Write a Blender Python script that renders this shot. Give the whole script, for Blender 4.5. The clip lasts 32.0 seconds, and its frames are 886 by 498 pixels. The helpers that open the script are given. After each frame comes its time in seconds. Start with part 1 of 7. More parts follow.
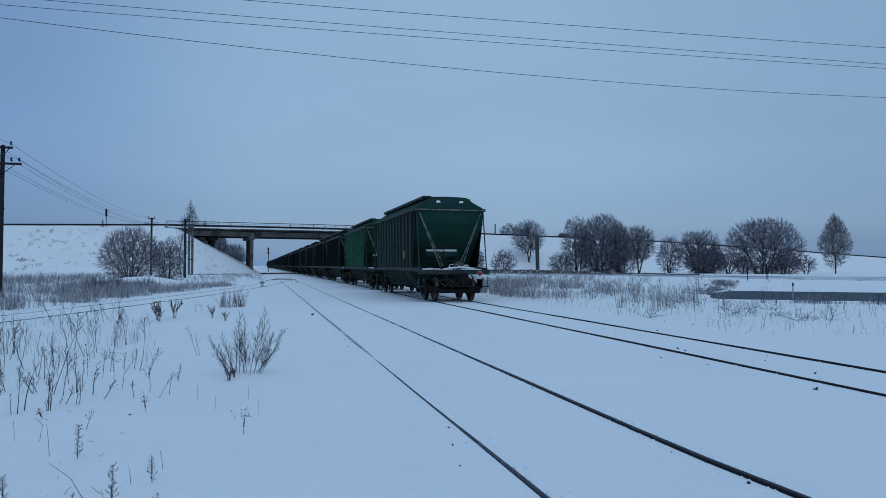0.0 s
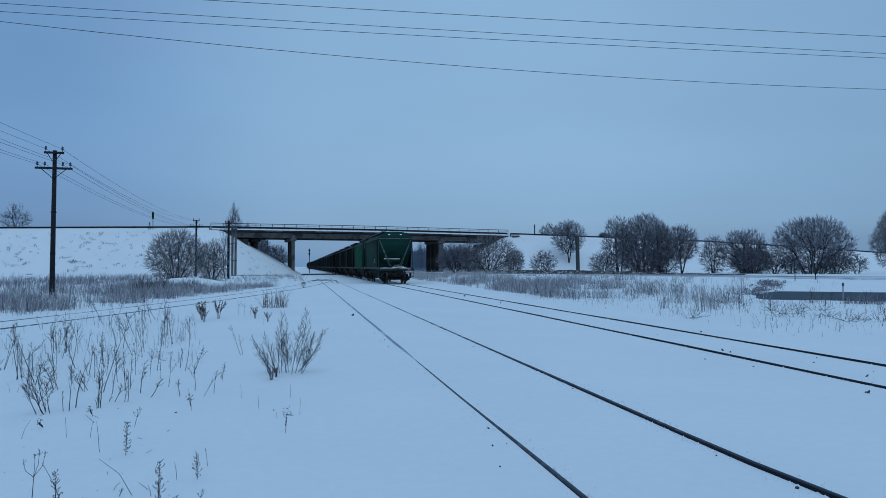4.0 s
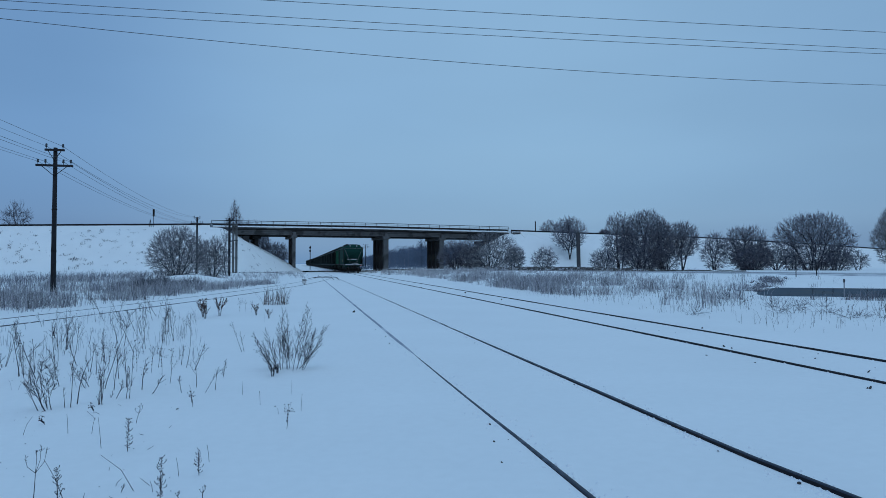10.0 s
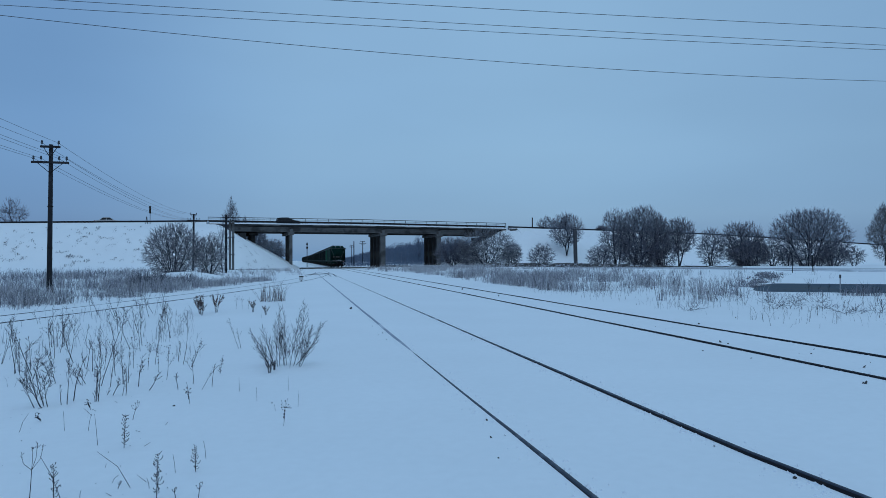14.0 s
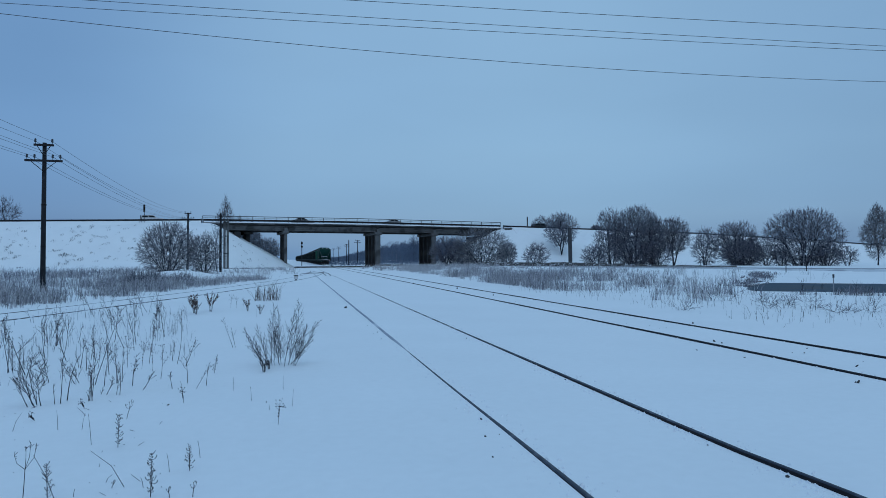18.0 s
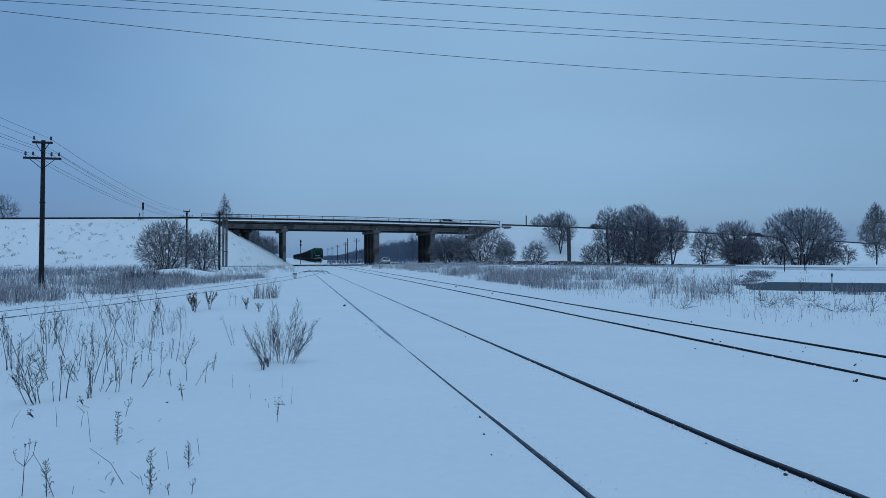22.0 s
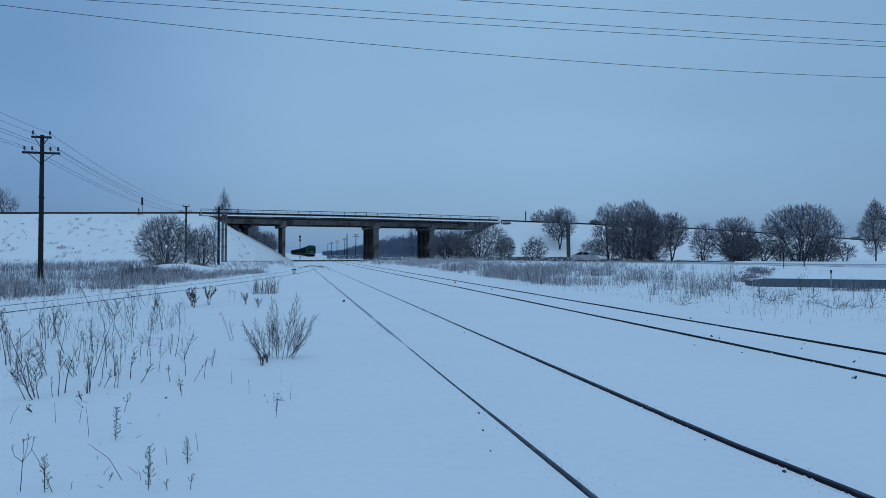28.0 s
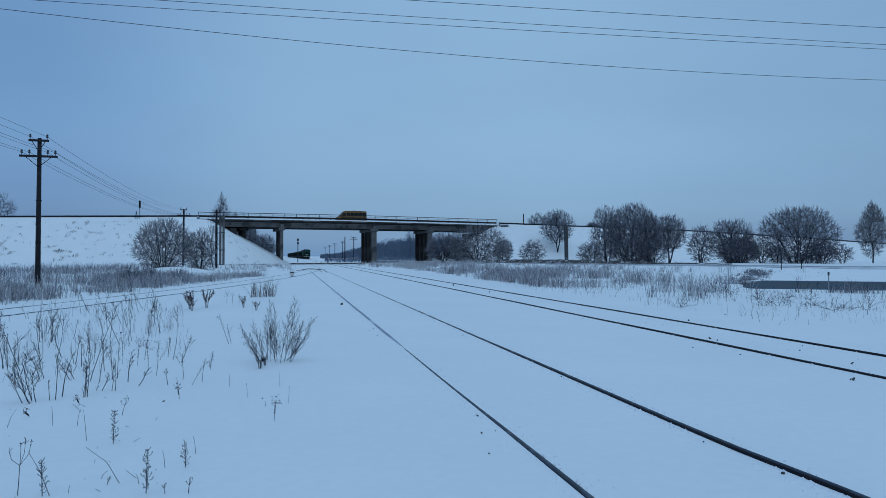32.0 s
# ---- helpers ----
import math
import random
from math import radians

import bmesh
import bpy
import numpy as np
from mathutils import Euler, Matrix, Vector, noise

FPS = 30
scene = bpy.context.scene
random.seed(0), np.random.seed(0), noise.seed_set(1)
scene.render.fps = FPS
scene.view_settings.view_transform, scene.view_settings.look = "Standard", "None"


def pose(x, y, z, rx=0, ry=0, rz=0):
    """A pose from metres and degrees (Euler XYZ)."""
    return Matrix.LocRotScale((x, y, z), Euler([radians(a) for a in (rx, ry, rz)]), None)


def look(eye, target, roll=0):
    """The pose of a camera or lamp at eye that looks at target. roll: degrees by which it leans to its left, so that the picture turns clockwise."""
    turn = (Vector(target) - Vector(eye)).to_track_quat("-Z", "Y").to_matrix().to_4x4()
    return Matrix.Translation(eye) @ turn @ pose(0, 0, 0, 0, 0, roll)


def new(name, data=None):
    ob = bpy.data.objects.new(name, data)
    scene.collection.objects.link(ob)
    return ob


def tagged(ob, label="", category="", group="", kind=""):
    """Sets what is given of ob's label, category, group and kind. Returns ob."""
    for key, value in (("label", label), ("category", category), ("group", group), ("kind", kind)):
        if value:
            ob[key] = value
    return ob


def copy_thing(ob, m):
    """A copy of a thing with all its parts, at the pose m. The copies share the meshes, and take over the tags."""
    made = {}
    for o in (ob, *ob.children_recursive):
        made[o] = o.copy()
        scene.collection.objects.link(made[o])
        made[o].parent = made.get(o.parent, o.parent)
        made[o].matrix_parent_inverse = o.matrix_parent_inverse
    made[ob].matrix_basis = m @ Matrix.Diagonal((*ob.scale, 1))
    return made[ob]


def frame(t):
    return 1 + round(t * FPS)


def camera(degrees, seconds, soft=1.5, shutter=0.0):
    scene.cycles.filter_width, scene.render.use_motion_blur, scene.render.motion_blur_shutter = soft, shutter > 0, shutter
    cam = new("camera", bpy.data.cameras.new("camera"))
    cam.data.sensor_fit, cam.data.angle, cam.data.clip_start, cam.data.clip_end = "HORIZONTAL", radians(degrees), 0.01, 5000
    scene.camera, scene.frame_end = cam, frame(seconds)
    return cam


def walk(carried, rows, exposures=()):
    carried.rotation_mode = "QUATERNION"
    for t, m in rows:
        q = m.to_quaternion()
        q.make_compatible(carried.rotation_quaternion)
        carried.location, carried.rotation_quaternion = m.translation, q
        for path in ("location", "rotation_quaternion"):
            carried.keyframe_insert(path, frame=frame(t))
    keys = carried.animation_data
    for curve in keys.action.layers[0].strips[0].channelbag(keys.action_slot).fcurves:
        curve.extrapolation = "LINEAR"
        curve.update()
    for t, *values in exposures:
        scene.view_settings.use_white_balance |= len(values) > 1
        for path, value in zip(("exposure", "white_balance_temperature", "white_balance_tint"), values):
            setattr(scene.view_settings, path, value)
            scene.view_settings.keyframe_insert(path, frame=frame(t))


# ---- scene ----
# One standing spot beside the tracks; the camera is held in the hand and sways a little.
# seconds, place, then tilt, lean and turn in degrees
ROWS = [
    (0, -0.001, -0.009, 1.507, 91.374, -0.190, -14.185), (0.5, -0.005, 0.000, 1.507, 91.385, -0.170, -13.270), (1, -0.001, -0.005, 1.510, 91.489, -0.178, -12.705),
    (1.5, -0.003, -0.011, 1.504, 91.433, -0.062, -12.280), (2, -0.002, 0.003, 1.506, 91.267, -0.209, -11.730), (2.5, -0.006, -0.006, 1.505, 91.444, -0.125, -11.372),
    (3, -0.000, -0.009, 1.504, 91.378, -0.133, -11.274), (3.5, 0.001, -0.008, 1.504, 91.443, -0.021, -11.097), (5.5, -0.003, -0.004, 1.501, 91.287, -0.123, -10.940),
    (6, -0.007, -0.001, 1.498, 91.313, -0.121, -10.976), (6.5, -0.004, -0.000, 1.498, 91.376, 0.044, -10.838), (7, -0.006, 0.006, 1.495, 91.243, -0.057, -10.855),
    (7.5, -0.006, 0.000, 1.501, 91.193, -0.005, -10.933), (8, -0.006, 0.004, 1.496, 91.240, 0.147, -11.037), (8.5, -0.001, -0.006, 1.498, 91.167, 0.074, -10.990),
    (9, 0.000, 0.001, 1.496, 91.171, 0.145, -10.971), (9.5, -0.007, 0.001, 1.499, 91.331, -0.054, -11.045), (10, -0.002, 0.002, 1.495, 91.177, 0.035, -10.977),
    (10.5, -0.000, -0.007, 1.496, 91.165, 0.144, -11.032), (11, 0.003, -0.002, 1.498, 91.074, 0.280, -11.058), (11.5, 0.002, -0.002, 1.495, 91.080, 0.274, -11.114),
    (12, 0.001, 0.001, 1.494, 91.023, 0.497, -11.199), (12.5, 0.002, -0.008, 1.495, 90.936, 0.351, -11.182), (13, 0.003, 0.005, 1.492, 90.871, 0.257, -11.184),
    (13.5, 0.002, 0.008, 1.494, 90.898, 0.175, -11.219), (14, 0.003, 0.003, 1.491, 90.896, 0.140, -11.211), (14.5, 0.001, 0.008, 1.492, 90.819, 0.253, -11.297),
    (16.5, 0.008, -0.006, 1.494, 90.791, 0.163, -11.502), (17, 0.004, -0.005, 1.492, 90.896, 0.062, -11.551), (17.5, -0.001, -0.004, 1.492, 90.904, 0.046, -11.599),
    (18, 0.004, -0.003, 1.493, 90.825, 0.070, -11.615), (18.5, 0.005, -0.006, 1.493, 90.852, -0.009, -11.712), (19, 0.006, -0.002, 1.491, 90.882, 0.071, -11.713),
    (19.5, 0.002, -0.003, 1.495, 90.809, -0.056, -11.734), (20, -0.001, 0.000, 1.495, 90.801, -0.047, -11.770), (20.5, -0.005, 0.005, 1.490, 90.878, -0.075, -11.771),
    (21, 0.001, -0.000, 1.493, 90.800, -0.087, -11.673), (21.5, -0.001, -0.008, 1.492, 90.774, -0.115, -11.759), (22, 0.000, -0.007, 1.489, 90.709, -0.040, -11.709),
    (22.5, -0.003, 0.001, 1.490, 90.688, -0.072, -11.717), (23, -0.002, -0.001, 1.491, 90.781, 0.000, -11.664), (23.5, -0.001, -0.001, 1.490, 90.735, -0.237, -11.727),
    (24, 0.001, -0.004, 1.490, 90.570, -0.106, -11.694), (24.5, -0.001, 0.003, 1.490, 90.573, -0.261, -11.730), (25, 0.003, -0.006, 1.492, 90.629, -0.135, -11.728),
    (25.5, -0.000, 0.002, 1.489, 90.731, -0.173, -11.777), (27.5, -0.003, 0.008, 1.488, 90.354, -0.171, -11.657), (28, 0.003, 0.004, 1.492, 90.359, -0.169, -11.758),
    (28.5, 0.002, 0.007, 1.489, 90.350, -0.225, -11.830), (29, 0.002, 0.009, 1.490, 90.347, -0.102, -11.819), (29.5, 0.003, 0.008, 1.490, 90.332, -0.223, -11.776),
    (30, 0.001, 0.010, 1.484, 90.451, -0.081, -11.793), (30.5, 0.002, 0.007, 1.489, 90.553, -0.126, -11.834), (31, 0.000, 0.007, 1.489, 90.447, -0.160, -11.683),
    (31.5, 0.006, 0.006, 1.489, 90.488, -0.133, -11.790), (32, 0.001, 0.007, 1.489, 90.582, -0.064, -11.924),
]

cam = camera(63.58, 32.0, soft=0.6)
walk(cam, [(t, pose(x, y, z, rx, ry, rz)) for t, x, y, z, rx, ry, rz in ROWS],
     [(0, 0.0, 6900, 15), (1, 0.0, 6650, 12), (2, 0.0, 6550, 11), (3.5, 0.0, 6500, 10), (32, 0.0, 6500, 10)])

# ---- overcast winter dusk: a dim blue sky and almost no sun ----
world = bpy.data.worlds.new("sky")
scene.world = world
world.use_nodes = True
wn, wl = world.node_tree.nodes, world.node_tree.links
wn.clear()
w_out = wn.new("ShaderNodeOutputWorld")
w_bg = wn.new("ShaderNodeBackground")
w_tc = wn.new("ShaderNodeTexCoord")
w_sep = wn.new("ShaderNodeSeparateXYZ")
w_ramp = wn.new("ShaderNodeValToRGB")
w_noise = wn.new("ShaderNodeTexNoise")
w_map = wn.new("ShaderNodeMapping")
w_cloud = wn.new("ShaderNodeMapRange")
w_mul = wn.new("ShaderNodeMix")
w_sky = wn.new("ShaderNodeTexSky")
w_add = wn.new("ShaderNodeMix")
w_sky.sky_type, w_sky.sun_disc = "NISHITA", False
w_sky.sun_elevation, w_sky.sun_rotation = radians(10), radians(200)
w_ramp.color_ramp.interpolation = "EASE"
stops = w_ramp.color_ramp.elements
SKY = [(0.0, (0.118, 0.250, 0.455)), (0.03, (0.138, 0.278, 0.488)), (0.065, (0.172, 0.326, 0.540)), (0.16, (0.208, 0.372, 0.580)),
       (0.34, (0.224, 0.392, 0.600)), (0.65, (0.275, 0.465, 0.705)), (1.0, (0.305, 0.510, 0.770))]
while len(stops) < len(SKY):
    stops.new(0.5)
for e, (p, c) in zip(stops, SKY):
    e.position, e.color = p, (*c, 1)
w_map.inputs["Scale"].default_value = (1.2, 1.2, 4.0)
w_noise.inputs["Scale"].default_value = 1.6
w_noise.inputs["Detail"].default_value = 3.0
w_cloud.inputs["From Min"].default_value, w_cloud.inputs["From Max"].default_value = 0.3, 0.7
w_cloud.inputs["To Min"].default_value, w_cloud.inputs["To Max"].default_value = 0.95, 1.05
w_mul.data_type, w_mul.blend_type = "RGBA", "MULTIPLY"
w_mul.inputs["Factor"].default_value = 1.0
w_add.data_type, w_add.blend_type = "RGBA", "ADD"
w_add.inputs["Factor"].default_value = 0.012
wl.new(w_tc.outputs["Generated"], w_sep.inputs[0])
wl.new(w_sep.outputs["Z"], w_ramp.inputs["Fac"])
wl.new(w_tc.outputs["Generated"], w_map.inputs["Vector"])
wl.new(w_map.outputs["Vector"], w_noise.inputs["Vector"])
wl.new(w_noise.outputs["Fac"], w_cloud.inputs["Value"])
wl.new(w_ramp.outputs["Color"], w_mul.inputs["A"])
wl.new(w_cloud.outputs["Result"], w_mul.inputs["B"])
# the sky is toned down towards both edges of the camera's view, most on the left
w_side = wn.new("ShaderNodeMapRange")
w_side.inputs["From Min"].default_value, w_side.inputs["From Max"].default_value = -1.0, 1.0
w_shade = wn.new("ShaderNodeValToRGB")
w_shade.color_ramp.interpolation = "EASE"
ACROSS = [(0.20, (0.54, 0.64, 0.79)), (0.34, (0.61, 0.71, 0.85)), (0.52, (0.99, 1.01, 1.02)), (0.66, (1.02, 1.03, 1.02)), (0.86, (0.87, 0.90, 0.93))]
while len(w_shade.color_ramp.elements) < len(ACROSS):
    w_shade.color_ramp.elements.new(0.5)
for e, (p, c) in zip(w_shade.color_ramp.elements, ACROSS):
    e.position, e.color = p, (*c, 1)
w_tint = wn.new("ShaderNodeMix")
w_tint.data_type, w_tint.blend_type = "RGBA", "MULTIPLY"
w_tint.inputs["Factor"].default_value = 1.0
wl.new(w_sep.outputs["X"], w_side.inputs["Value"])
wl.new(w_mul.outputs["Result"], w_tint.inputs["A"])
wl.new(w_side.outputs["Result"], w_shade.inputs["Fac"])
wl.new(w_shade.outputs["Color"], w_tint.inputs["B"])
wl.new(w_tint.outputs["Result"], w_add.inputs["A"])
wl.new(w_sky.outputs["Color"], w_add.inputs["B"])
wl.new(w_add.outputs["Result"], w_bg.inputs["Color"])
w_bg.inputs["Strength"].default_value = 1.0
wl.new(w_bg.outputs[0], w_out.inputs[0])

sun = new("sun", bpy.data.lights.new("sun", "SUN"))
sun.data.energy, sun.data.angle, sun.data.color = 0.25, radians(60), (0.80, 0.90, 1.0)
sun.matrix_world = look((0, 0, 60), (10, 30, 0))

# ---- materials ----
def material(name, colour, rough=0.7, metal=0.0, scale=6.0, vary=0.25, bump=0.2, second=None, second_scale=0.0, amount=0.5,
             fine=40.0, spec=0.4, island=0.0, dist=0.02):
    """A surface with grain at two scales; second is a colour that lies over it in patches."""
    m = bpy.data.materials.new(name)
    m.use_nodes = True
    n, l = m.node_tree.nodes, m.node_tree.links
    b = n["Principled BSDF"]
    b.inputs["Metallic"].default_value = metal
    b.inputs["Specular IOR Level"].default_value = spec
    tc = n.new("ShaderNodeTexCoord")
    big, small = n.new("ShaderNodeTexNoise"), n.new("ShaderNodeTexNoise")
    big.inputs["Scale"].default_value, big.inputs["Detail"].default_value = scale, 5
    small.inputs["Scale"].default_value, small.inputs["Detail"].default_value = fine, 6
    for k in (big, small):
        l.new(tc.outputs["Object"], k.inputs["Vector"])
    mix = n.new("ShaderNodeMix")
    mix.data_type = "RGBA"
    mix.inputs["A"].default_value = (*[c * (1 - vary) for c in colour], 1)
    mix.inputs["B"].default_value = (*[min(1, c * (1 + vary)) for c in colour], 1)
    both = n.new("ShaderNodeMath")
    both.operation = "MULTIPLY_ADD"
    both.inputs[1].default_value = 0.4
    half = n.new("ShaderNodeMath")
    half.operation = "MULTIPLY"
    half.inputs[1].default_value = 0.6
    l.new(big.outputs["Fac"], half.inputs[0])
    l.new(small.outputs["Fac"], both.inputs[0])
    l.new(half.outputs[0], both.inputs[2])
    wide = n.new("ShaderNodeMapRange")
    wide.inputs["From Min"].default_value, wide.inputs["From Max"].default_value = 0.3, 0.7
    l.new(both.outputs[0], wide.inputs["Value"])
    l.new(wide.outputs["Result"], mix.inputs["Factor"])
    out = mix.outputs["Result"]
    if second:
        patch = n.new("ShaderNodeTexNoise")
        patch.inputs["Scale"].default_value, patch.inputs["Detail"].default_value = second_scale or scale * 0.5, 7
        l.new(tc.outputs["Object"], patch.inputs["Vector"])
        edge = n.new("ShaderNodeMapRange")
        edge.inputs["From Min"].default_value, edge.inputs["From Max"].default_value = 0.62 - amount * 0.3, 0.72 - amount * 0.3
        l.new(patch.outputs["Fac"], edge.inputs["Value"])
        lay = n.new("ShaderNodeMix")
        lay.data_type = "RGBA"
        lay.inputs["B"].default_value = (*second, 1)
        l.new(edge.outputs["Result"], lay.inputs["Factor"])
        l.new(out, lay.inputs["A"])
        out = lay.outputs["Result"]
    if island:
        geo = n.new("ShaderNodeNewGeometry")
        r = n.new("ShaderNodeMapRange")
        r.inputs["To Min"].default_value, r.inputs["To Max"].default_value = 1 - island, 1 + island
        l.new(geo.outputs["Random Per Island"], r.inputs["Value"])
        k = n.new("ShaderNodeMix")
        k.data_type, k.blend_type = "RGBA", "MULTIPLY"
        k.inputs["Factor"].default_value = 1
        l.new(out, k.inputs["A"])
        l.new(r.outputs["Result"], k.inputs["B"])
        out = k.outputs["Result"]
    l.new(out, b.inputs["Base Color"])
    rr = n.new("ShaderNodeMapRange")
    rr.inputs["To Min"].default_value, rr.inputs["To Max"].default_value = max(0.03, rough - 0.12), min(1, rough + 0.12)
    l.new(big.outputs["Fac"], rr.inputs["Value"])
    l.new(rr.outputs["Result"], b.inputs["Roughness"])
    if bump:
        bp = n.new("ShaderNodeBump")
        bp.inputs["Strength"].default_value, bp.inputs["Distance"].default_value = bump, dist
        l.new(both.outputs[0], bp.inputs["Height"])
        l.new(bp.outputs["Normal"], b.inputs["Normal"])
    return m


def glowing(name, colour, strength):
    m = bpy.data.materials.new(name)
    m.use_nodes = True
    b = m.node_tree.nodes["Principled BSDF"]
    b.inputs["Base Color"].default_value = (*colour, 1)
    b.inputs["Emission Color"].default_value, b.inputs["Emission Strength"].default_value = (*colour, 1), strength
    return m


SNOW = material("snow", (0.88, 0.895, 0.88), 0.75, scale=0.35, vary=0.035, bump=0.35, fine=9.0, spec=0.25, dist=0.05)
SNOW_LUMP = material("packed_snow", (0.84, 0.86, 0.87), 0.7, scale=3, vary=0.06, bump=0.5, fine=25, spec=0.25)
SNOW_TROD = material("scuffed_snow", (0.60, 0.62, 0.64), 0.75, scale=0.5, vary=0.12, bump=0.6, fine=6, second=(0.34, 0.35, 0.37), second_scale=0.45, amount=0.35, spec=0.2)
ROAD_SNOW = material("trodden_snow", (0.24, 0.25, 0.27), 0.7, scale=0.8, vary=0.25, bump=0.4, fine=12, second=(0.09, 0.09, 0.095), second_scale=0.7, amount=0.45)
RAIL = material("rail_steel", (0.010, 0.010, 0.014), 0.6, 0.1, scale=8, vary=0.3, bump=0.1, fine=60, second=(0.020, 0.016, 0.017), second_scale=5, amount=0.4, spec=0.2)
# frost, plus the sky's sheen on the rail top as a bluish base colour
RAIL_TOP = material("frosty_rail_top_with_sky_sheen", (0.026, 0.034, 0.054), 0.5, 0.3, scale=7, vary=0.3, bump=0.1, fine=60, second=(0.075, 0.088, 0.118), second_scale=4, amount=0.3, spec=0.3)
RAIL_DUSTED = material("rail_steel_dusted_with_snow", (0.030, 0.029, 0.031), 0.6, 0.1, scale=5, vary=0.3, bump=0.1, fine=50, second=(0.62, 0.65, 0.69), second_scale=5.5, amount=0.34)
RAIL_BURIED = material("rail_steel_under_thin_snow", (0.13, 0.135, 0.145), 0.7, 0.0, scale=3, vary=0.3, bump=0.2, fine=30, second=(0.50, 0.52, 0.55), second_scale=3.0, amount=0.5)
# grey for the shaded groove along the near rail
SNOW_GROOVE = material("groove_shade_snow", (0.29, 0.32, 0.37), 0.8, scale=1.2, vary=0.2, bump=0.3, fine=20, second=(0.56, 0.59, 0.63), second_scale=0.7, amount=0.35)
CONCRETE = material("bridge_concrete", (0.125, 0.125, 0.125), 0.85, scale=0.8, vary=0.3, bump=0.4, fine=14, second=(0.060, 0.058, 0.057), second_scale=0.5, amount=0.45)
# stain tone that also holds the shade under the bridge deck
CONCRETE_DARK = material("stained_and_shaded_concrete", (0.026, 0.026, 0.027), 0.85, scale=0.7, vary=0.35, bump=0.4, fine=12, second=(0.045, 0.044, 0.043), second_scale=0.6, amount=0.5)
CONCRETE_PALE = material("pale_concrete", (0.23, 0.23, 0.23), 0.85, scale=1.2, vary=0.25, bump=0.3, fine=20, second=(0.10, 0.10, 0.10), second_scale=0.9, amount=0.5)
STEEL_DARK = material("dark_painted_steel", (0.016, 0.017, 0.019), 0.6, 0.2, scale=4, vary=0.3, bump=0.1, fine=40)
GALVANISED = material("weathered_guardrail_steel", (0.013, 0.014, 0.017), 0.7, 0.0, scale=1.5, vary=0.3, bump=0.15, fine=20, second=(0.028, 0.025, 0.024), second_scale=1.1, amount=0.35, spec=0.2)
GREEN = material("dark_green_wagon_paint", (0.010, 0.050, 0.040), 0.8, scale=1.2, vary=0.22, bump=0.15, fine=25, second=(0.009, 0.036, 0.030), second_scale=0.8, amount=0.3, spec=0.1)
GREEN_LIGHT = material("bright_green_wagon_paint", (0.009, 0.054, 0.030), 0.85, scale=1.2, vary=0.25, bump=0.15, fine=25, second=(0.012, 0.042, 0.026), second_scale=0.9, amount=0.4, spec=0.06)
# ribs are coloured lighter than the walls for the light they catch
GREEN_RIB = material("lit_green_rib_paint", (0.046, 0.092, 0.078), 0.85, scale=3, vary=0.25, bump=0.15, fine=25, second=(0.030, 0.060, 0.050), second_scale=6, amount=0.2, spec=0.06)
GREEN_RIB_LIGHT = material("lit_bright_green_rib_paint", (0.030, 0.125, 0.078), 0.85, scale=3, vary=0.25, bump=0.15, fine=25, second=(0.016, 0.070, 0.044), second_scale=5, amount=0.3, spec=0.06)
RIB_PALE = material("pale_hopper_rib_paint", (0.060, 0.085, 0.078), 0.85, scale=3, vary=0.3, bump=0.15, fine=25, second=(0.025, 0.045, 0.038), second_scale=5, amount=0.3, spec=0.06)
GREEN_GREY = material("sooty_green_and_rib_shade_paint", (0.006, 0.015, 0.014), 0.85, scale=1.2, vary=0.3, bump=0.15, fine=25, second=(0.009, 0.011, 0.011), second_scale=0.9, amount=0.5, spec=0.06)
GREEN_FRAME = material("dusty_green_frame_paint", (0.015, 0.030, 0.026), 0.7, scale=2, vary=0.35, bump=0.15, fine=30, second=(0.036, 0.036, 0.035), second_scale=2, amount=0.4)
IRON = material("sooty_cast_iron", (0.011, 0.011, 0.011), 0.7, 0.3, scale=5, vary=0.35, bump=0.25, fine=40, second=(0.025, 0.018, 0.014), second_scale=4, amount=0.3, spec=0.15)
TREAD = material("worn_wheel_steel", (0.055, 0.045, 0.040), 0.45, 0.6, scale=6, vary=0.3, bump=0.1)
WOOD = material("tarred_wood", (0.012, 0.012, 0.016), 0.85, scale=3, vary=0.4, bump=0.4, fine=50, second=(0.024, 0.023, 0.028), second_scale=3, amount=0.3)
STAKE = material("pale_weathered_stake", (0.30, 0.31, 0.33), 0.85, scale=3, vary=0.35, bump=0.3, fine=40)
POST = material("weathered_grey_post", (0.065, 0.066, 0.072), 0.85, scale=3, vary=0.35, bump=0.3, fine=40)
PORCELAIN = material("insulator_glass", (0.035, 0.045, 0.058), 0.25, scale=9, vary=0.1, bump=0)
WIRE = material("wire_metal", (0.05, 0.052, 0.058), 0.6, 0.4, scale=2, vary=0.1, bump=0)
BARK = material("frosted_bark", (0.030, 0.029, 0.036), 0.9, scale=4, vary=0.35, bump=0.3, fine=30, second=(0.20, 0.21, 0.23), second_scale=3, amount=0.2)
TWIG = material("bare_twigs", (0.068, 0.071, 0.090), 0.9, scale=0.6, vary=0.35, bump=0, fine=3, island=0.5)
TWIG_TIP = material("frosted_twig_tips", (0.170, 0.175, 0.210), 0.9, scale=0.6, vary=0.35, bump=0, fine=3, island=0.5)
TWIG_PALE = material("pale_frosted_twigs", (0.20, 0.195, 0.215), 0.9, scale=0.6, vary=0.35, bump=0, fine=3, island=0.5)
TWIG_WHITE = material("hoarfrost_twigs", (0.21, 0.212, 0.225), 0.9, scale=0.6, vary=0.35, bump=0, fine=3, island=0.45)
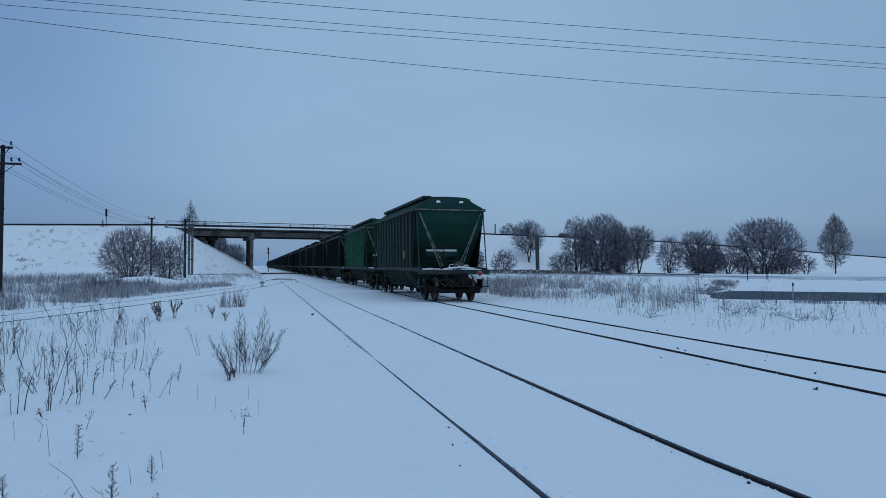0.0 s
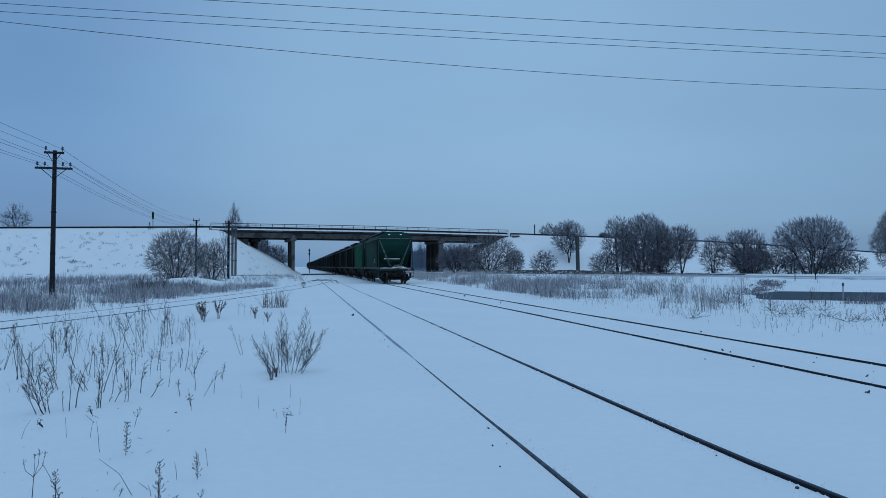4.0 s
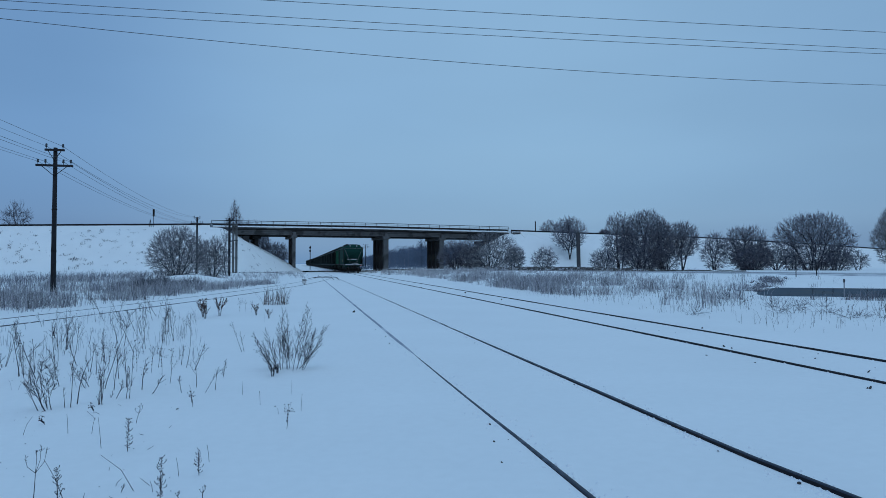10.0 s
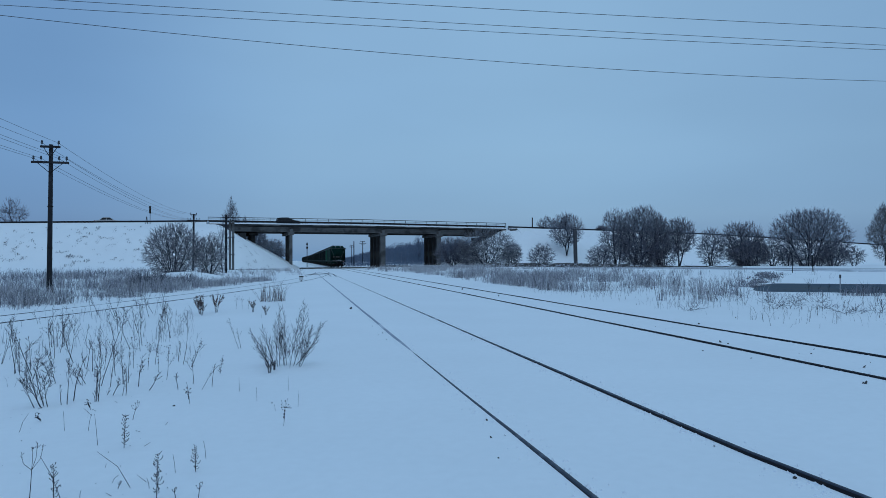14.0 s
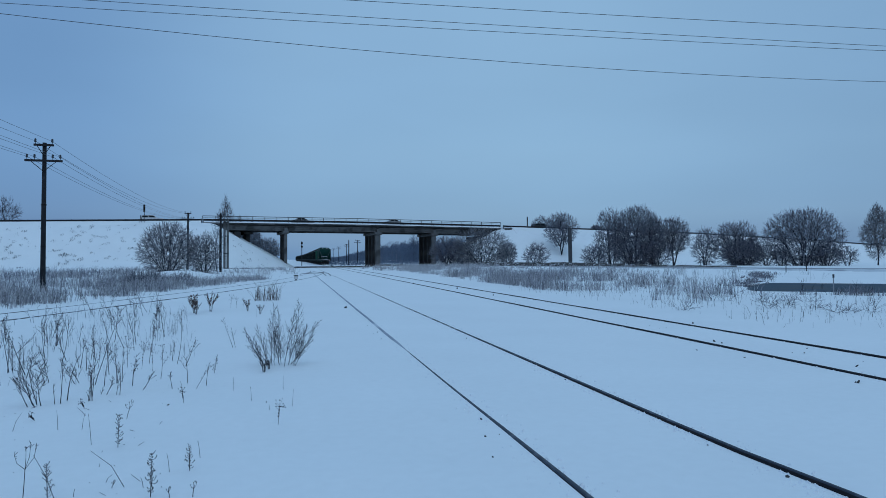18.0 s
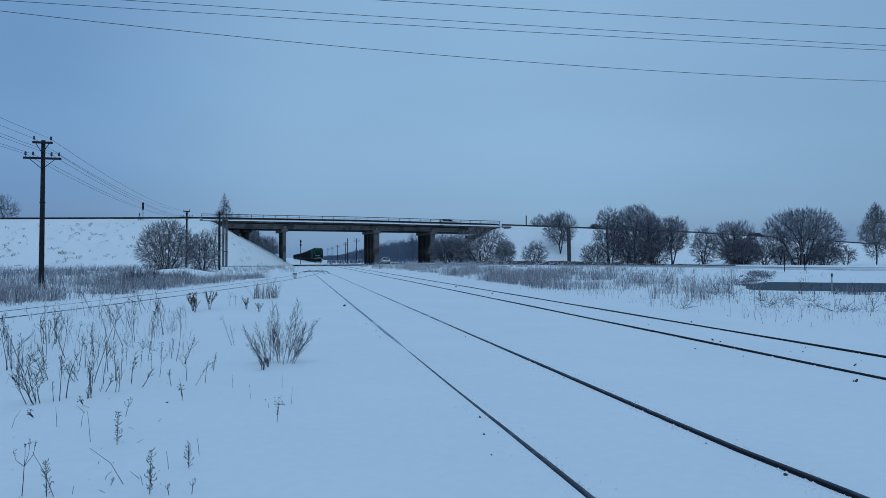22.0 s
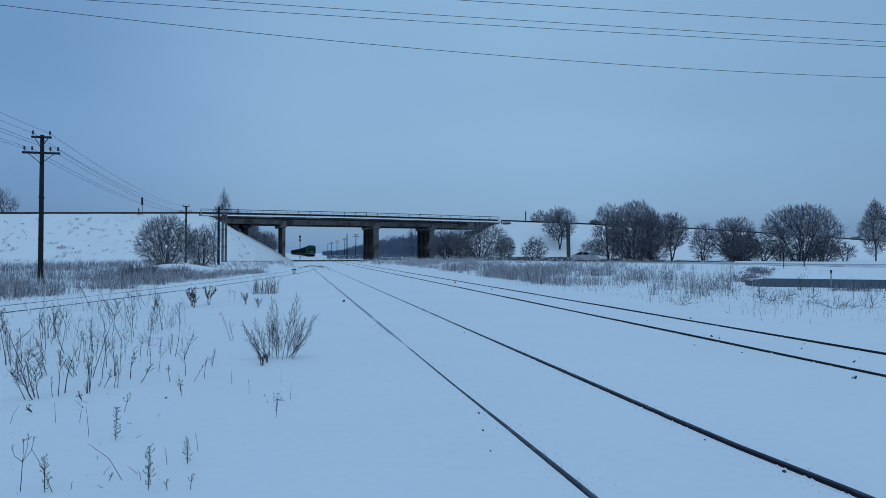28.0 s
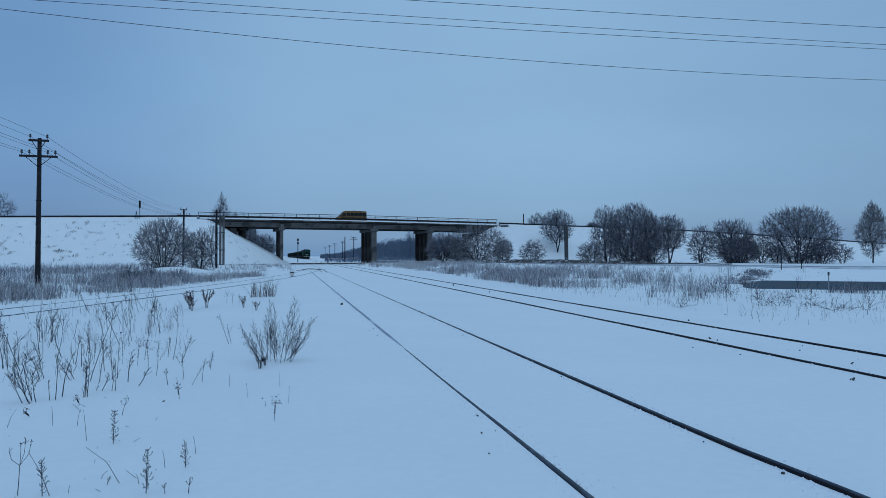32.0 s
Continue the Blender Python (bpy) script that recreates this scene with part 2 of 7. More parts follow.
# the haze of distance is mixed into this grey-blue twig colour
TWIG_HAZY = material("far_twigs_with_haze", (0.100, 0.132, 0.185), 0.9, scale=0.1, vary=0.3, bump=0, fine=3, island=0.12)
GRASS_FROST = material("hoarfrosted_grass", (0.43, 0.425, 0.44), 0.9, scale=0.5, vary=0.3, bump=0, fine=3, island=0.6)
GRASS = material("dry_frosted_grass", (0.235, 0.235, 0.265), 0.9, scale=0.5, vary=0.3, bump=0, fine=3, island=0.75)
WEED = material("dry_weed_stems", (0.025, 0.022, 0.031), 0.9, scale=6, vary=0.3, bump=0, fine=30, island=0.5)
WEED_RED = material("russet_dry_leaves", (0.070, 0.036, 0.029), 0.9, scale=6, vary=0.3, bump=0, fine=30, island=0.5)
STONE = material("dark_ballast_stone", (0.055, 0.053, 0.052), 0.85, scale=6, vary=0.4, bump=0.5, fine=30)
STONE_SNOWY = material("snowy_dark_stone", (0.055, 0.053, 0.052), 0.85, scale=6, vary=0.4, bump=0.5, fine=30, second=(0.68, 0.71, 0.75), second_scale=1.1, amount=0.5)
EARTH = material("bare_dark_earth", (0.060, 0.053, 0.048), 0.95, scale=3, vary=0.4, bump=0.6, fine=18, second=(0.45, 0.47, 0.49), second_scale=2.2, amount=0.2)
WHITE_PAINT = material("white_paint", (0.62, 0.63, 0.64), 0.6, scale=5, vary=0.15, bump=0.05)
RED_LAMP = glowing("red_tail_glass", (0.45, 0.03, 0.03), 0.06)
HEADLIGHT = glowing("lit_headlight", (1.0, 0.93, 0.80), 0.35)
TAIL_GLASS = material("red_lamp_glass", (0.25, 0.015, 0.015), 0.2, scale=9, vary=0.1, bump=0)
GLASS_DARK = material("dark_window_glass", (0.010, 0.012, 0.015), 0.1, scale=4, vary=0.1, bump=0, spec=0.2)
RUBBER = material("black_rubber", (0.015, 0.015, 0.016), 0.85, scale=9, vary=0.2, bump=0.1)
YELLOW = material("yellow_marking_paint", (0.42, 0.36, 0.05), 0.6, scale=8, vary=0.2, bump=0.05)
# matte grey stands in for the dark trees mirrored in the ditch
WATER = material("ditch_water_reflection_grey", (0.070, 0.095, 0.118), 0.8, scale=0.8, vary=0.2, bump=0.1, fine=9, spec=0.06, second=(0.085, 0.098, 0.105), second_scale=0.35, amount=0.35)
FROSTED = material("frosted_strut_paint", (0.15, 0.165, 0.16), 0.8, scale=4, vary=0.35, bump=0.2, fine=30, second=(0.05, 0.07, 0.06), second_scale=5, amount=0.45)


# ---- mesh helpers ----
class Geo:
    """Collects vertices and faces of one mesh."""

    def __init__(self):
        self.v, self.f = [], []

    def add(self, verts, faces, m=None):
        k = len(self.v)
        if m is not None:
            verts = [tuple(m @ Vector(p)) for p in verts]
        self.v.extend(verts)
        self.f.extend([tuple(i + k for i in q) for q in faces])
        return self

    def box(self, c, s, bev=0.0, m=None):
        """A box round c with sides s, its edges cut by bev."""
        hx, hy, hz = s[0] / 2, s[1] / 2, s[2] / 2
        b = min(bev, hx * 0.8, hy * 0.8, hz * 0.8)
        if b <= 0:
            vs = [(c[0] + i * hx, c[1] + j * hy, c[2] + k * hz) for i in (-1, 1) for j in (-1, 1) for k in (-1, 1)]
            return self.add(vs, [(0, 1, 3, 2), (4, 6, 7, 5), (0, 4, 5, 1), (2, 3, 7, 6), (0, 2, 6, 4), (1, 5, 7, 3)], m)
        vs, idx = [], {}
        for i in (-1, 1):
            for j in (-1, 1):
                for k in (-1, 1):
                    for a in range(3):
                        d = [hx - b, hy - b, hz - b]
                        d[a] = (hx, hy, hz)[a]
                        idx[i, j, k, a] = len(vs)
                        vs.append((c[0] + i * d[0], c[1] + j * d[1], c[2] + k * d[2]))
        fs = []
        for a in range(3):
            o = [x for x in range(3) if x != a]
            for s_ in (-1, 1):
                q = []
                for p, r in ((-1, -1), (1, -1), (1, 1), (-1, 1)):
                    key = [0, 0, 0]
                    key[a], key[o[0]], key[o[1]] = s_, p, r
                    q.append(idx[(*key, a)])
                flip = (s_ > 0) != (a == 1)
                fs.append(tuple(q if flip else q[::-1]))
            for p in (-1, 1):
                for r in (-1, 1):
                    lo, hi = [0, 0, 0], [0, 0, 0]
                    lo[a], hi[a] = -1, 1
                    lo[o[0]] = hi[o[0]] = p
                    lo[o[1]] = hi[o[1]] = r
                    q = [idx[(*lo, o[0])], idx[(*hi, o[0])], idx[(*hi, o[1])], idx[(*lo, o[1])]]
                    flip = (p * r > 0) != (a == 1)
                    fs.append(tuple(q[::-1] if flip else q))
        for i in (-1, 1):
            for j in (-1, 1):
                for k in (-1, 1):
                    q = (idx[i, j, k, 0], idx[i, j, k, 1], idx[i, j, k, 2])
                    fs.append(q if i * j * k > 0 else q[::-1])
        return self.add(vs, fs, m)

    def tube(self, pts, r, n=6, r2=None, cap=True):
        """A round bar through pts, r wide at its start and r2 at its end."""
        pts = [Vector(p) for p in pts]
        r2 = r if r2 is None else r2
        vs, fs, last = [], [], len(pts) - 1
        side = None
        for i, p in enumerate(pts):
            d = (pts[min(i + 1, last)] - pts[max(i - 1, 0)]).normalized()
            if side is None or abs(side.dot(d)) > 0.95:
                side = d.orthogonal().normalized()
            side = (side - d * side.dot(d)).normalized()
            up = d.cross(side)
            rad = r + (r2 - r) * i / last
            for k in range(n):
                a = 2 * math.pi * k / n
                vs.append(tuple(p + (side * math.cos(a) + up * math.sin(a)) * rad))
        for i in range(last):
            for k in range(n):
                a, b = i * n + k, i * n + (k + 1) % n
                fs.append((a, b, b + n, a + n))
        if cap:
            fs.append(tuple(range(n - 1, -1, -1)))
            fs.append(tuple(range(last * n, last * n + n)))
        return self.add(vs, fs)

    def lathe(self, prof, n=20, m=None):
        """Turns (radius, height) pairs about z."""
        vs = [(r * math.cos(2 * math.pi * k / n), r * math.sin(2 * math.pi * k / n), z) for r, z in prof for k in range(n)]
        fs = []
        for i in range(len(prof) - 1):
            for k in range(n):
                a, b = i * n + k, i * n + (k + 1) % n
                fs.append((a, b, b + n, a + n))
        fs.append(tuple(range(n - 1, -1, -1)))
        fs.append(tuple(range((len(prof) - 1) * n, len(prof) * n)))
        return self.add(vs, fs, m)

    def sweep(self, prof, path, cap=True):
        """A profile of (sideways, up) pairs drawn along a level path of (x, y, z)."""
        n, last = len(prof), len(path) - 1
        vs, fs = [], []
        for i, p in enumerate(path):
            a, b = path[max(i - 1, 0)], path[min(i + 1, last)]
            dx, dy = b[0] - a[0], b[1] - a[1]
            k = math.hypot(dx, dy) or 1
            sx, sy = dy / k, -dx / k
            vs += [(p[0] + sx * u, p[1] + sy * u, p[2] + w) for u, w in prof]
        for i in range(last):
            for k in range(n):
                a, b = i * n + k, i * n + (k + 1) % n
                fs.append((a, a + n, b + n, b))
        if cap:
            fs.append(tuple(range(n)))
            fs.append(tuple(range(last * n + n - 1, last * n - 1, -1)))
        return self.add(vs, fs)

    def mesh(self, name, mat, smooth=False):
        me = bpy.data.meshes.new(name)
        me.from_pydata(self.v, [], self.f)
        me.materials.append(mat)
        if smooth:
            me.polygons.foreach_set("use_smooth", [True] * len(me.polygons))
        me.update()
        return me


def part(name, geo, mat, parent=None, label="", smooth=False):
    """One mesh object, under a thing or on its own. geo may be a mesh that others share."""
    ob = new(name, geo if isinstance(geo, bpy.types.Mesh) else geo.mesh(name, mat, smooth))
    if parent:
        ob.parent = parent
    return tagged(ob, label)


def thing(name, label, category, m=None, group="", kind=""):
    ob = new(name)
    ob.empty_display_size = 0.2
    if m is not None:
        ob.matrix_basis = m
    return tagged(ob, label, category, group, kind)


def sstep(a, b, x):
    t = min(1.0, max(0.0, (x - a) / (b - a)))
    return t * t * (3 - 2 * t)


def lerp_table(tab, x):
    if x <= tab[0][0]:
        return tab[0][1]
    for (a, p), (b, q) in zip(tab, tab[1:]):
        if x <= b:
            t = (x - a) / (b - a)
            return p + (q - p) * t
    return tab[-1][1]


# ---- the plan: tracks run along +y, rail tops at z = 0 ----
SNOW_Z = -0.024
LEFT_TRACK, RIGHT_TRACK, HALF_GAUGE = 2.605, 8.02, 0.795
ROAD_SLOPE = 0.1553                                   # the highway crosses the tracks a little askew
ROAD_TOP = [(-320, 0.9), (-220, 2.5), (-130, 5.0), (-80, 6.5), (-46.8, 7.29), (-16.3, 8.02), (12, 8.05), (41, 7.80), (57, 7.52), (89, 6.9),
            (118, 5.85), (150, 4.42), (190, 2.8), (240, 1.3), (320, 0.9)]
BRIDGE_L, BRIDGE_R = -16.0, 41.3
LOWER_ROAD = [(21.5, 190, 0.22), (20.6, 160, 0.22), (20.6, 140, 0.22), (23.5, 118, 0.26), (30, 101, 0.36), (38, 89.5, 0.44), (45.5, 76, 0.46), (52, 63, 0.50), (60, 50, 0.65), (72, 36, 0.7), (95, 20, 0.8)]


def right_x(y):
    """Middle of the far track, which bears off to the left a long way out."""
    return RIGHT_TRACK - 0.0023 * ((y - 45) + math.sqrt((y - 45) ** 2 + 900)) - 3.2e-5 * max(0.0, y - 350) ** 2


def highway_y(x):
    return 134.85 + ROAD_SLOPE * x


def siding_x(y):
    """Centre line of the siding that leaves the near track to the left."""
    return LEFT_TRACK - 0.00180 * max(0.0, 96 - y) ** 2


def road_gap(x, y):
    """Distance from the lower road's centre line and its height there."""
    best = (1e9, 0)
    for (ax, ay, az), (bx, by, bz) in zip(LOWER_ROAD, LOWER_ROAD[1:]):
        t = ((x - ax) * (bx - ax) + (y - ay) * (by - ay)) / ((bx - ax) ** 2 + (by - ay) ** 2)
        t = min(1, max(0, t))
        d = math.hypot(x - ax - t * (bx - ax), y - ay - t * (by - ay))
        if d < best[0]:
            best = (d, az + t * (bz - az))
    return best


def ground_z(x, y, fine=True):
    z = SNOW_Z
    far = math.hypot(x, y)
    # slight swells, a bank to the right, the low fill of the side road
    if fine:
        n1 = noise.noise((x * 0.11, y * 0.11, 3.0))
        n2 = noise.noise((x * 0.45, y * 0.45, 7.0))
        off = min(abs(x - LEFT_TRACK), abs(x - RIGHT_TRACK), abs(x - siding_x(y)) if y < 96 else 99)
        free = sstep(1.3, 3.2, off)
        z += free * (0.05 * n1 + 0.025 * n2) + 0.012 * noise.noise((x * 1.3, y * 1.3, 1.0)) * sstep(0.2, 0.6, abs(off - HALF_GAUGE)) * (far < 80)
    right = sstep(11, 30, x)
    z += right * 0.5 * sstep(30, 75, y + 0.35 * (x - 20)) * sstep(175, 150, y)
    if -10 < x < 140 and 15 < y < 200:
        d, rz = road_gap(x, y)
        z += (max(rz, z) - z) * sstep(9, 3.5, d)
    # a ditch on the right
    u, v = (x - 25.1) * 0.861 - (y - 35.1) * 0.509, (x - 25.1) * 0.509 + (y - 35.1) * 0.861
    if u > -4.5 and abs(v) < 11:
        flat = sstep(11.0, 8.6, abs(v)) * sstep(-4.5, -2.2, u)
        z += (min(z, -0.07) - z) * flat
        z -= 0.45 * sstep(8.1, 7.1, abs(v)) * sstep(-0.8, 0.4, u - 0.11 * v)
    # the mound beside the willow
    z += 0.62 * math.exp(-((x + 9.3) / 3.0) ** 2 - ((y - 62) / 4.5) ** 2)
    z += 0.25 * sstep(-9, -16, x) * sstep(25, 60, y)
    # highway embankment, cut open at the bridge
    d = (y - highway_y(x)) / 1.012
    top = lerp_table(ROAD_TOP, x)
    if BRIDGE_L < x < BRIDGE_R:
        crest = max(min(top, 6.5 - (x + 11.7) / 1.77), min(top, 6.8 - (38.5 - x) / 1.6))
    else:
        crest = top
    e = crest - max(0.0, -0.8 - d, d - 12.5) / 1.65
    if e > z - 0.6:
        bumpy = noise.noise((x * 0.3, y * 0.3, 5.0)) * 0.16 + noise.noise((x * 0.9, y * 0.9, 2.0)) * 0.05
        e += bumpy * sstep(0.0, 2.0, max(0.0, -0.8 - d, d - 12.5))
        k = sstep(-0.6, 0.6, e - z)
        z = z + (max(e, z) - z) * k
    return z


# ---- ground: one sheet of snow to the horizon ----
def build_ground():
    radii = [0.0]
    r = 0.8
    while r < 4200:
        radii.append(r)
        r *= 1.028 if r < 260 else 1.12
    angles = []
    a = -70.0
    while a < 290:
        angles.append(a)
        a += 0.45 if -42 < (a if a < 180 else a - 360) < 62 else 4.0
    vs, fs = [(0.0, 0.0, ground_z(0, 0))], []
    na = len(angles)
    for rr in radii[1:]:
        for ang in angles:
            t = radians(ang)
            x, y = rr * math.sin(t), rr * math.cos(t)
            vs.append((x, y, ground_z(x, y)))
    for k in range(na):
        fs.append((0, 1 + (k + 1) % na, 1 + k))
    for i in range(len(radii) - 2):
        p = 1 + i * na
        for k in range(na):
            j = (k + 1) % na
            fs.append((p + k, p + j, p + na + j, p + na + k))
    g = Geo()
    g.v, g.f = vs, fs
    ob = part("ground", g, SNOW, smooth=True)
    tagged(ob, "snow-covered flat ground with a road embankment", "snow", kind="structure")


build_ground()


def along(points, step):
    out = []
    for (ax, ay, az), (bx, by, bz) in zip(points, points[1:]):
        n = max(1, int(math.hypot(bx - ax, by - ay) / step))
        out += [(ax + (bx - ax) * k / n, ay + (by - ay) * k / n, az + (bz - az) * k / n) for k in range(n)]
    return out + [points[-1]]


def ribbon(name, pts, half, mat, label, lift=0.02, wobble=0.0, sag=0.0):
    """A strip of trodden snow or asphalt that lies on the ground."""
    g = Geo()
    n = 7
    rows = []
    for i, p in enumerate(pts):
        a, b = pts[max(0, i - 1)], pts[min(len(pts) - 1, i + 1)]
        dx, dy = b[0] - a[0], b[1] - a[1]
        k = math.hypot(dx, dy)
        w = half + wobble * noise.noise((i * 0.37, 1.0, 4.0))
        for j in range(n):
            u = (j / (n - 1) * 2 - 1) * w
            x, y = p[0] + dy / k * u, p[1] - dx / k * u
            rows.append((x, y, max(ground_z(x, y), p[2] - 5) + lift * (1 - (2 * j / (n - 1) - 1) ** 4)))
    fs = []
    for i in range(len(pts) - 1):
        for j in range(n - 1):
            a = i * n + j
            fs.append((a, a + 1, a + n + 1, a + n))
    g.add(rows, fs)
    return tagged(part(name, g, mat, smooth=True), label, "road", kind="structure")


ribbon("verge", along(LOWER_ROAD[5:], 1.5), 8.5, SNOW_TROD, "wide verge of scuffed greyish snow beside the side road", 0.014, 1.2)
ribbon("road", along(LOWER_ROAD, 1.5), 2.9, ROAD_SNOW, "side road of trodden grey snow with darker wheel tracks", 0.03, 0.3)
ribbon("path", [(0.2 + k * 0.6, 132.0 + 1.2 * math.sin(k * 0.21) + 0.35 * k, 0) for k in range(36)], 0.9, EARTH, "dark trodden crossing path over the tracks", 0.24, 0.35)


# ---- rails ----
RAIL_PROFILE = [(-0.030, -0.024), (-0.024, -0.009), (-0.014, -0.002), (0.0, 0.0), (0.014, -0.002), (0.024, -0.009), (0.030, -0.024), (0.031, -0.040), (0.010, -0.055), (0.010, -0.15),
                (0.07, -0.17), (0.07, -0.18), (-0.07, -0.18), (-0.07, -0.17), (-0.010, -0.15), (-0.010, -0.055), (-0.031, -0.040)]


RAIL_CROWN = [(-0.021, -0.0055), (-0.011, 0.0012), (0.0, 0.003), (0.011, 0.0012), (0.024, -0.0055)]
JOINTS = (-60, -35, -10, 15, 40, 65, 90, 140, 240, 440, 900, 1500)


def build_track(name, label, centre, y0, y1, lift, mats, splay=lambda y, s: 0.0):
    """Two rails in lengths; lift gives the rail top, mats the material of a length from where it starts."""
    t = thing(name, label, "railway track", kind="structure")
    for s in (-1, 1):
        for a, b in zip(JOINTS, JOINTS[1:]):
            a, b = max(a, y0), min(b, y1)
            if b - a < 1:
                continue
            n = max(2, int((b - a) / (1.0 if b < 150 else 20)))
            path = []
            for k in range(n + 1):
                y = a + (b - a) * k / n - (0.004 if k == n else 0)
                d = centre(y + 0.5) - centre(y - 0.5)
                q = math.hypot(d, 1)
                path.append((centre(y) + s * HALF_GAUGE / q + splay(y, s), y - s * HALF_GAUGE * d / q, lift(y, s) + 0.003 * math.sin(y * 0.7 + s)))
            rail = part("rail", Geo().sweep(RAIL_PROFILE, path), mats(a, s), t, "dark steel rail showing just above the snow")
            if mats(a, s) is RAIL and name == "near_track":
                part("running_surface", Geo().sweep(RAIL_CROWN, path), RAIL_TOP, rail, "frosty rail top with blue sky sheen in its colour")
    return t


def build_tracks():
    near = build_track("near_track", "snowed-in railway track with two dark steel rails", lambda y: LEFT_TRACK, -60, 1500,
                       lambda y, s: -0.014 - 0.005 * sstep(4, 7.5, y) - 0.017 * sstep(8, 15, y) if s < 0 else 0.008 - 0.017 * sstep(4, 12, y) - 0.006 * sstep(12, 45, y),
                       lambda y, s: RAIL if y < 10 else (RAIL_BURIED if y > 60 else (RAIL_DUSTED if s > 0 else RAIL_BURIED)),
                       lambda y, s: 0.10 * (1 - sstep(3.2, 5.5, y)) if s > 0 else 0.02 * (1 - sstep(5, 9, y)))
    # snow over the buried rail; the groove's shade is in its grey
    path = [(LEFT_TRACK - HALF_GAUGE + 0.012 * noise.noise((y * 0.3, 3.0, 1.0)), y, SNOW_Z + 0.004 - 0.022 * (1 - sstep(7.5, 15, y)) + 0.004 * noise.noise((y * 0.9, 1.0, 7.0))) for y in [8 + 0.7 * k for k in range(96)]]
    part("groove_strip", Geo().sweep([(-0.068, -0.02), (-0.030, 0.0), (0.0, 0.007), (0.030, 0.0), (0.062, -0.02)], path), SNOW_GROOVE, near, "snow strip over the buried rail, groove shade in its grey")
    build_track("far_track", "used railway track with two dark steel rails in snow", right_x, -60, 1500, lambda y, s: 0.006, lambda y, s: RAIL)
    build_track("siding_track", "siding track almost buried in snow", siding_x, -14, 95, lambda y, s: -0.004 if s > 0 else -0.012, lambda y, s: RAIL_DUSTED)


build_tracks()


# ---- the road bridge ----
def on_road(x, d, z):
    """A point beside the highway: x along it, d behind its front guardrail."""
    return (x - d * 0.1535, highway_y(x) + d * 0.988, z)


ROAD_TURN = Matrix.Rotation(math.atan(ROAD_SLOPE), 4, "Z")


def road_frame(x, d, z):
    return Matrix.Translation(on_road(x, d, z)) @ ROAD_TURN


def build_bridge():
    b = thing("road_bridge", "grey concrete road bridge over the railway with a steel railing", "bridge", kind="structure")
    ax = [BRIDGE_L + (BRIDGE_R - BRIDGE_L) * k / 24 for k in range(25)]
    path = [on_road(x, 0, lerp_table(ROAD_TOP, x)) for x in ax]
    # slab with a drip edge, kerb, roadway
    part("deck_slab", Geo().sweep([(-0.25, -0.18), (-0.25, 0.0), (-11.5, 0.0), (-11.5, -0.18), (-10.8, -0.36), (-1.0, -0.36)], path), CONCRETE_DARK, b, "stained concrete deck slab with painted-in edge shade")
    part("kerb", Geo().sweep([(-0.2, 0.0), (-0.2, 0.13), (-0.75, 0.13), (-0.8, 0.0)], path), CONCRETE_PALE, b, "pale concrete kerb with snow on it")
    part("kerb", Geo().sweep([(-10.95, 0.0), (-10.95, 0.24), (-11.5, 0.24), (-11.5, 0.0)], path), CONCRETE_PALE, b, "pale concrete kerb with snow on it")
    part("snow_strip", Geo().sweep([(-0.08, 0.085), (-0.085, 0.19), (-0.15, 0.25), (-0.34, 0.28), (-0.62, 0.25), (-0.74, 0.13)], path), SNOW_LUMP, b, "snow lying along the kerb")
    # girders between the piers
    piers = (-12.3, -1.8, 15.7, 27.1, 39.0)
    for x0, x1 in zip(piers, piers[1:]):
        for d in (1.0, 3.4, 5.8, 8.2, 10.6):
            g = Geo()
            zt = (lerp_table(ROAD_TOP, x0) + lerp_table(ROAD_TOP, x1)) / 2 - 0.37
            prof = [(-0.30, zt), (-0.30, zt - 0.16), (-0.11, zt - 0.26), (-0.11, zt - 0.62), (-0.26, zt - 0.70), (-0.26, zt - 0.86),
                    (0.26, zt - 0.86), (0.26, zt - 0.70), (0.11, zt - 0.62), (0.11, zt - 0.26), (0.30, zt - 0.16), (0.30, zt)]
            g.sweep(prof, [on_road(x0 + 0.04, d, 0), on_road(x1 - 0.04, d, 0)])
            # rear girders take the dark tone for the shade under the deck
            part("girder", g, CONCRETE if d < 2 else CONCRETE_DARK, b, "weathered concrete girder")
    # fascia panels between slab and girder
    n = 19
    for k in range(n):
        xa, xb = BRIDGE_L + 0.3 + (BRIDGE_R - BRIDGE_L - 0.6) * k / n, BRIDGE_L + 0.3 + (BRIDGE_R - BRIDGE_L - 0.6) * (k + 1) / n
        z = lerp_table(ROAD_TOP, (xa + xb) / 2)
        g = Geo().box((0, 0, 0), ((xb - xa) * 1.012 - 0.03, 0.10, 0.24), 0.015)
        p = part("fascia_panel", g, CONCRETE_DARK if k % 3 else CONCRETE, b)
        p.matrix_basis = road_frame((xa + xb) / 2, 0.16, z - 0.02)
    # end spans that taper into the embankment
    for x0, x1, tip in ((piers[0] - 0.35, BRIDGE_L, 0.45), (piers[-1] - 6.5, BRIDGE_R, 0.55)):
        g = Geo()
        prof = []
        for u in range(7):
            t = u / 6
            x = x0 + (x1 - x0) * t
            zt = lerp_table(ROAD_TOP, x) - 0.2
            dz = 1.5 - (1.5 - tip) * (t ** 1.6)
            prof += [on_road(x, 0.5, zt), on_road(x, 0.95, zt), on_road(x, 0.95, zt - dz), on_road(x, 0.5, zt - dz)]
        fs = []
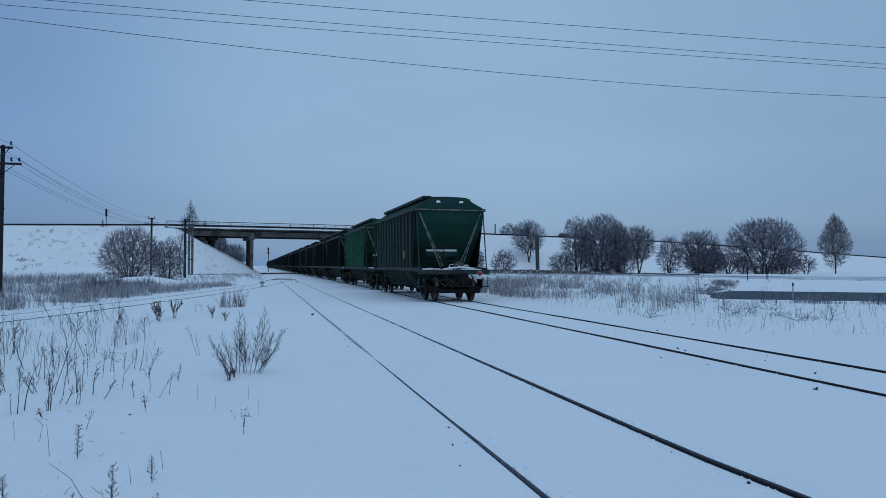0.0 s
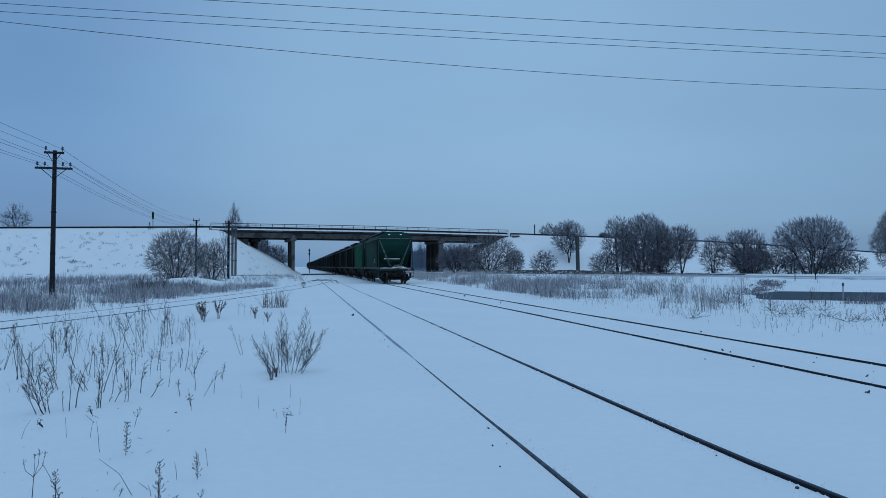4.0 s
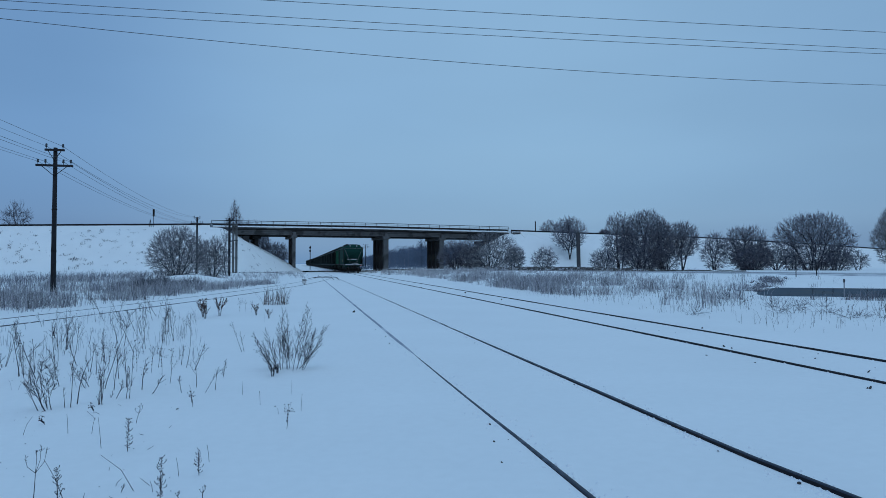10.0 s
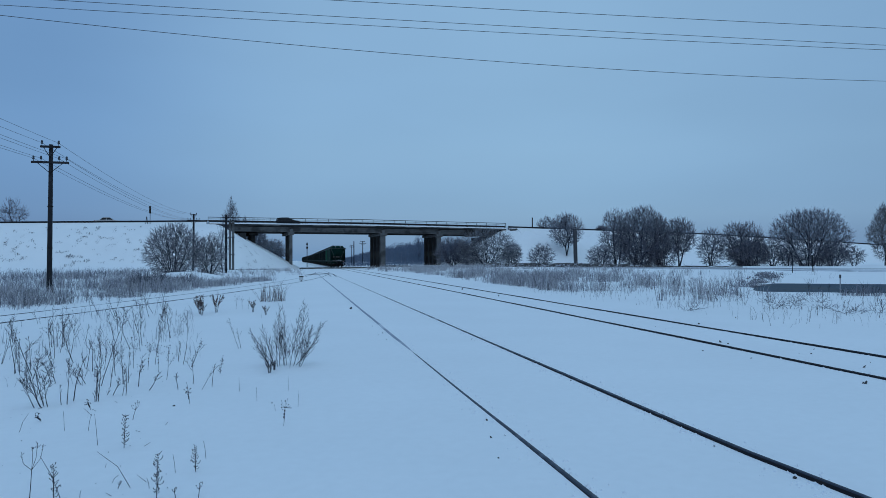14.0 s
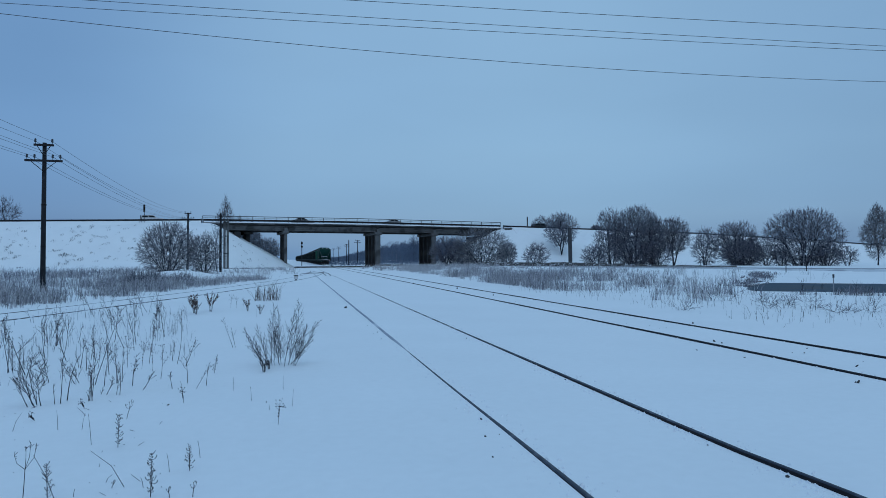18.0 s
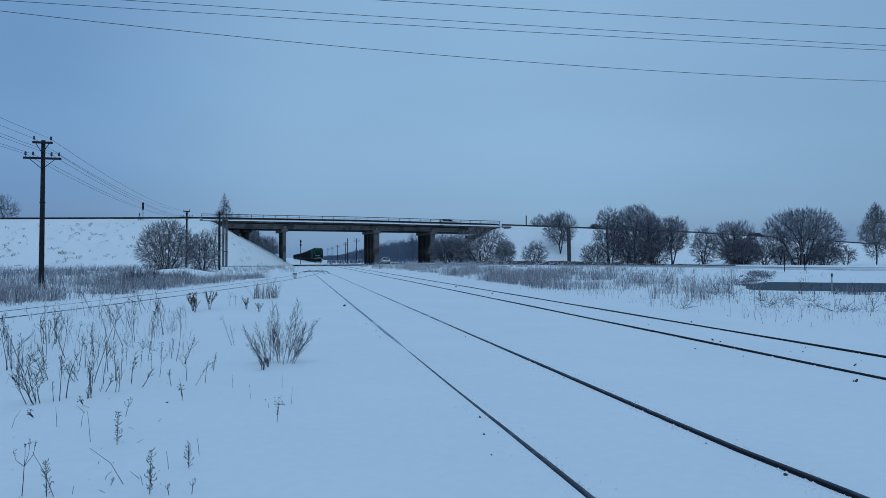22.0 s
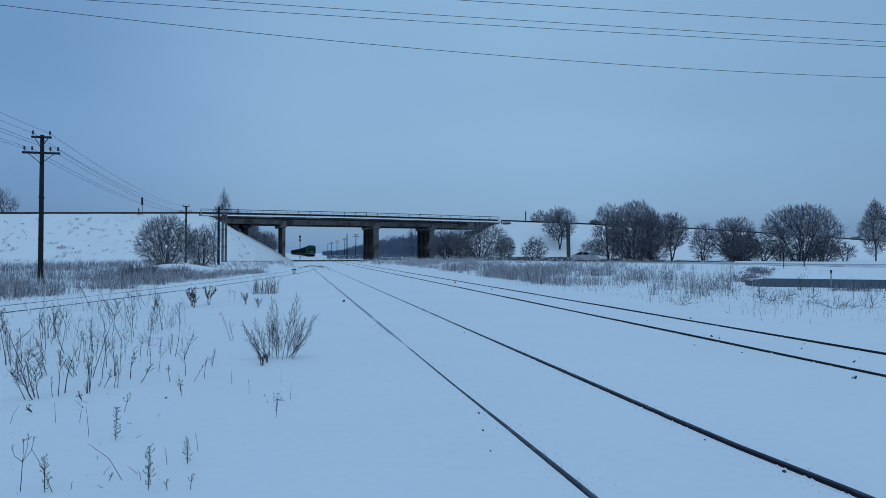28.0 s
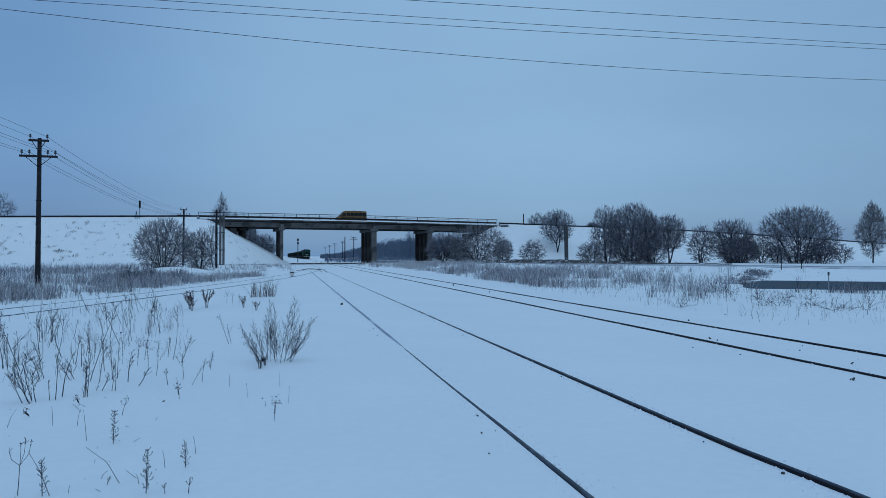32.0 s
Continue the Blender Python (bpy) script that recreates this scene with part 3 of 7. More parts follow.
        for u in range(6):
            for k in range(4):
                fs.append((u * 4 + k, u * 4 + (k + 1) % 4, u * 4 + 4 + (k + 1) % 4, u * 4 + 4 + k))
        fs += [(0, 3, 2, 1), (24, 25, 26, 27)]
        part("wing_wall", g.add(prof, fs), CONCRETE_DARK, b, "tapering concrete wing wall")
    blk = part("end_block", Geo().box((0, 0, 0), (1.6, 0.7, 0.75), 0.12), CONCRETE, b, "loose concrete block at the bridge end")
    blk.matrix_basis = road_frame(42.7, -0.3, lerp_table(ROAD_TOP, 42.7) - 0.25)
    # piers: a row of columns under a cap beam
    for x, w, ds in ((-1.75, 0.55, (1.1, 3.6, 6.1)), (15.65, 1.0, (1.1, 3.6, 6.1, 8.6)), (27.05, 0.92, (1.1, 3.6, 6.1, 8.6))):
        zt = lerp_table(ROAD_TOP, x) - 0.37 - 0.87
        cap = part("pier_cap", Geo().box((0, 4.9, 0), (w + 0.55, 9.0, 0.55), 0.10).box((0, 0.62, 0.42), (0.62, 0.5, 0.9), 0.06), CONCRETE, b, "concrete cap beam")
        cap.matrix_basis = road_frame(x, 0, zt - 0.275)
        for d in ds:
            px, py, _ = on_road(x, d, 0)
            base = ground_z(px, py) - 0.5
            # columns behind the front one carry their shade as darker concrete
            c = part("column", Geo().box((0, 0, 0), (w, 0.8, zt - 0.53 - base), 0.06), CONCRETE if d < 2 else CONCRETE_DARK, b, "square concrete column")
            c.matrix_basis = road_frame(x, d, (zt - 0.53 + base) / 2)
    for x in (-10.3, 38.6):
        seat = part("abutment_seat", Geo().box((0, 5.75, 0), (1.1, 11.0, 1.3), 0.08), CONCRETE_DARK, b, "concrete abutment seat")
        seat.matrix_basis = road_frame(x, 0, lerp_table(ROAD_TOP, x) - 2.15)
    for d in (4.0, 7.5, 10.6):
        s = part("abutment_post", Geo().box((0, 0, 0), (0.75, 0.8, 1.9), 0.05), CONCRETE_DARK, b)
        s.matrix_basis = road_frame(-8.2, d, 5.3)
    cap = part("abutment_cap", Geo().box((0, 7.2, 0), (1.7, 8.2, 0.5), 0.08), CONCRETE_DARK, b, "dark concrete cap beam")
    cap.matrix_basis = road_frame(-8.2, 0, 6.45)
    # railings on both edges
    steps = 27
    post = Geo().box((0, 0, 0.53), (0.08, 0.08, 1.10), 0.008).box((0, 0, 0.02), (0.14, 0.14, 0.03)).mesh("railing_post", STEEL_DARK)
    for d in (0.36, 11.2):
        for k in range(steps + 1):
            x = BRIDGE_L - 0.2 + (BRIDGE_R - BRIDGE_L + 0.2) * k / steps
            p = part("railing_post", post, None, b)
            p.matrix_basis = road_frame(x, d, lerp_table(ROAD_TOP, x) + 0.13)
        for h, r in ((1.24, 0.055), (0.95, 0.016), (0.60, 0.022)):
            pth = [on_road(BRIDGE_L - 0.2 + (BRIDGE_R - BRIDGE_L + 0.2) * k / steps, d, lerp_table(ROAD_TOP, BRIDGE_L - 0.2 + (BRIDGE_R - BRIDGE_L + 0.2) * k / steps) + h) for k in range(steps + 1)]
            part("top_rail" if h > 1.2 else "middle_rail", Geo().tube(pth, r, 6), STEEL_DARK, b)
    return b


BEAM = [(-0.02, 0.0), (-0.06, 0.05), (-0.06, 0.10), (-0.02, 0.14), (-0.02, 0.18), (-0.06, 0.22), (-0.06, 0.27), (-0.02, 0.32), (0.0, 0.32), (0.0, 0.0)]


def build_guardrail(x0, x1, d, name_label, lift=0.34):
    t = thing("guardrail", name_label, "guardrail", kind="structure")
    n = max(2, int((x1 - x0) / 4))
    pth = [on_road(x0 + (x1 - x0) * k / n, d, lerp_table(ROAD_TOP, x0 + (x1 - x0) * k / n) + lift) for k in range(n + 1)]
    part("beam", Geo().sweep(BEAM, pth), GALVANISED, t, "dark corrugated steel beam")
    me = Geo().box((0, 0, 0), (0.12, 0.10, 0.8), 0.01).mesh("guardrail_post", STEEL_DARK)
    for k in range(n + 1):
        x = x0 + (x1 - x0) * k / n
        p = part("post", me, None, t)
        p.matrix_basis = road_frame(x, d + 0.07, lerp_table(ROAD_TOP, x) + 0.3)
    return t


def build_highway():
    xs = [-300 + k * 4 for k in range(151)]
    pth = [on_road(x, 0, lerp_table(ROAD_TOP, x) + 0.03) for x in xs]
    ob = part("highway", Geo().sweep([(-1.3, -0.25), (-1.3, 0.0), (-10.3, 0.0), (-10.3, -0.25)], pth),
              material("wet_asphalt", (0.055, 0.056, 0.058), 0.6, scale=0.6, vary=0.25, bump=0.2, fine=25, second=(0.3, 0.31, 0.33), second_scale=0.5, amount=0.2))
    tagged(ob, "dark wet asphalt highway on its embankment", "road", kind="structure")


def build_windrow(x0, x1):
    n = int((x1 - x0) / 1.5)
    pth = []
    for k in range(n + 1):
        x = x0 + (x1 - x0) * k / n
        pth.append(on_road(x, 0.75 + 0.1 * noise.noise((x * 0.3, 2.0, 0.0)), lerp_table(ROAD_TOP, x) + 0.07 * noise.noise((x * 0.5, 5.0, 1.0))))
    ob = part("snow_windrow", Geo().sweep([(0.95, -0.4), (0.62, 0.26), (0.2, 0.42), (-0.2, 0.44), (-0.55, 0.22), (-0.75, -0.1)], pth), SNOW_LUMP, smooth=True)
    tagged(ob, "ploughed snow ridge behind the guardrail", "snow bank", kind="structure")


def build_shoulder(x0, x1):
    """Snow that carries the slope of the embankment up to the foot of the guardrail."""
    n = int((x1 - x0) / 2)
    pth = []
    for k in range(n + 1):
        x = x0 + (x1 - x0) * k / n
        pth.append(on_road(x, -0.10, lerp_table(ROAD_TOP, x) + 0.03 * noise.noise((x * 0.3, 8.0, 1.0))))
    ob = part("snow_shoulder", Geo().sweep([(3.4, -1.72), (2.2, -0.93), (1.1, -0.26), (0.10, 0.35), (0.0, 0.37), (-0.3, 0.25), (-0.35, -0.3)], pth), SNOW)
    tagged(ob, "snow lying up to the foot of the guardrail", "snow bank", kind="structure")


build_highway()
build_bridge()
build_shoulder(-150, BRIDGE_L - 0.5)
build_shoulder(BRIDGE_R + 2.2, 190)
build_windrow(-150, BRIDGE_L - 0.6)
build_windrow(BRIDGE_R + 0.6, 210)
build_guardrail(-150, BRIDGE_L - 0.4, -0.1, "dark steel guardrail along the highway embankment")
build_guardrail(BRIDGE_R + 0.4, 210, -0.1, "dark steel guardrail along the descending highway")
build_guardrail(BRIDGE_L, BRIDGE_R, 0.85, "dark steel guardrail beside the bridge railing", 0.42)


# ---- trees and shrubs ----
def crown_points(rng, count, height, width, low, seed, top=1.0):
    """Places where branches end, spread through an uneven dome and thicker towards its skin."""
    out = []
    z0, rxy = height * low, width / 2
    tries = 0
    while len(out) < count and tries < count * 12:
        tries += 1
        u = Vector((rng.gauss(0, 1), rng.gauss(0, 1), rng.gauss(0, 1)))
        u.normalize()
        lump = 0.97 + 0.13 * noise.noise(u * 1.7 + Vector((seed, 0, 0))) + 0.10 * noise.noise(u * 4.2 + Vector((0, seed, 0)))
        k = rng.random() ** 0.34 * lump
        up = u.z * k
        # the lower half of the dome is drawn in towards the ground
        z = z0 + (height - z0) * (0.44 + 0.57 * up)
        taper = 1 - (1 - top) * max(0.0, up) - 0.22 * max(0.0, -up) ** 2
        q = Vector((u.x * rxy * k * taper, u.y * rxy * k * taper, z))
        if noise.noise(q * (3.2 / max(1.0, height * 0.25)) + Vector((seed, seed, 0))) < -0.30 and rng.random() < 0.75:
            continue
        out.append(q)
    return out


def bough(rng, limbs, twigs, tips, pts, start, way, spec, depth):
    """A branch that heads for the middle of its tips and forks until each tip has its own twig."""
    n = len(pts)
    if n <= 2:
        for p in pts:
            run = p - start
            mid = start + run * 0.5 + way * run.length * 0.10 + Vector((rng.gauss(0, 1), rng.gauss(0, 1), rng.gauss(0, 1))) * run.length * 0.05
            twigs.tube([tuple(start), tuple(mid), tuple(p)], spec["thin"] * 1.15, 3, spec["thin"] * 0.6, cap=False)
            d0 = (p - mid).normalized() if (p - mid).length > 1e-4 else Vector((0, 0, 1))
            for k in range(spec["spray"]):
                q = p if k < 2 else mid.lerp(p, rng.random())
                d = (d0 * 0.5 + (q - spec["heart"]).normalized() * 0.8 + Vector((rng.gauss(0, 0.26), rng.gauss(0, 0.26), rng.gauss(0.22, 0.22)))).normalized()
                side = d.orthogonal() * spec["thin"] * rng.uniform(0.5, 0.95)
                other = d.cross(side)
                e = q + d * spec["twig"] * rng.uniform(0.4, 1.2)
                tips.add([tuple(q + side), tuple(q - side * 0.5 + other * 0.87), tuple(q - side * 0.5 - other * 0.87), tuple(e)], [(0, 1, 3), (1, 2, 3), (2, 0, 3)])
        return
    mean = sum(pts, Vector((0, 0, 0))) / n
    run = mean - start
    f = spec["first"] if depth == 0 else rng.uniform(0.34, 0.54)
    wob = Vector((rng.gauss(0, 1), rng.gauss(0, 1), rng.gauss(0, 0.5))) * spec["crook"] * run.length
    node = start + run * f + way * run.length * 0.10 + wob * 0.5
    mid = start.lerp(node, 0.5) + way * run.length * 0.05 + wob * 0.25
    r = min(spec["most"], max(spec["thin"] * 1.2, spec["thin"] * 0.62 * n ** 0.46))
    (limbs if r > spec["thin"] * 2.6 else twigs).tube([tuple(start), tuple(mid), tuple(node)], r, 5 if r > 0.05 else (4 if r > 0.03 else 3), r * 0.82, cap=False)
    kids = 2 if n < 8 or rng.random() < 0.6 else 3
    seeds = rng.sample(pts, kids)
    for again in range(2):
        sets = [[] for k in range(kids)]
        for p in pts:
            sets[min(range(kids), key=lambda k: (p - seeds[k]).length_squared)].append(p)
        seeds = [sum(g, Vector((0, 0, 0))) / len(g) if g else seeds[k] for k, g in enumerate(sets)]
    d = (node - mid).normalized() if (node - mid).length > 1e-5 else way
    for g in sets:
        if g:
            bough(rng, limbs, twigs, tips, g, node, d, spec, depth + 1)


def build_tree(name, label, category, x, y, height, width, seed, stems=9, thick=0.10, thin=0.012, tips_n=500, twig=0.6, low=0.06, mat=None, tip_mat=None,
               group="", sink=0.15, crook=0.10, z=None, top=1.0, spray=4, first=0.34, spread=0.16):
    """A bare tree or shrub whose stems fork towards the tips of a lumpy dome."""
    rng = random.Random(seed)
    limbs, twigs, tips = Geo(), Geo(), Geo()
    spec = {"thin": thin, "most": thick, "twig": twig, "spray": spray, "crook": crook, "first": first, "heart": Vector((0, 0, height * 0.22))}
    pts = crown_points(rng, tips_n, height - twig * 0.5, width - twig * 0.7, low, seed * 1.37, top)
    seeds = rng.sample(pts, stems)
    for again in range(3):
        sets = [[] for k in range(stems)]
        for p in pts:
            sets[min(range(stems), key=lambda k: (p - seeds[k]).length_squared)].append(p)
        seeds = [sum(g, Vector((0, 0, 0))) / len(g) if g else seeds[k] for k, g in enumerate(sets)]
    for g, c in zip(sets, seeds):
        if not g:
            continue
        base = Vector((c.x * spread + rng.gauss(0, 0.02) * width, c.y * spread + rng.gauss(0, 0.02) * width, -sink))
        bough(rng, limbs, twigs, tips, g, base, Vector((c.x * 0.25, c.y * 0.25, height)).normalized(), spec, 0)
    t = thing(name, label, category, Matrix.Translation((x, y, ground_z(x, y) if z is None else z)), group)
    part("trunk", limbs, BARK, t, "dark bare stems")
    tagged(part("branchwork", twigs, mat or TWIG, t, "tangle of bare branches"), kind="stuff")
    tagged(part("crown", tips, tip_mat or TWIG_TIP, t, "dense frosted twig tips"), kind="stuff")
    return t


def build_trees():
    willow = "bare rounded willow shrub with frosted twigs"
    # beside the left poles
    build_tree("willow_bush", willow + " on a snow bank", "shrub", -11.15, 67.2, 4.95, 5.7, 11, 24, 0.075, 0.0072, 2500, 0.46, 0.02, first=0.5, group="willows by the poles", tip_mat=TWIG_PALE, spray=6, crook=0.035, spread=0.15)
    build_tree("willow_bush", "smaller bare willow shrub with frosted twigs", "shrub", -8.5, 70.5, 4.2, 3.5, 12, 15, 0.06, 0.0072, 1300, 0.42, 0.02, first=0.5, group="willows by the poles", tip_mat=TWIG_PALE, spray=6, crook=0.035, spread=0.15)
    # row along the foot of the embankment: x, y, height, width, stems, tips, lowest twigs
    row = "row of shrubs below the highway"
    kinds = [(37.4, 108.4, 3.7, 4.4, 9, 420, 0.03), (51.2, 133.4, 8.3, 6.9, 2, 1000, 0.26), (46.6, 106.3, 3.5, 4.6, 10, 520, 0.02), (49.7, 107.5, 9.4, 5.4, 7, 900, 0.10), (53.1, 105.5, 9.5, 9.2, 19, 2500, 0.05), (51.2, 103.8, 4.6, 6.4, 14, 620, 0.0), (55.4, 103.2, 4.2, 5.4, 12, 520, 0.0),
             (55.6, 105.0, 8.3, 4.4, 7, 700, 0.08), (59.1, 104.5, 7.7, 5.6, 3, 950, 0.28), (62.8, 101.5, 6.0, 4.4, 5, 480, 0.05), (67.6, 100.6, 6.9, 7.2, 9, 1350, 0.08), (67.5, 98.4, 4.0, 6.4, 26, 1500, 0.0),
             (74.6, 94.2, 8.8, 11.4, 17, 2600, 0.05), (76.6, 91.9, 3.8, 4.8, 16, 620, 0.0), (80.9, 92.6, 2.9, 3.4, 4, 170, 0.12), (70.7, 97.4, 3.4, 3.6, 9, 230, 0.02), (71.4, 94.8, 3.0, 3.4, 8, 260, 0.0)]
    for k, (x, y, h, w, st, n, low) in enumerate(kinds):
        tall = h > 5
        build_tree("tree" if tall else "willow_bush", ("tall" if tall else "low") + " bare rounded many-stemmed tree with frosted twigs", "tree" if tall else "shrub", x, y, h * 1.03, w * 1.10, 30 + k, st, 0.125 if tall else 0.06, 0.0125,
                   int(n * 1.7), 0.74 if tall else 0.52, low, group=row, crook=0.06, spray=5, spread=0.26 if st > 3 else 0.06, first=0.46 if st > 3 else 0.34)
    build_tree("birch", "slender frosted birch with fine hanging twigs", "tree", 89.8, 96.5, 10.0, 5.6, 61, 1, 0.12, 0.014, 1900, 0.6, 0.20, mat=TWIG_PALE, tip_mat=TWIG_WHITE, top=0.45, spray=5, first=0.30, spread=0.0)
    for x, y, top, w, s in ((56.8, 159.7, 12.1, 6.0, 63), (69.2, 157.5, 9.6, 3.0, 64), (61.0, 160.5, 11.6, 4.0, 65)):
        build_tree("tree", "bare tree on the skyline behind the highway", "tree", x, y, top - ground_z(x, y), w, s, 3, 0.10, 0.02, 520, 0.7, 0.3, spread=0.1)
    # frosted willows in front of the bridge end
    build_tree("willow_bush", "large hoarfrosted willow beneath the bridge end", "shrub", 30.0, 114.0, 6.6, 11.0, 71, 17, 0.10, 0.013, 1500, 0.85, 0.03, mat=TWIG, tip_mat=TWIG_WHITE, spray=6, crook=0.07, first=0.46)
    build_tree("willow_bush", "hoarfrosted willow shrub beside the bridge end", "shrub", 25.0, 117.5, 5.4, 6.6, 72, 10, 0.07, 0.013, 1100, 0.7, 0.03, tip_mat=TWIG_TIP, mat=TWIG, spray=6)
    build_tree("willow_bush", "low bare shrub on the embankment foot", "shrub", 36.0, 120.0, 4.2, 4.0, 73, 8, 0.06, 0.015, 1000, 0.5, 0.03, spray=5)
    # behind the road
    build_tree("birch", "slender bare birch behind the bridge railing", "tree", -14.4, 155.0, 13.2, 4.6, 81, 1, 0.13, 0.016, 380, 1.0, 0.36, z=2.0, top=0.25, first=0.30, spread=0.0, tip_mat=TWIG_PALE)
    build_tree("tree", "spreading bare tree behind the bridge", "tree", -12.0, 152.0, 9.6, 9.4, 82, 5, 0.09, 0.018, 330, 1.1, 0.35, z=1.5, spread=0.05, first=0.5)
    build_tree("tree", "small bare tree on the skyline behind the highway", "tree", -58.8, 163.0, 8.0, 6.6, 83, 4, 0.10, 0.02, 300, 1.2, 0.12, z=7.0, spread=0.02, spray=4, first=0.4)
    build_tree("tree", "bare shrub on the bank seen under the bridge", "shrub", -6.6, 168.0, 5.8, 7.4, 84, 9, 0.08, 0.02, 1500, 0.7, 0.03, z=1.0)
    build_tree("tree", "bare shrub on the bank seen under the bridge", "shrub", -10.6, 166.0, 6.0, 7.0, 85, 9, 0.08, 0.02, 1500, 0.7, 0.03, z=3.0)
    build_tree("birch", "thin bare tree standing in front of the bridge", "tree", -10.3, 100.0, 7.4, 2.4, 86, 2, 0.05, 0.011, 150, 0.5, 0.3)
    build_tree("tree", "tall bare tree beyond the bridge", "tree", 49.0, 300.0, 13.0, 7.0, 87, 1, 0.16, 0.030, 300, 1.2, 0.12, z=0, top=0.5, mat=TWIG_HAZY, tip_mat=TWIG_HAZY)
    build_tree("willow_bush", "dark bare thicket on the slope behind the bridge pier", "shrub", 30.8, 132.0, 4.6, 6.6, 88, 14, 0.07, 0.014, 1300, 0.6, 0.0, tip_mat=TWIG, spray=5)


build_trees()


def build_leaning_slabs():
    """Two loose slabs leaning on the pier by the side road."""
    t = thing("leaning_slabs", "two dark concrete slabs leaning beside a bridge pier", "concrete slab", Matrix.Translation((27.75, 141.0, 0)))
    for dx, dz, ln in ((0.0, 0.0, 2.7), (0.10, -0.75, 1.75)):
        p = part("slab", Geo().box((0, 0, 0), (ln, 1.3, 0.26), 0.04), CONCRETE_DARK, t, "dark broken concrete slab")
        p.matrix_basis = pose(0.75 + dx - 0.05 * (2.7 - ln), 0, 2.30 + dz, 0, 55, 0)


build_leaning_slabs()


def build_low_shrubs():
    # small twiggy shrubs in the grass behind the siding
    for k, (x, y, h, w) in enumerate(LOW_SHRUBS):
        build_tree("low_shrub", "low dark twiggy shrub in the dry grass", "shrub", x, y, h, w, 90 + k, 12, 0.012, 0.0055, 110, 0.26, 0.0, tip_mat=TWIG, group="low shrubs behind the siding")


LOW_SHRUBS = [(-7.9, 38.6, 1.15, 1.5), (-7.6, 41.0, 1.2, 1.6), (-7.0, 46.0, 0.9, 1.5)]
build_low_shrubs()


def build_woods():
    """Far woods beyond the bridge, too many trees to count: one uneven bank of trunks and twigs."""
    rng = random.Random(5)
    limbs, near, far_off = Geo(), Geo(), Geo()
    made = 0
    while made < 170000:
        a = radians(rng.uniform(-14, 36))
        r = rng.uniform(290, 540)
        x, y = r * math.sin(a), r * math.cos(a)
        made += 1
        if -14 < x < 13 + 0.03 * (r - 290):
            continue
        u = x * 330 / r
        if u > 0 and r < 440 - 150 * sstep(14, 54, u):
            continue
        n = noise.noise((x * 0.035, y * 0.02, 5.0)) + 0.9 * noise.noise((x * 0.11, y * 0.05, 2.0)) + 0.5 * noise.noise((x * 0.35, y * 0.12, 7.0))
        h = (1.0 + 0.40 * n) * r / 330 * (2.6 + 6.4 * sstep(16, 50, u) if x > 0 else 4.5)
        if h < 1.5:
            continue
        z = (h - 1.2) * rng.random() ** 0.75
        ln = rng.uniform(0.5, 1.2)
        d = Vector((rng.gauss(0, 0.6), rng.gauss(0, 0.6), 1)).normalized()
        q = Vector((x, y, z - 0.2))
        side = d.orthogonal() * rng.uniform(0.08, 0.16)
        other = d.cross(side)
        twigs = near if r < 420 else far_off
        twigs.add([tuple(q + side), tuple(q - side * 0.5 + other * 0.87), tuple(q - side * 0.5 - other * 0.87), tuple(q + d * ln)], [(0, 1, 3), (1, 2, 3), (2, 0, 3)])
        if made % 160 == 0:
            limbs.tube([(x, y, -0.3), (x + rng.gauss(0, 0.2), y, h * 0.85)], 0.12, 4, 0.04, False)
    w = thing("far_woods", "hazy bare frosted woods beyond the bridge", "woods", kind="stuff")
    part("trunks", limbs, TWIG_TIP, w)
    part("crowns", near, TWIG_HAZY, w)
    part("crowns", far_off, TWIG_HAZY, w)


build_woods()


# ---- dry grass ----
def blade(g, rng, x, y, z, h, r, head, way=None):
    a, lean = rng.uniform(0, 6.28), rng.gauss(0, 0.42) if rng.random() < 0.8 else rng.gauss(0, 1.0)
    if way:
        a, lean = way[0] + rng.gauss(0, 0.5), way[1] * rng.uniform(0.4, 1.6)
    dx, dy = math.cos(a) * lean, math.sin(a) * lean
    p0, p1, p2 = (x, y, z - 0.05), (x + dx * h * 0.4, y + dy * h * 0.4, z + h * 0.6), (x + dx * h * 1.2, y + dy * h * 1.2, z + h)
    c, s = math.cos(a + 1.2) * r, math.sin(a + 1.2) * r
    g.add([(p0[0] - c, p0[1] - s, p0[2]), (p0[0] + c, p0[1] + s, p0[2]), (p0[0] - s, p0[1] + c, p0[2]),
           (p1[0] - c, p1[1] - s, p1[2]), (p1[0] + c, p1[1] + s, p1[2]), (p1[0] - s, p1[1] + c, p1[2]), p2],
          [(0, 1, 4, 3), (1, 2, 5, 4), (2, 0, 3, 5), (3, 4, 6), (4, 5, 6), (5, 3, 6)])
    if head:
        for k in range(5):
            t = 0.55 + 0.09 * k
            q = (p1[0] + (p2[0] - p1[0]) * (t - 0.6) / 0.4, p1[1] + (p2[1] - p1[1]) * (t - 0.6) / 0.4, z + h * t)
            b = rng.uniform(0, 6.28)
            w = rng.uniform(0.05, 0.15)
            g.add([(q[0] - c * 0.6, q[1] - s * 0.6, q[2]), (q[0] + c * 0.6, q[1] + s * 0.6, q[2]), (q[0] + math.cos(b) * w * 0.45, q[1] + math.sin(b) * w * 0.45, q[2] + w)], [(0, 1, 2)])


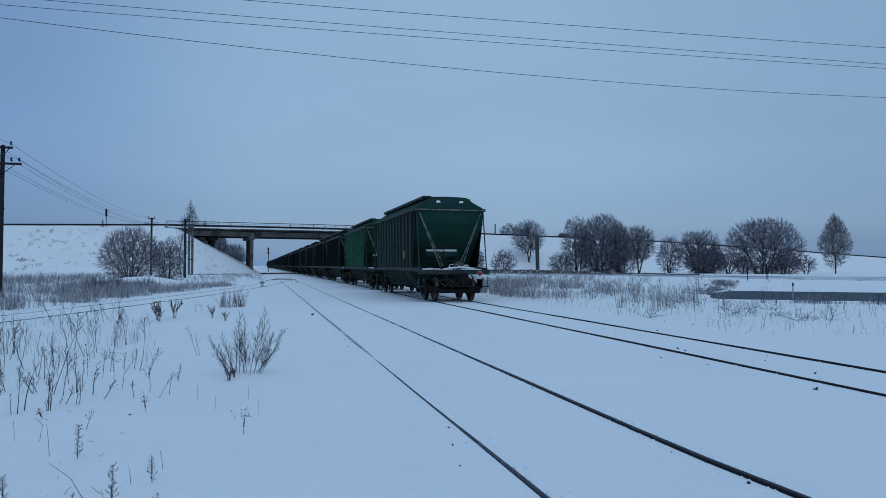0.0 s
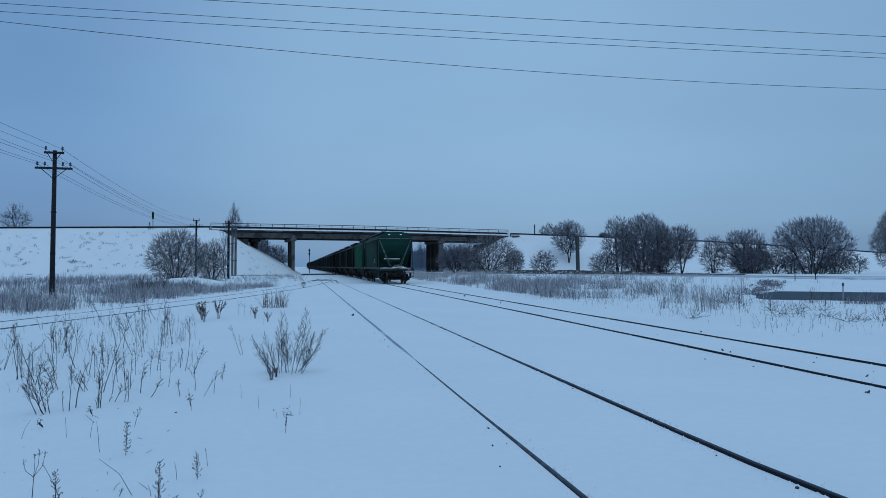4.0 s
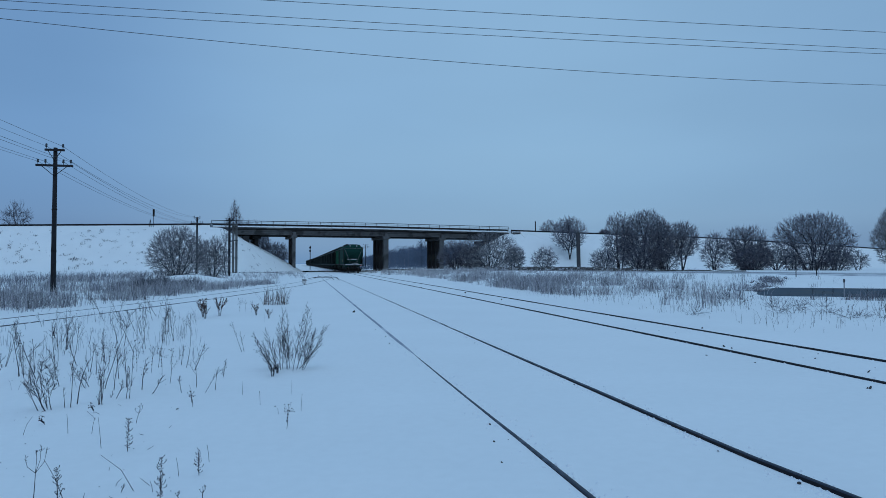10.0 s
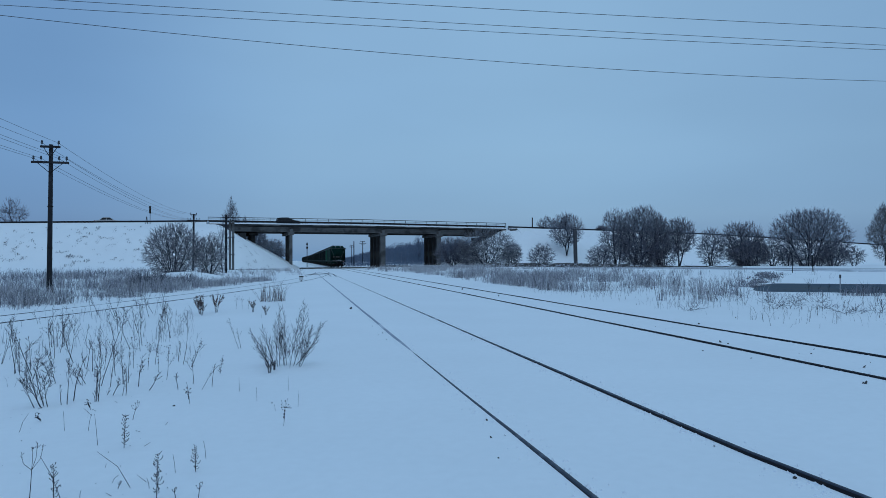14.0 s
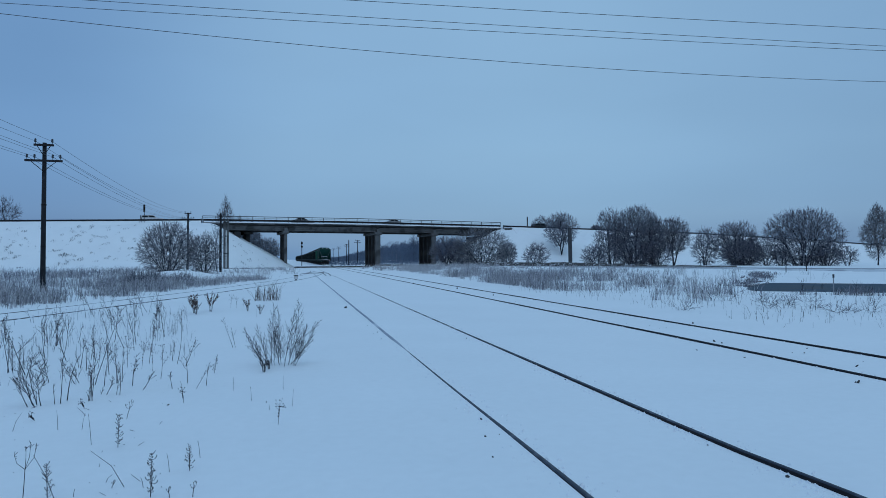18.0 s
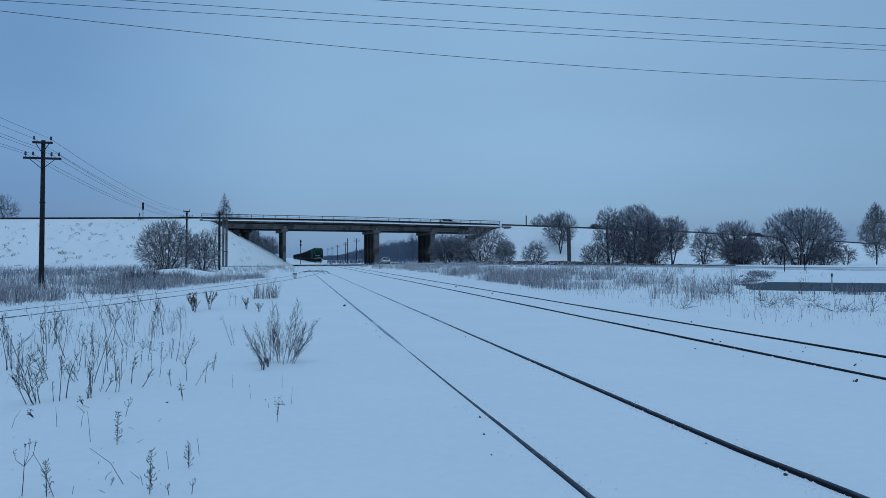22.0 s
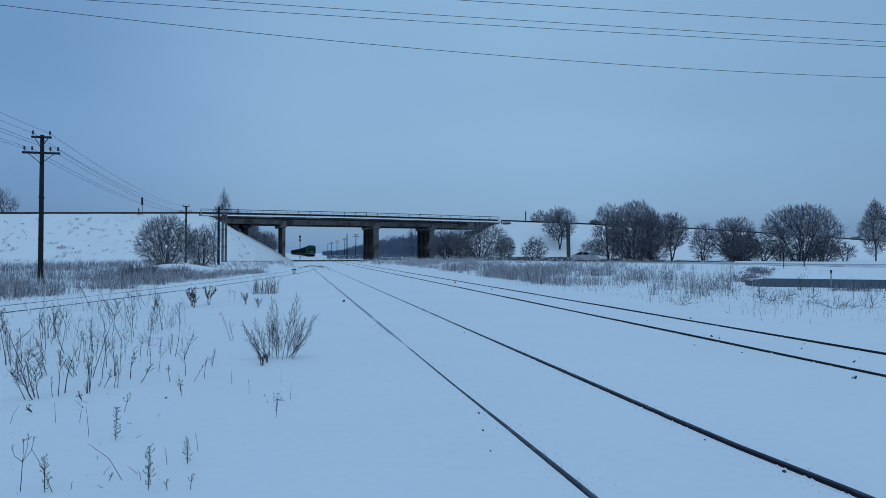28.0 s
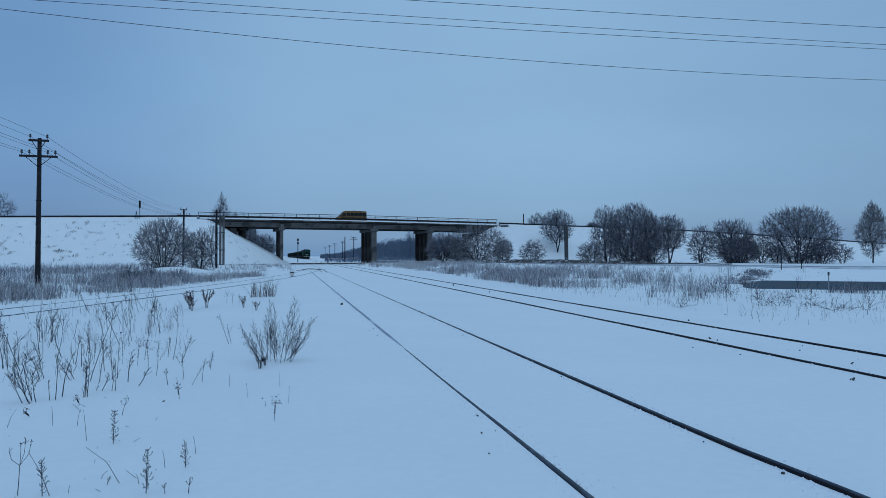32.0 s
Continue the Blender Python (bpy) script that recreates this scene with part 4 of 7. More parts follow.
def build_grass(label, seed, count, where, heights, r, mat=None, tuft=1):
    """where(rng) gives x, y and a share of the full height, or None; a tuft has that many blades, fanning out."""
    rng = random.Random(seed)
    g = Geo()
    made = 0
    while made < count:
        spot = where(rng)
        made += 1
        if spot is None:
            continue
        x, y, k = spot
        seedy = mat in (None, GRASS_FROST)
        if tuft == 1:
            blade(g, rng, x, y, ground_z(x, y), rng.uniform(*heights) * k, r * rng.uniform(0.6, 1.3), seedy and rng.random() < 0.6)
            continue
        z, tall, wide = ground_z(x, y), rng.uniform(*heights) * k, rng.uniform(0.08, 0.26)
        lean_x, lean_y = rng.gauss(0, 0.15), rng.gauss(0, 0.15)
        for j in range(int(tuft * rng.uniform(0.4, 1.6))):
            dx, dy = rng.gauss(0, wide), rng.gauss(0, wide)
            fx, fy = dx * 1.6 + lean_x, dy * 1.6 + lean_y
            blade(g, rng, x + dx, y + dy, z, tall * rng.uniform(0.45, 1.12), r * rng.uniform(0.6, 1.3), seedy and rng.random() < 0.7, (math.atan2(fy, fx), math.hypot(fx, fy)))
    ob = part("dry_grass", g, mat or GRASS)
    return tagged(ob, label, "grass", kind="stuff")


def right_strip(rng, y0=22, y1=78, far=False):
    y = rng.uniform(y0, y1)
    if (rng.random() < sstep(40, 76, y)) != far:
        return None
    x = 11.3 + abs(rng.gauss(0, 1)) * (3.0 + 0.09 * y) + 0.02 * y
    n = noise.noise((x * 0.22, y * 0.16, 9.0)) + 0.6 * noise.noise((x * 0.8, y * 0.6, 4.0))
    dens = sstep(20, 40, y) * (0.46 + 1.7 * n + 0.9 * noise.noise((x * 2.2, y * 1.2, 14.0)))
    if rng.random() > dens or road_gap(x, y)[0] < 4.0 or (x > 19 and y < 37):
        return None
    return x, y, (0.35 + 0.65 * sstep(-0.4, 0.6, n)) * rng.uniform(0.55, 1.1)


def right_strip_far(rng):
    return right_strip(rng, 40, 118, True)


def left_strip(rng):
    y = rng.uniform(24, 64)
    x = siding_x(y) - 2.0 - abs(rng.gauss(0, 1)) * 8
    n = noise.noise((x * 0.25, y * 0.25, 2.0)) + 0.7 * noise.noise((x * 0.9, y * 0.8, 8.0))
    if rng.random() > 0.36 + 1.6 * n + 0.8 * noise.noise((x * 2.4, y * 1.6, 15.0)) or (y > 57 and x > -12):
        return None
    return x, y, (0.3 + 0.7 * sstep(-0.5, 0.6, n)) * rng.uniform(0.5, 1.1) * (1 - 0.28 * sstep(44, 54, y) * sstep(-16, -11, x))


def left_back(rng):
    y = rng.uniform(46, 76)
    x = siding_x(y) - 3.5 - abs(rng.gauss(0, 1)) * 15
    n = noise.noise((x * 0.18, y * 0.2, 41.0)) + 0.5 * noise.noise((x * 0.8, y * 0.7, 42.0))
    if rng.random() > 0.55 + 1.1 * n or (y > 50 and x > -15):
        return None
    return x, y, (0.4 + 0.6 * sstep(-0.5, 0.5, n)) * rng.uniform(0.6, 1.1)


def under_bridge(rng):
    y = rng.uniform(66, 120)
    x = rng.uniform(-22, 0.2)
    n = noise.noise((x * 0.25, y * 0.15, 6.0))
    if rng.random() > 0.34 + 0.9 * n - 0.02 * max(0, x + 8) or x > siding_x(y) - 1.8:
        return None
    return x, y, 0.6


def beyond_bridge(rng):
    y = rng.uniform(165, 330)
    x = rng.uniform(11, 46) * y / 250
    n = noise.noise((x * 0.15, y * 0.05, 16.0))
    if rng.random() > 0.5 + n or road_gap(x, y)[0] < 4:
        return None
    return x, y, 0.5 + 0.5 * rng.random()


def by_the_piers(rng):
    y = rng.uniform(92, 122)
    x = rng.uniform(10.5, 30)
    n = noise.noise((x * 0.35, y * 0.2, 31.0)) + 0.5 * noise.noise((x * 1.2, y * 0.8, 32.0))
    if rng.random() > 0.35 + 1.2 * n or road_gap(x, y)[0] < 3.2:
        return None
    return x, y, 0.6 + 0.5 * max(0.0, n)


def right_front(rng):
    y = rng.uniform(13, 36)
    x = 10.6 + rng.random() * 24
    n = noise.noise((x * 0.35, y * 0.35, 12.0))
    if rng.random() > 0.10 + 0.9 * max(0, n) or in_ditch(x, y):
        return None
    return x, y, 0.4 + 0.6 * rng.random()


def slope_tufts(rng):
    x = rng.uniform(-72, -5)
    d = -1.5 - rng.random() * 12
    px, py, _ = on_road(x, d, 0)
    n = noise.noise((px * 0.22, py * 0.22, 3.0)) * 0.45 + noise.noise((px * 1.1, py * 1.1, 13.0))
    if n < 0.24 or rng.random() > n + 0.1:
        return None
    return px, py, 0.2 + n * 0.6


def in_ditch(x, y):
    u, v = (x - 25.1) * 0.861 - (y - 35.1) * 0.509, (x - 25.1) * 0.509 + (y - 35.1) * 0.861
    return u > -1.5 and abs(v) < 7.3


build_grass("tall dry frosted grass beside the far track", 21, 1800, right_strip, (0.6, 1.3), 0.0066, None, 11)
build_grass("white-frosted seed grass beside the far track", 33, 1800, right_strip, (0.5, 1.25), 0.0075, GRASS_FROST, 11)
build_grass("hoarfrosted tall grass along the side road", 26, 2000, right_strip_far, (0.3, 1.05), 0.0095, GRASS_FROST, 10)
build_grass("hoarfrosted tall grass before the bridge piers", 38, 600, by_the_piers, (0.5, 1.3), 0.013, GRASS_FROST, 12)
build_grass("tall dry frosted grass behind the siding", 22, 2000, left_strip, (0.4, 1.1), 0.0070, None, 11)
build_grass("dark fuzzy dead undergrowth along the embankment foot", 36, 11000, left_back, (0.35, 0.85), 0.009, TWIG_TIP)
build_grass("white-frosted grass behind the siding", 34, 2000, left_strip, (0.3, 1.1), 0.0075, GRASS_FROST, 11)
build_grass("dry frosted grass below the bridge slope", 23, 600, under_bridge, (0.5, 1.1), 0.010, GRASS_FROST, 10)
build_grass("hazy frosted scrub on the flat beyond the bridge", 29, 5200, beyond_bridge, (0.5, 1.5), 0.032, TWIG_HAZY)
build_grass("scattered dry stalks in the snow", 24, 6500, right_front, (0.15, 0.55), 0.0030, WEED)
build_grass("dry grass tufts poking through the snowy embankment", 25, 40000, slope_tufts, (0.14, 0.45), 0.023, TWIG)


# ---- poles and wires ----
def insulator(g_pin, g_cup, x, y, z):
    g_pin.tube([(x, y, z - 0.06), (x, y, z + 0.12)], 0.012, 5)
    g_cup.lathe([(0.02, 0), (0.055, 0.02), (0.055, 0.06), (0.035, 0.08), (0.05, 0.10), (0.045, 0.15), (0.02, 0.18)], 8, Matrix.Translation((x, y, z + 0.06)))


def build_pole(x, y, height, lean, label, arms=((0.12, 0.86, 2), (0.85, 1.62, 4)), r=0.122, turn=0.0, sink=0.6):
    z0 = ground_z(x, y)
    t = thing("utility_pole", label, "utility pole", Matrix.Translation((x, y, z0)) @ Matrix.Rotation(radians(turn), 4, "Z") @ Matrix.Rotation(radians(lean), 4, "Y"), "poles along the railway")
    part("shaft", Geo().tube([(0, 0, -sink), (0, 0, height * 0.5), (0, 0, height)], r, 10, r * 0.72), WOOD, t, "dark tarred wooden shaft", True)
    for drop, width, n in arms:
        z = height - drop
        part("crossarm", Geo().box((0, -r * 0.9, z), (width, 0.09, 0.10), 0.01), WOOD, t)
        for s in (-1, 1):
            part("brace", Geo().tube([(s * width * 0.34, -r * 0.95, z - 0.03), (0, -r, z - 0.5)], 0.018, 4), IRON, t)
        for k in range(n):
            u = (k / (n - 1) - 0.5) * (width - 0.14)
            if n == 4:
                u = (-0.44, -0.24, 0.24, 0.44)[k] * width
            pin, cup = Geo(), Geo()
            insulator(pin, cup, u, -r * 0.9, z + 0.06)
            i = part("insulator", cup, PORCELAIN, t, "glass insulator", True)
            part("pin", pin, IRON, i)
    for z in (height * 0.3, height * 0.58):
        part("band", Geo().tube([(0, 0, z), (0, 0, z + 0.05)], r * 1.02, 10), IRON, t)
    return t


def wire(label, a, b, sag, r, name="overhead_wire", n=24):
    pts = []
    for k in range(n + 1):
        t = k / n
        p = Vector(a).lerp(Vector(b), t)
        p.z -= sag * 4 * t * (1 - t)
        pts.append(tuple(p))
    ob = part(name, Geo().tube(pts, r, 4), WIRE)
    return tagged(ob, label, "wire", group="wires")


POLE_1, POLE_2, POLE_0 = (-11.52, 36.26), (-13.97, 98.9), (-9.6, -24.0)
build_pole(*POLE_1, 6.95, 0.4, "dark wooden utility pole with two crossarms and glass insulators")
prop = thing("pole_prop", "short dark timber prop leaning at the foot of the pole", "timber", Matrix.Translation((POLE_1[0], POLE_1[1], ground_z(*POLE_1))))
part("timber", Geo().tube([(0.02, -0.16, 0.95), (0.14, -0.22, 0.5), (0.36, -0.32, -0.25)], 0.055, 7, 0.05), WOOD, prop)
build_pole(*POLE_2, 7.5, 0.3, "distant dark wooden utility pole with crossarms", r=0.15)
build_pole(*POLE_0, 7.55, 0.0, "dark wooden utility pole carrying the line wires", r=0.14)
build_pole(-9.1, 91.5, 7.2, 0.2, "plain dark wooden pole beside the bridge", arms=((0.35, 0.9, 2),), r=0.17)
for dx, dz in ((-0.36, 7.02), (0.36, 7.02), (-0.71, 6.29), (-0.39, 6.29), (0.39, 6.29), (0.71, 6.29)):
    wire("thin telegraph wire between the poles", (POLE_1[0] + dx, POLE_1[1], dz), (POLE_2[0] + dx, POLE_2[1], dz + 0.62), 0.75, 0.008)
    wire("thin telegraph wire above the snow", (POLE_0[0] + dx, POLE_0[1], dz + 0.6), (POLE_1[0] + dx, POLE_1[1], dz), 0.75, 0.007)


POWER = [
    ("single low power line crossing above the tracks", (-29.36, 24.77, 10.85), (46.30, 28.98, 10.85), 1.617),
    ("power line crossing high above the tracks", (-30.97, 29.31, 11.42), (46.75, 27.22, 11.42), 0.279),
    ("power line crossing high above the tracks", (-31.16, 29.78, 11.28), (46.84, 27.09, 11.28), 0.362),
    ("upper power line crossing high above the tracks", (-29.56, 28.46, 11.63), (44.29, 25.45, 11.63), 0.294),
]


def build_power_line():
    """Four bare conductors that cross high over the tracks between two portal poles out of sight."""
    for label, a, b, sag in POWER:
        wire(label, a, b, sag, 0.011, "power_line", 40)


# a thicker post by the road and small posts
def build_post(name, label, x, y, h, r, mat, top=None, lean=0.0, square=False):
    t = thing(name, label, "post", Matrix.Translation((x, y, ground_z(x, y))) @ Matrix.Rotation(radians(lean), 4, "Y"))
    g = Geo().box((0, 0, h / 2 - 0.2), (2 * r, 2 * r, h + 0.4), r * 0.2) if square else Geo().tube([(0, 0, -0.4), (0, 0, h)], r, 8, r * 0.85)
    part("shaft", g, mat, t)
    if top:
        part("cap", Geo().box((0, 0, h + 0.03), (2.6 * r, 2.6 * r, 0.12), 0.01), top, t, "pale cap")
    return t


build_post("concrete_post", "tall grey square post beside the side road", 39.5, 99.1, 5.6, 0.23, POST, square=True, lean=-1.2)
build_post("marker_post", "thin dark marker post in the snow", 40.3, 53.0, 1.25, 0.035, STEEL_DARK)
build_post("marker_post", "marker post with a pale top in the snow", 44.1, 55.3, 1.5, 0.048, STEEL_DARK, WHITE_PAINT, lean=-3)
build_post("marker_post", "short pale stake by the ditch", 23.75, 28.05, 1.30, 0.028, STAKE)
part("cap", Geo().box((0, 0, 1.24), (0.075, 0.06, 0.16), 0.01), POST, bpy.data.objects["marker_post.002"], "dark plate")


def build_signals():
    # main signal by the far track
    t = thing("railway_signal", "slender railway signal mast with two dark round heads", "railway signal", Matrix.Translation((1.35, 173.3, 0)))
    part("mast", Geo().tube([(0, 0, -0.3), (0, 0, 5.8)], 0.09, 8), STEEL_DARK, t)
    for z in (4.55, 5.35):
        h = part("signal_head", Geo().box((0, -0.16, z), (0.42, 0.3, 0.56), 0.12), IRON, t, "dark signal head")
        part("hood", Geo().lathe([(0.10, 0), (0.14, 0.2)], 10, Matrix.Translation((0, -0.31, z)) @ Matrix.Rotation(radians(90), 4, "X")), IRON, h)
    # small signal by the highway
    x = -25.6
    s = thing("road_signal", "small dark signal post beside the highway guardrail", "signal", road_frame(x, -0.6, lerp_table(ROAD_TOP, x)))
    part("mast", Geo().tube([(0, 0, -0.6), (0, 0, 2.6)], 0.05, 6), STEEL_DARK, s)
    part("signal_head", Geo().box((0, -0.1, 2.5), (0.32, 0.25, 1.3), 0.06), IRON, s)
    part("stay", Geo().tube([(-0.75, 0, -0.3), (-0.55, 0, 1.3)], 0.05, 5), STEEL_DARK, s)
    part("stay", Geo().tube([(-0.35, 0, -0.3), (-0.52, 0, 1.3)], 0.05, 5), STEEL_DARK, s)
    x = 53.2
    p = thing("delineator", "thin dark post beside the highway", "post", road_frame(x, 11.9, lerp_table(ROAD_TOP, x)))
    part("shaft", Geo().tube([(0, 0, -0.3), (0, 0, 3.5)], 0.13, 6), STEEL_DARK, p)
    x = 134.8
    q = thing("road_sign", "round road sign seen from behind beside the highway", "road sign", road_frame(x, 0.2, lerp_table(ROAD_TOP, x)))
    part("pole", Geo().tube([(0, 0, -0.4), (0, 0, 3.75)], 0.05, 6), STEEL_DARK, q)
    part("plate", Geo().lathe([(0.30, -0.015), (0.30, 0.015), (0.27, 0.02)], 18, pose(0, 0, 3.45, 90, 0, 0)), STEEL_DARK, q, "round grey sign plate")
    # points indicator beside the near track
    b = thing("points_indicator", "small black and white points indicator box in the snow", "railway marker", Matrix.Translation((0.0, 53.6, SNOW_Z - 0.09)))
    part("foot", Geo().tube([(0, 0, -0.2), (0, 0, 0.16)], 0.05, 8), IRON, b)
    part("lantern", Geo().box((0, 0, 0.27), (0.30, 0.30, 0.24), 0.03), WHITE_PAINT, b, "white lantern box")
    part("lid", Geo().box((0, 0, 0.42), (0.33, 0.33, 0.07), 0.02), IRON, b)
    # switch rods and blades that stick out of the snow
    k = thing("points_rods", "dark switch rods and blades showing through snow", "railway switch", Matrix.Translation((0, 0, 0)))
    for a, c in (((0.4, 74, -0.005), (2.1, 88, 0.0)), ((2.1, 88, 0.0), (3.5, 78, 0.0)), ((1.0, 78, 0.0), (2.9, 80, 0.0)), ((2.9, 80, 0.0), (2.75, 68, -0.005)), ((3.4, 79.0, 0.0), (3.15, 66, -0.01))):
        part("rod", Geo().tube([a, c], 0.021, 6), IRON, k)


build_signals()


def build_far_poles():
    for k, (x, y, h, arms) in enumerate(((19.0, 226, 7.6, 2), (19.6, 285, 7.6, 2), (13.0, 181, 6.4, 0), (20.0, 345, 7.6, 2), (20.4, 405, 7.6, 2), (21.0, 470, 7.6, 2))):
        a = ((0.15, 1.5, 2), (0.8, 2.2, 4)) if arms else ()
        build_pole(x, y, h, 0, "far dark telegraph pole beyond the bridge" if arms else "plain dark post beyond the bridge", a, 0.15)


build_far_poles()


def build_mast():
    """A short lattice mast that shows behind the slope under the bridge."""
    x, y = -9.0, 172.0
    t = thing("lattice_mast", "small dark steel lattice mast behind the embankment", "mast", Matrix.Translation((x, y, ground_z(x, y))))
    h = 7.7 - ground_z(x, y)
    for sx in (-0.7, 0.7):
        for sy in (-0.7, 0.7):
            part("leg", Geo().tube([(sx, sy, -0.3), (sx, sy, h)], 0.06, 5), STEEL_DARK, t)
    n = max(2, int(h / 1.3))
    for k in range(n):
        z0, z1 = h * k / n, h * (k + 1) / n
        for sy in (-0.7, 0.7):
            part("brace", Geo().tube([(-0.7, sy, z0), (0.7, sy, z1)], 0.04, 4), STEEL_DARK, t)
            part("crossbar", Geo().tube([(-0.7, sy, z1), (0.7, sy, z1)], 0.04, 4), STEEL_DARK, t)
        for sx in (-0.7, 0.7):
            part("brace", Geo().tube([(sx, -0.7, z1), (sx, 0.7, z0)], 0.04, 4), STEEL_DARK, t)


build_mast()


# ---- twin posts before the bridge ----
def build_twin_posts():
    x, y = TWIN
    t = thing("twin_posts", "pair of slim grey concrete posts before the bridge", "post", Matrix.Translation((x, y, ground_z(x, y))))
    for dx in (-0.24, 0.24):
        part("post", Geo().box((dx, 0, 3.7), (0.34, 0.34, 8.2), 0.03), CONCRETE, t)
    for z in (2.4, 5.2, 7.4):
        part("tie", Geo().box((0, 0, z), (0.9, 0.40, 0.12), 0.02), CONCRETE_DARK, t)


TWIN = (-10.9, 118.3)
build_twin_posts()


# ---- ditch with open water on the right ----
def build_ditch():
    n = 40
    along_ = Vector((0.861, -0.509, 0))
    across = Vector((0.509, 0.861, 0))
    o = Vector((25.1, 35.1, 0))
    rows, fs = [], []
    for k in range(n + 1):
        u = -0.58 + 60 * (k / n) ** 1.7
        half = 7.0 * math.sqrt(1.0 - (1.0 - min(1.0, (u + 0.6) / 0.9)) ** 2) + 0.12 * noise.noise((u * 0.6, 0.0, 2.0))
        for v in (-half - 0.3, half + 0.3):
            q = o + along_ * (u + 0.15 * v * max(0.0, 1 - (u + 0.6) / 5)) + across * v
            rows.append((q.x, q.y, -0.035))
    for k in range(n):
        fs.append((2 * k, 2 * k + 2, 2 * k + 3, 2 * k + 1))
    tagged(part("water", Geo().add(rows, fs), WATER), "still dark open water of a straight ditch", "water", kind="structure")
    for s in (-1, 1):
        pth = []
        for k in range(61):
            u = -0.57 + 60 * (k / 60) ** 1.7
            half = 7.0 * math.sqrt(1.0 - (1.0 - min(1.0, (u + 0.6) / 0.9)) ** 2) + 0.10 * noise.noise((u * 0.9, s, 2.0))
            q = o + along_ * (u + 0.15 * s * half * max(0.0, 1 - (u + 0.6) / 5)) + across * (s * half)
            pth.append((q.x, q.y, -0.035 + 0.015 * noise.noise((u * 0.7, s * 3.0, 5.0))))
        prof = [(-0.7, -0.45), (-0.16, -0.14), (-0.10, -0.03), (0.0, 0.03), (0.25, 0.045), (0.9, 0.0), (1.6, -0.3)]
        if s > 0:
            prof = [(-1.6, -0.3), (-0.9, 0.0), (-0.25, 0.045), (0.0, 0.03), (0.10, -0.03), (0.16, -0.14), (0.7, -0.45)]
        tagged(part("ditch_bank", Geo().sweep(prof, pth), SNOW, smooth=True), "snow lip along the ditch", "snow bank", kind="structure")
    # stones and brush heaped at the bend
    rng = random.Random(3)
    shapes = []
    for k in range(4):
        bm = bmesh.new()
        bmesh.ops.create_icosphere(bm, subdivisions=1, radius=1)
        for v in bm.verts:
            v.co = v.co * (0.75 + 0.4 * rng.random())
        me = bpy.data.meshes.new("stone")
        bm.to_mesh(me)
        bm.free()
        me.materials.append(STONE_SNOWY)
        shapes.append(me)
    for k in range(55):
        f = rng.random() ** 0.8
        x, y = 23.8 + 13.2 * f + rng.gauss(0, 0.4 + 0.3 * f), 34.6 + 17.5 * f + rng.gauss(0, 0.4 + 0.3 * f)
        s = rng.uniform(0.04, 0.12) * (1 + 0.6 * f)
        ob = tagged(new("stone", rng.choice(shapes)), "dark rough stone half buried in snow", "stone", "rubble stones")
        ob.matrix_basis = Matrix.LocRotScale((x, y, max(ground_z(x, y), -0.12) + s * 0.35), Euler((rng.random(), rng.random(), rng.random() * 6)), (s * 1.7, s, s * 0.5))


build_ditch()


def bend_brush(rng):
    f = rng.random() ** 1.4
    return 23.9 + 13.5 * f + abs(rng.gauss(0, 0.25 + 0.5 * f)), 34.6 + 18 * f + rng.gauss(0, 0.4 + 0.4 * f), 0.5


def ditch_edge(rng):
    u = 0.5 + 20 * rng.random() ** 1.3
    v = abs(rng.gauss(0, 0.5))
    n = noise.noise((u * 0.8, v, 6.0))
    if rng.random() > 0.55 + n:
        return None
    return 21.3 + 0.861 * u - 0.509 * v, 28.6 - 0.509 * u - 0.861 * v, 0.6 + 0.5 * n


build_grass("dark dead brush at the bend of the ditch", 27, 1500, bend_brush, (0.12, 0.6), 0.006, TWIG_TIP)
build_grass("frosted reeds along the ditch", 37, 3600, ditch_edge, (0.2, 0.6), 0.0060, GRASS)


BRUSH = [(16.0, 22.3, 0.59), (14.4, 19.7, 0.53), (14.8, 19.6, 0.61), (15.9, 20.8, 0.47), (15.9, 19.4, 0.26), (15.1, 17.6, 0.37), (15.9, 18.2, 0.25), (16.0, 17.5, 0.61), (15.2, 23.2, 1.0), (14.7, 23.3, 0.87), (11.2, 19.1, 0.40), (17.6, 22.0, 0.40)]


def build_brush():
    rng = random.Random(52)
    heap = []
    for k in range(26):
        f = (k + rng.random()) / 26
        heap.append((24.0 + 12.6 * f + rng.gauss(0, 0.35), 34.6 + 16.8 * f + rng.gauss(0, 0.5), rng.uniform(0.22, 0.48) * (1 - 0.2 * f)))
    for k, (x, y, h) in enumerate(BRUSH + heap):
        near = k < len(BRUSH)
        build_tree("low_shrub", "frosted tangle of dead brush beside the ditch", "shrub", x, y, h, (0.7 + 0.35 * (k % 3)) if near else 1.3, 120 + k, 5 if near else 9, 0.006, 0.0034, 26 if near else 40, 0.22, 0.0,
                   mat=TWIG if near else TWIG_TIP, tip_mat=TWIG_TIP if near else TWIG_PALE, spray=3, crook=0.24, group="brush along the ditch")


build_brush()
build_grass("dry stalks along the ditch", 28, 500, ditch_edge, (0.2, 0.8), 0.0040, WEED)


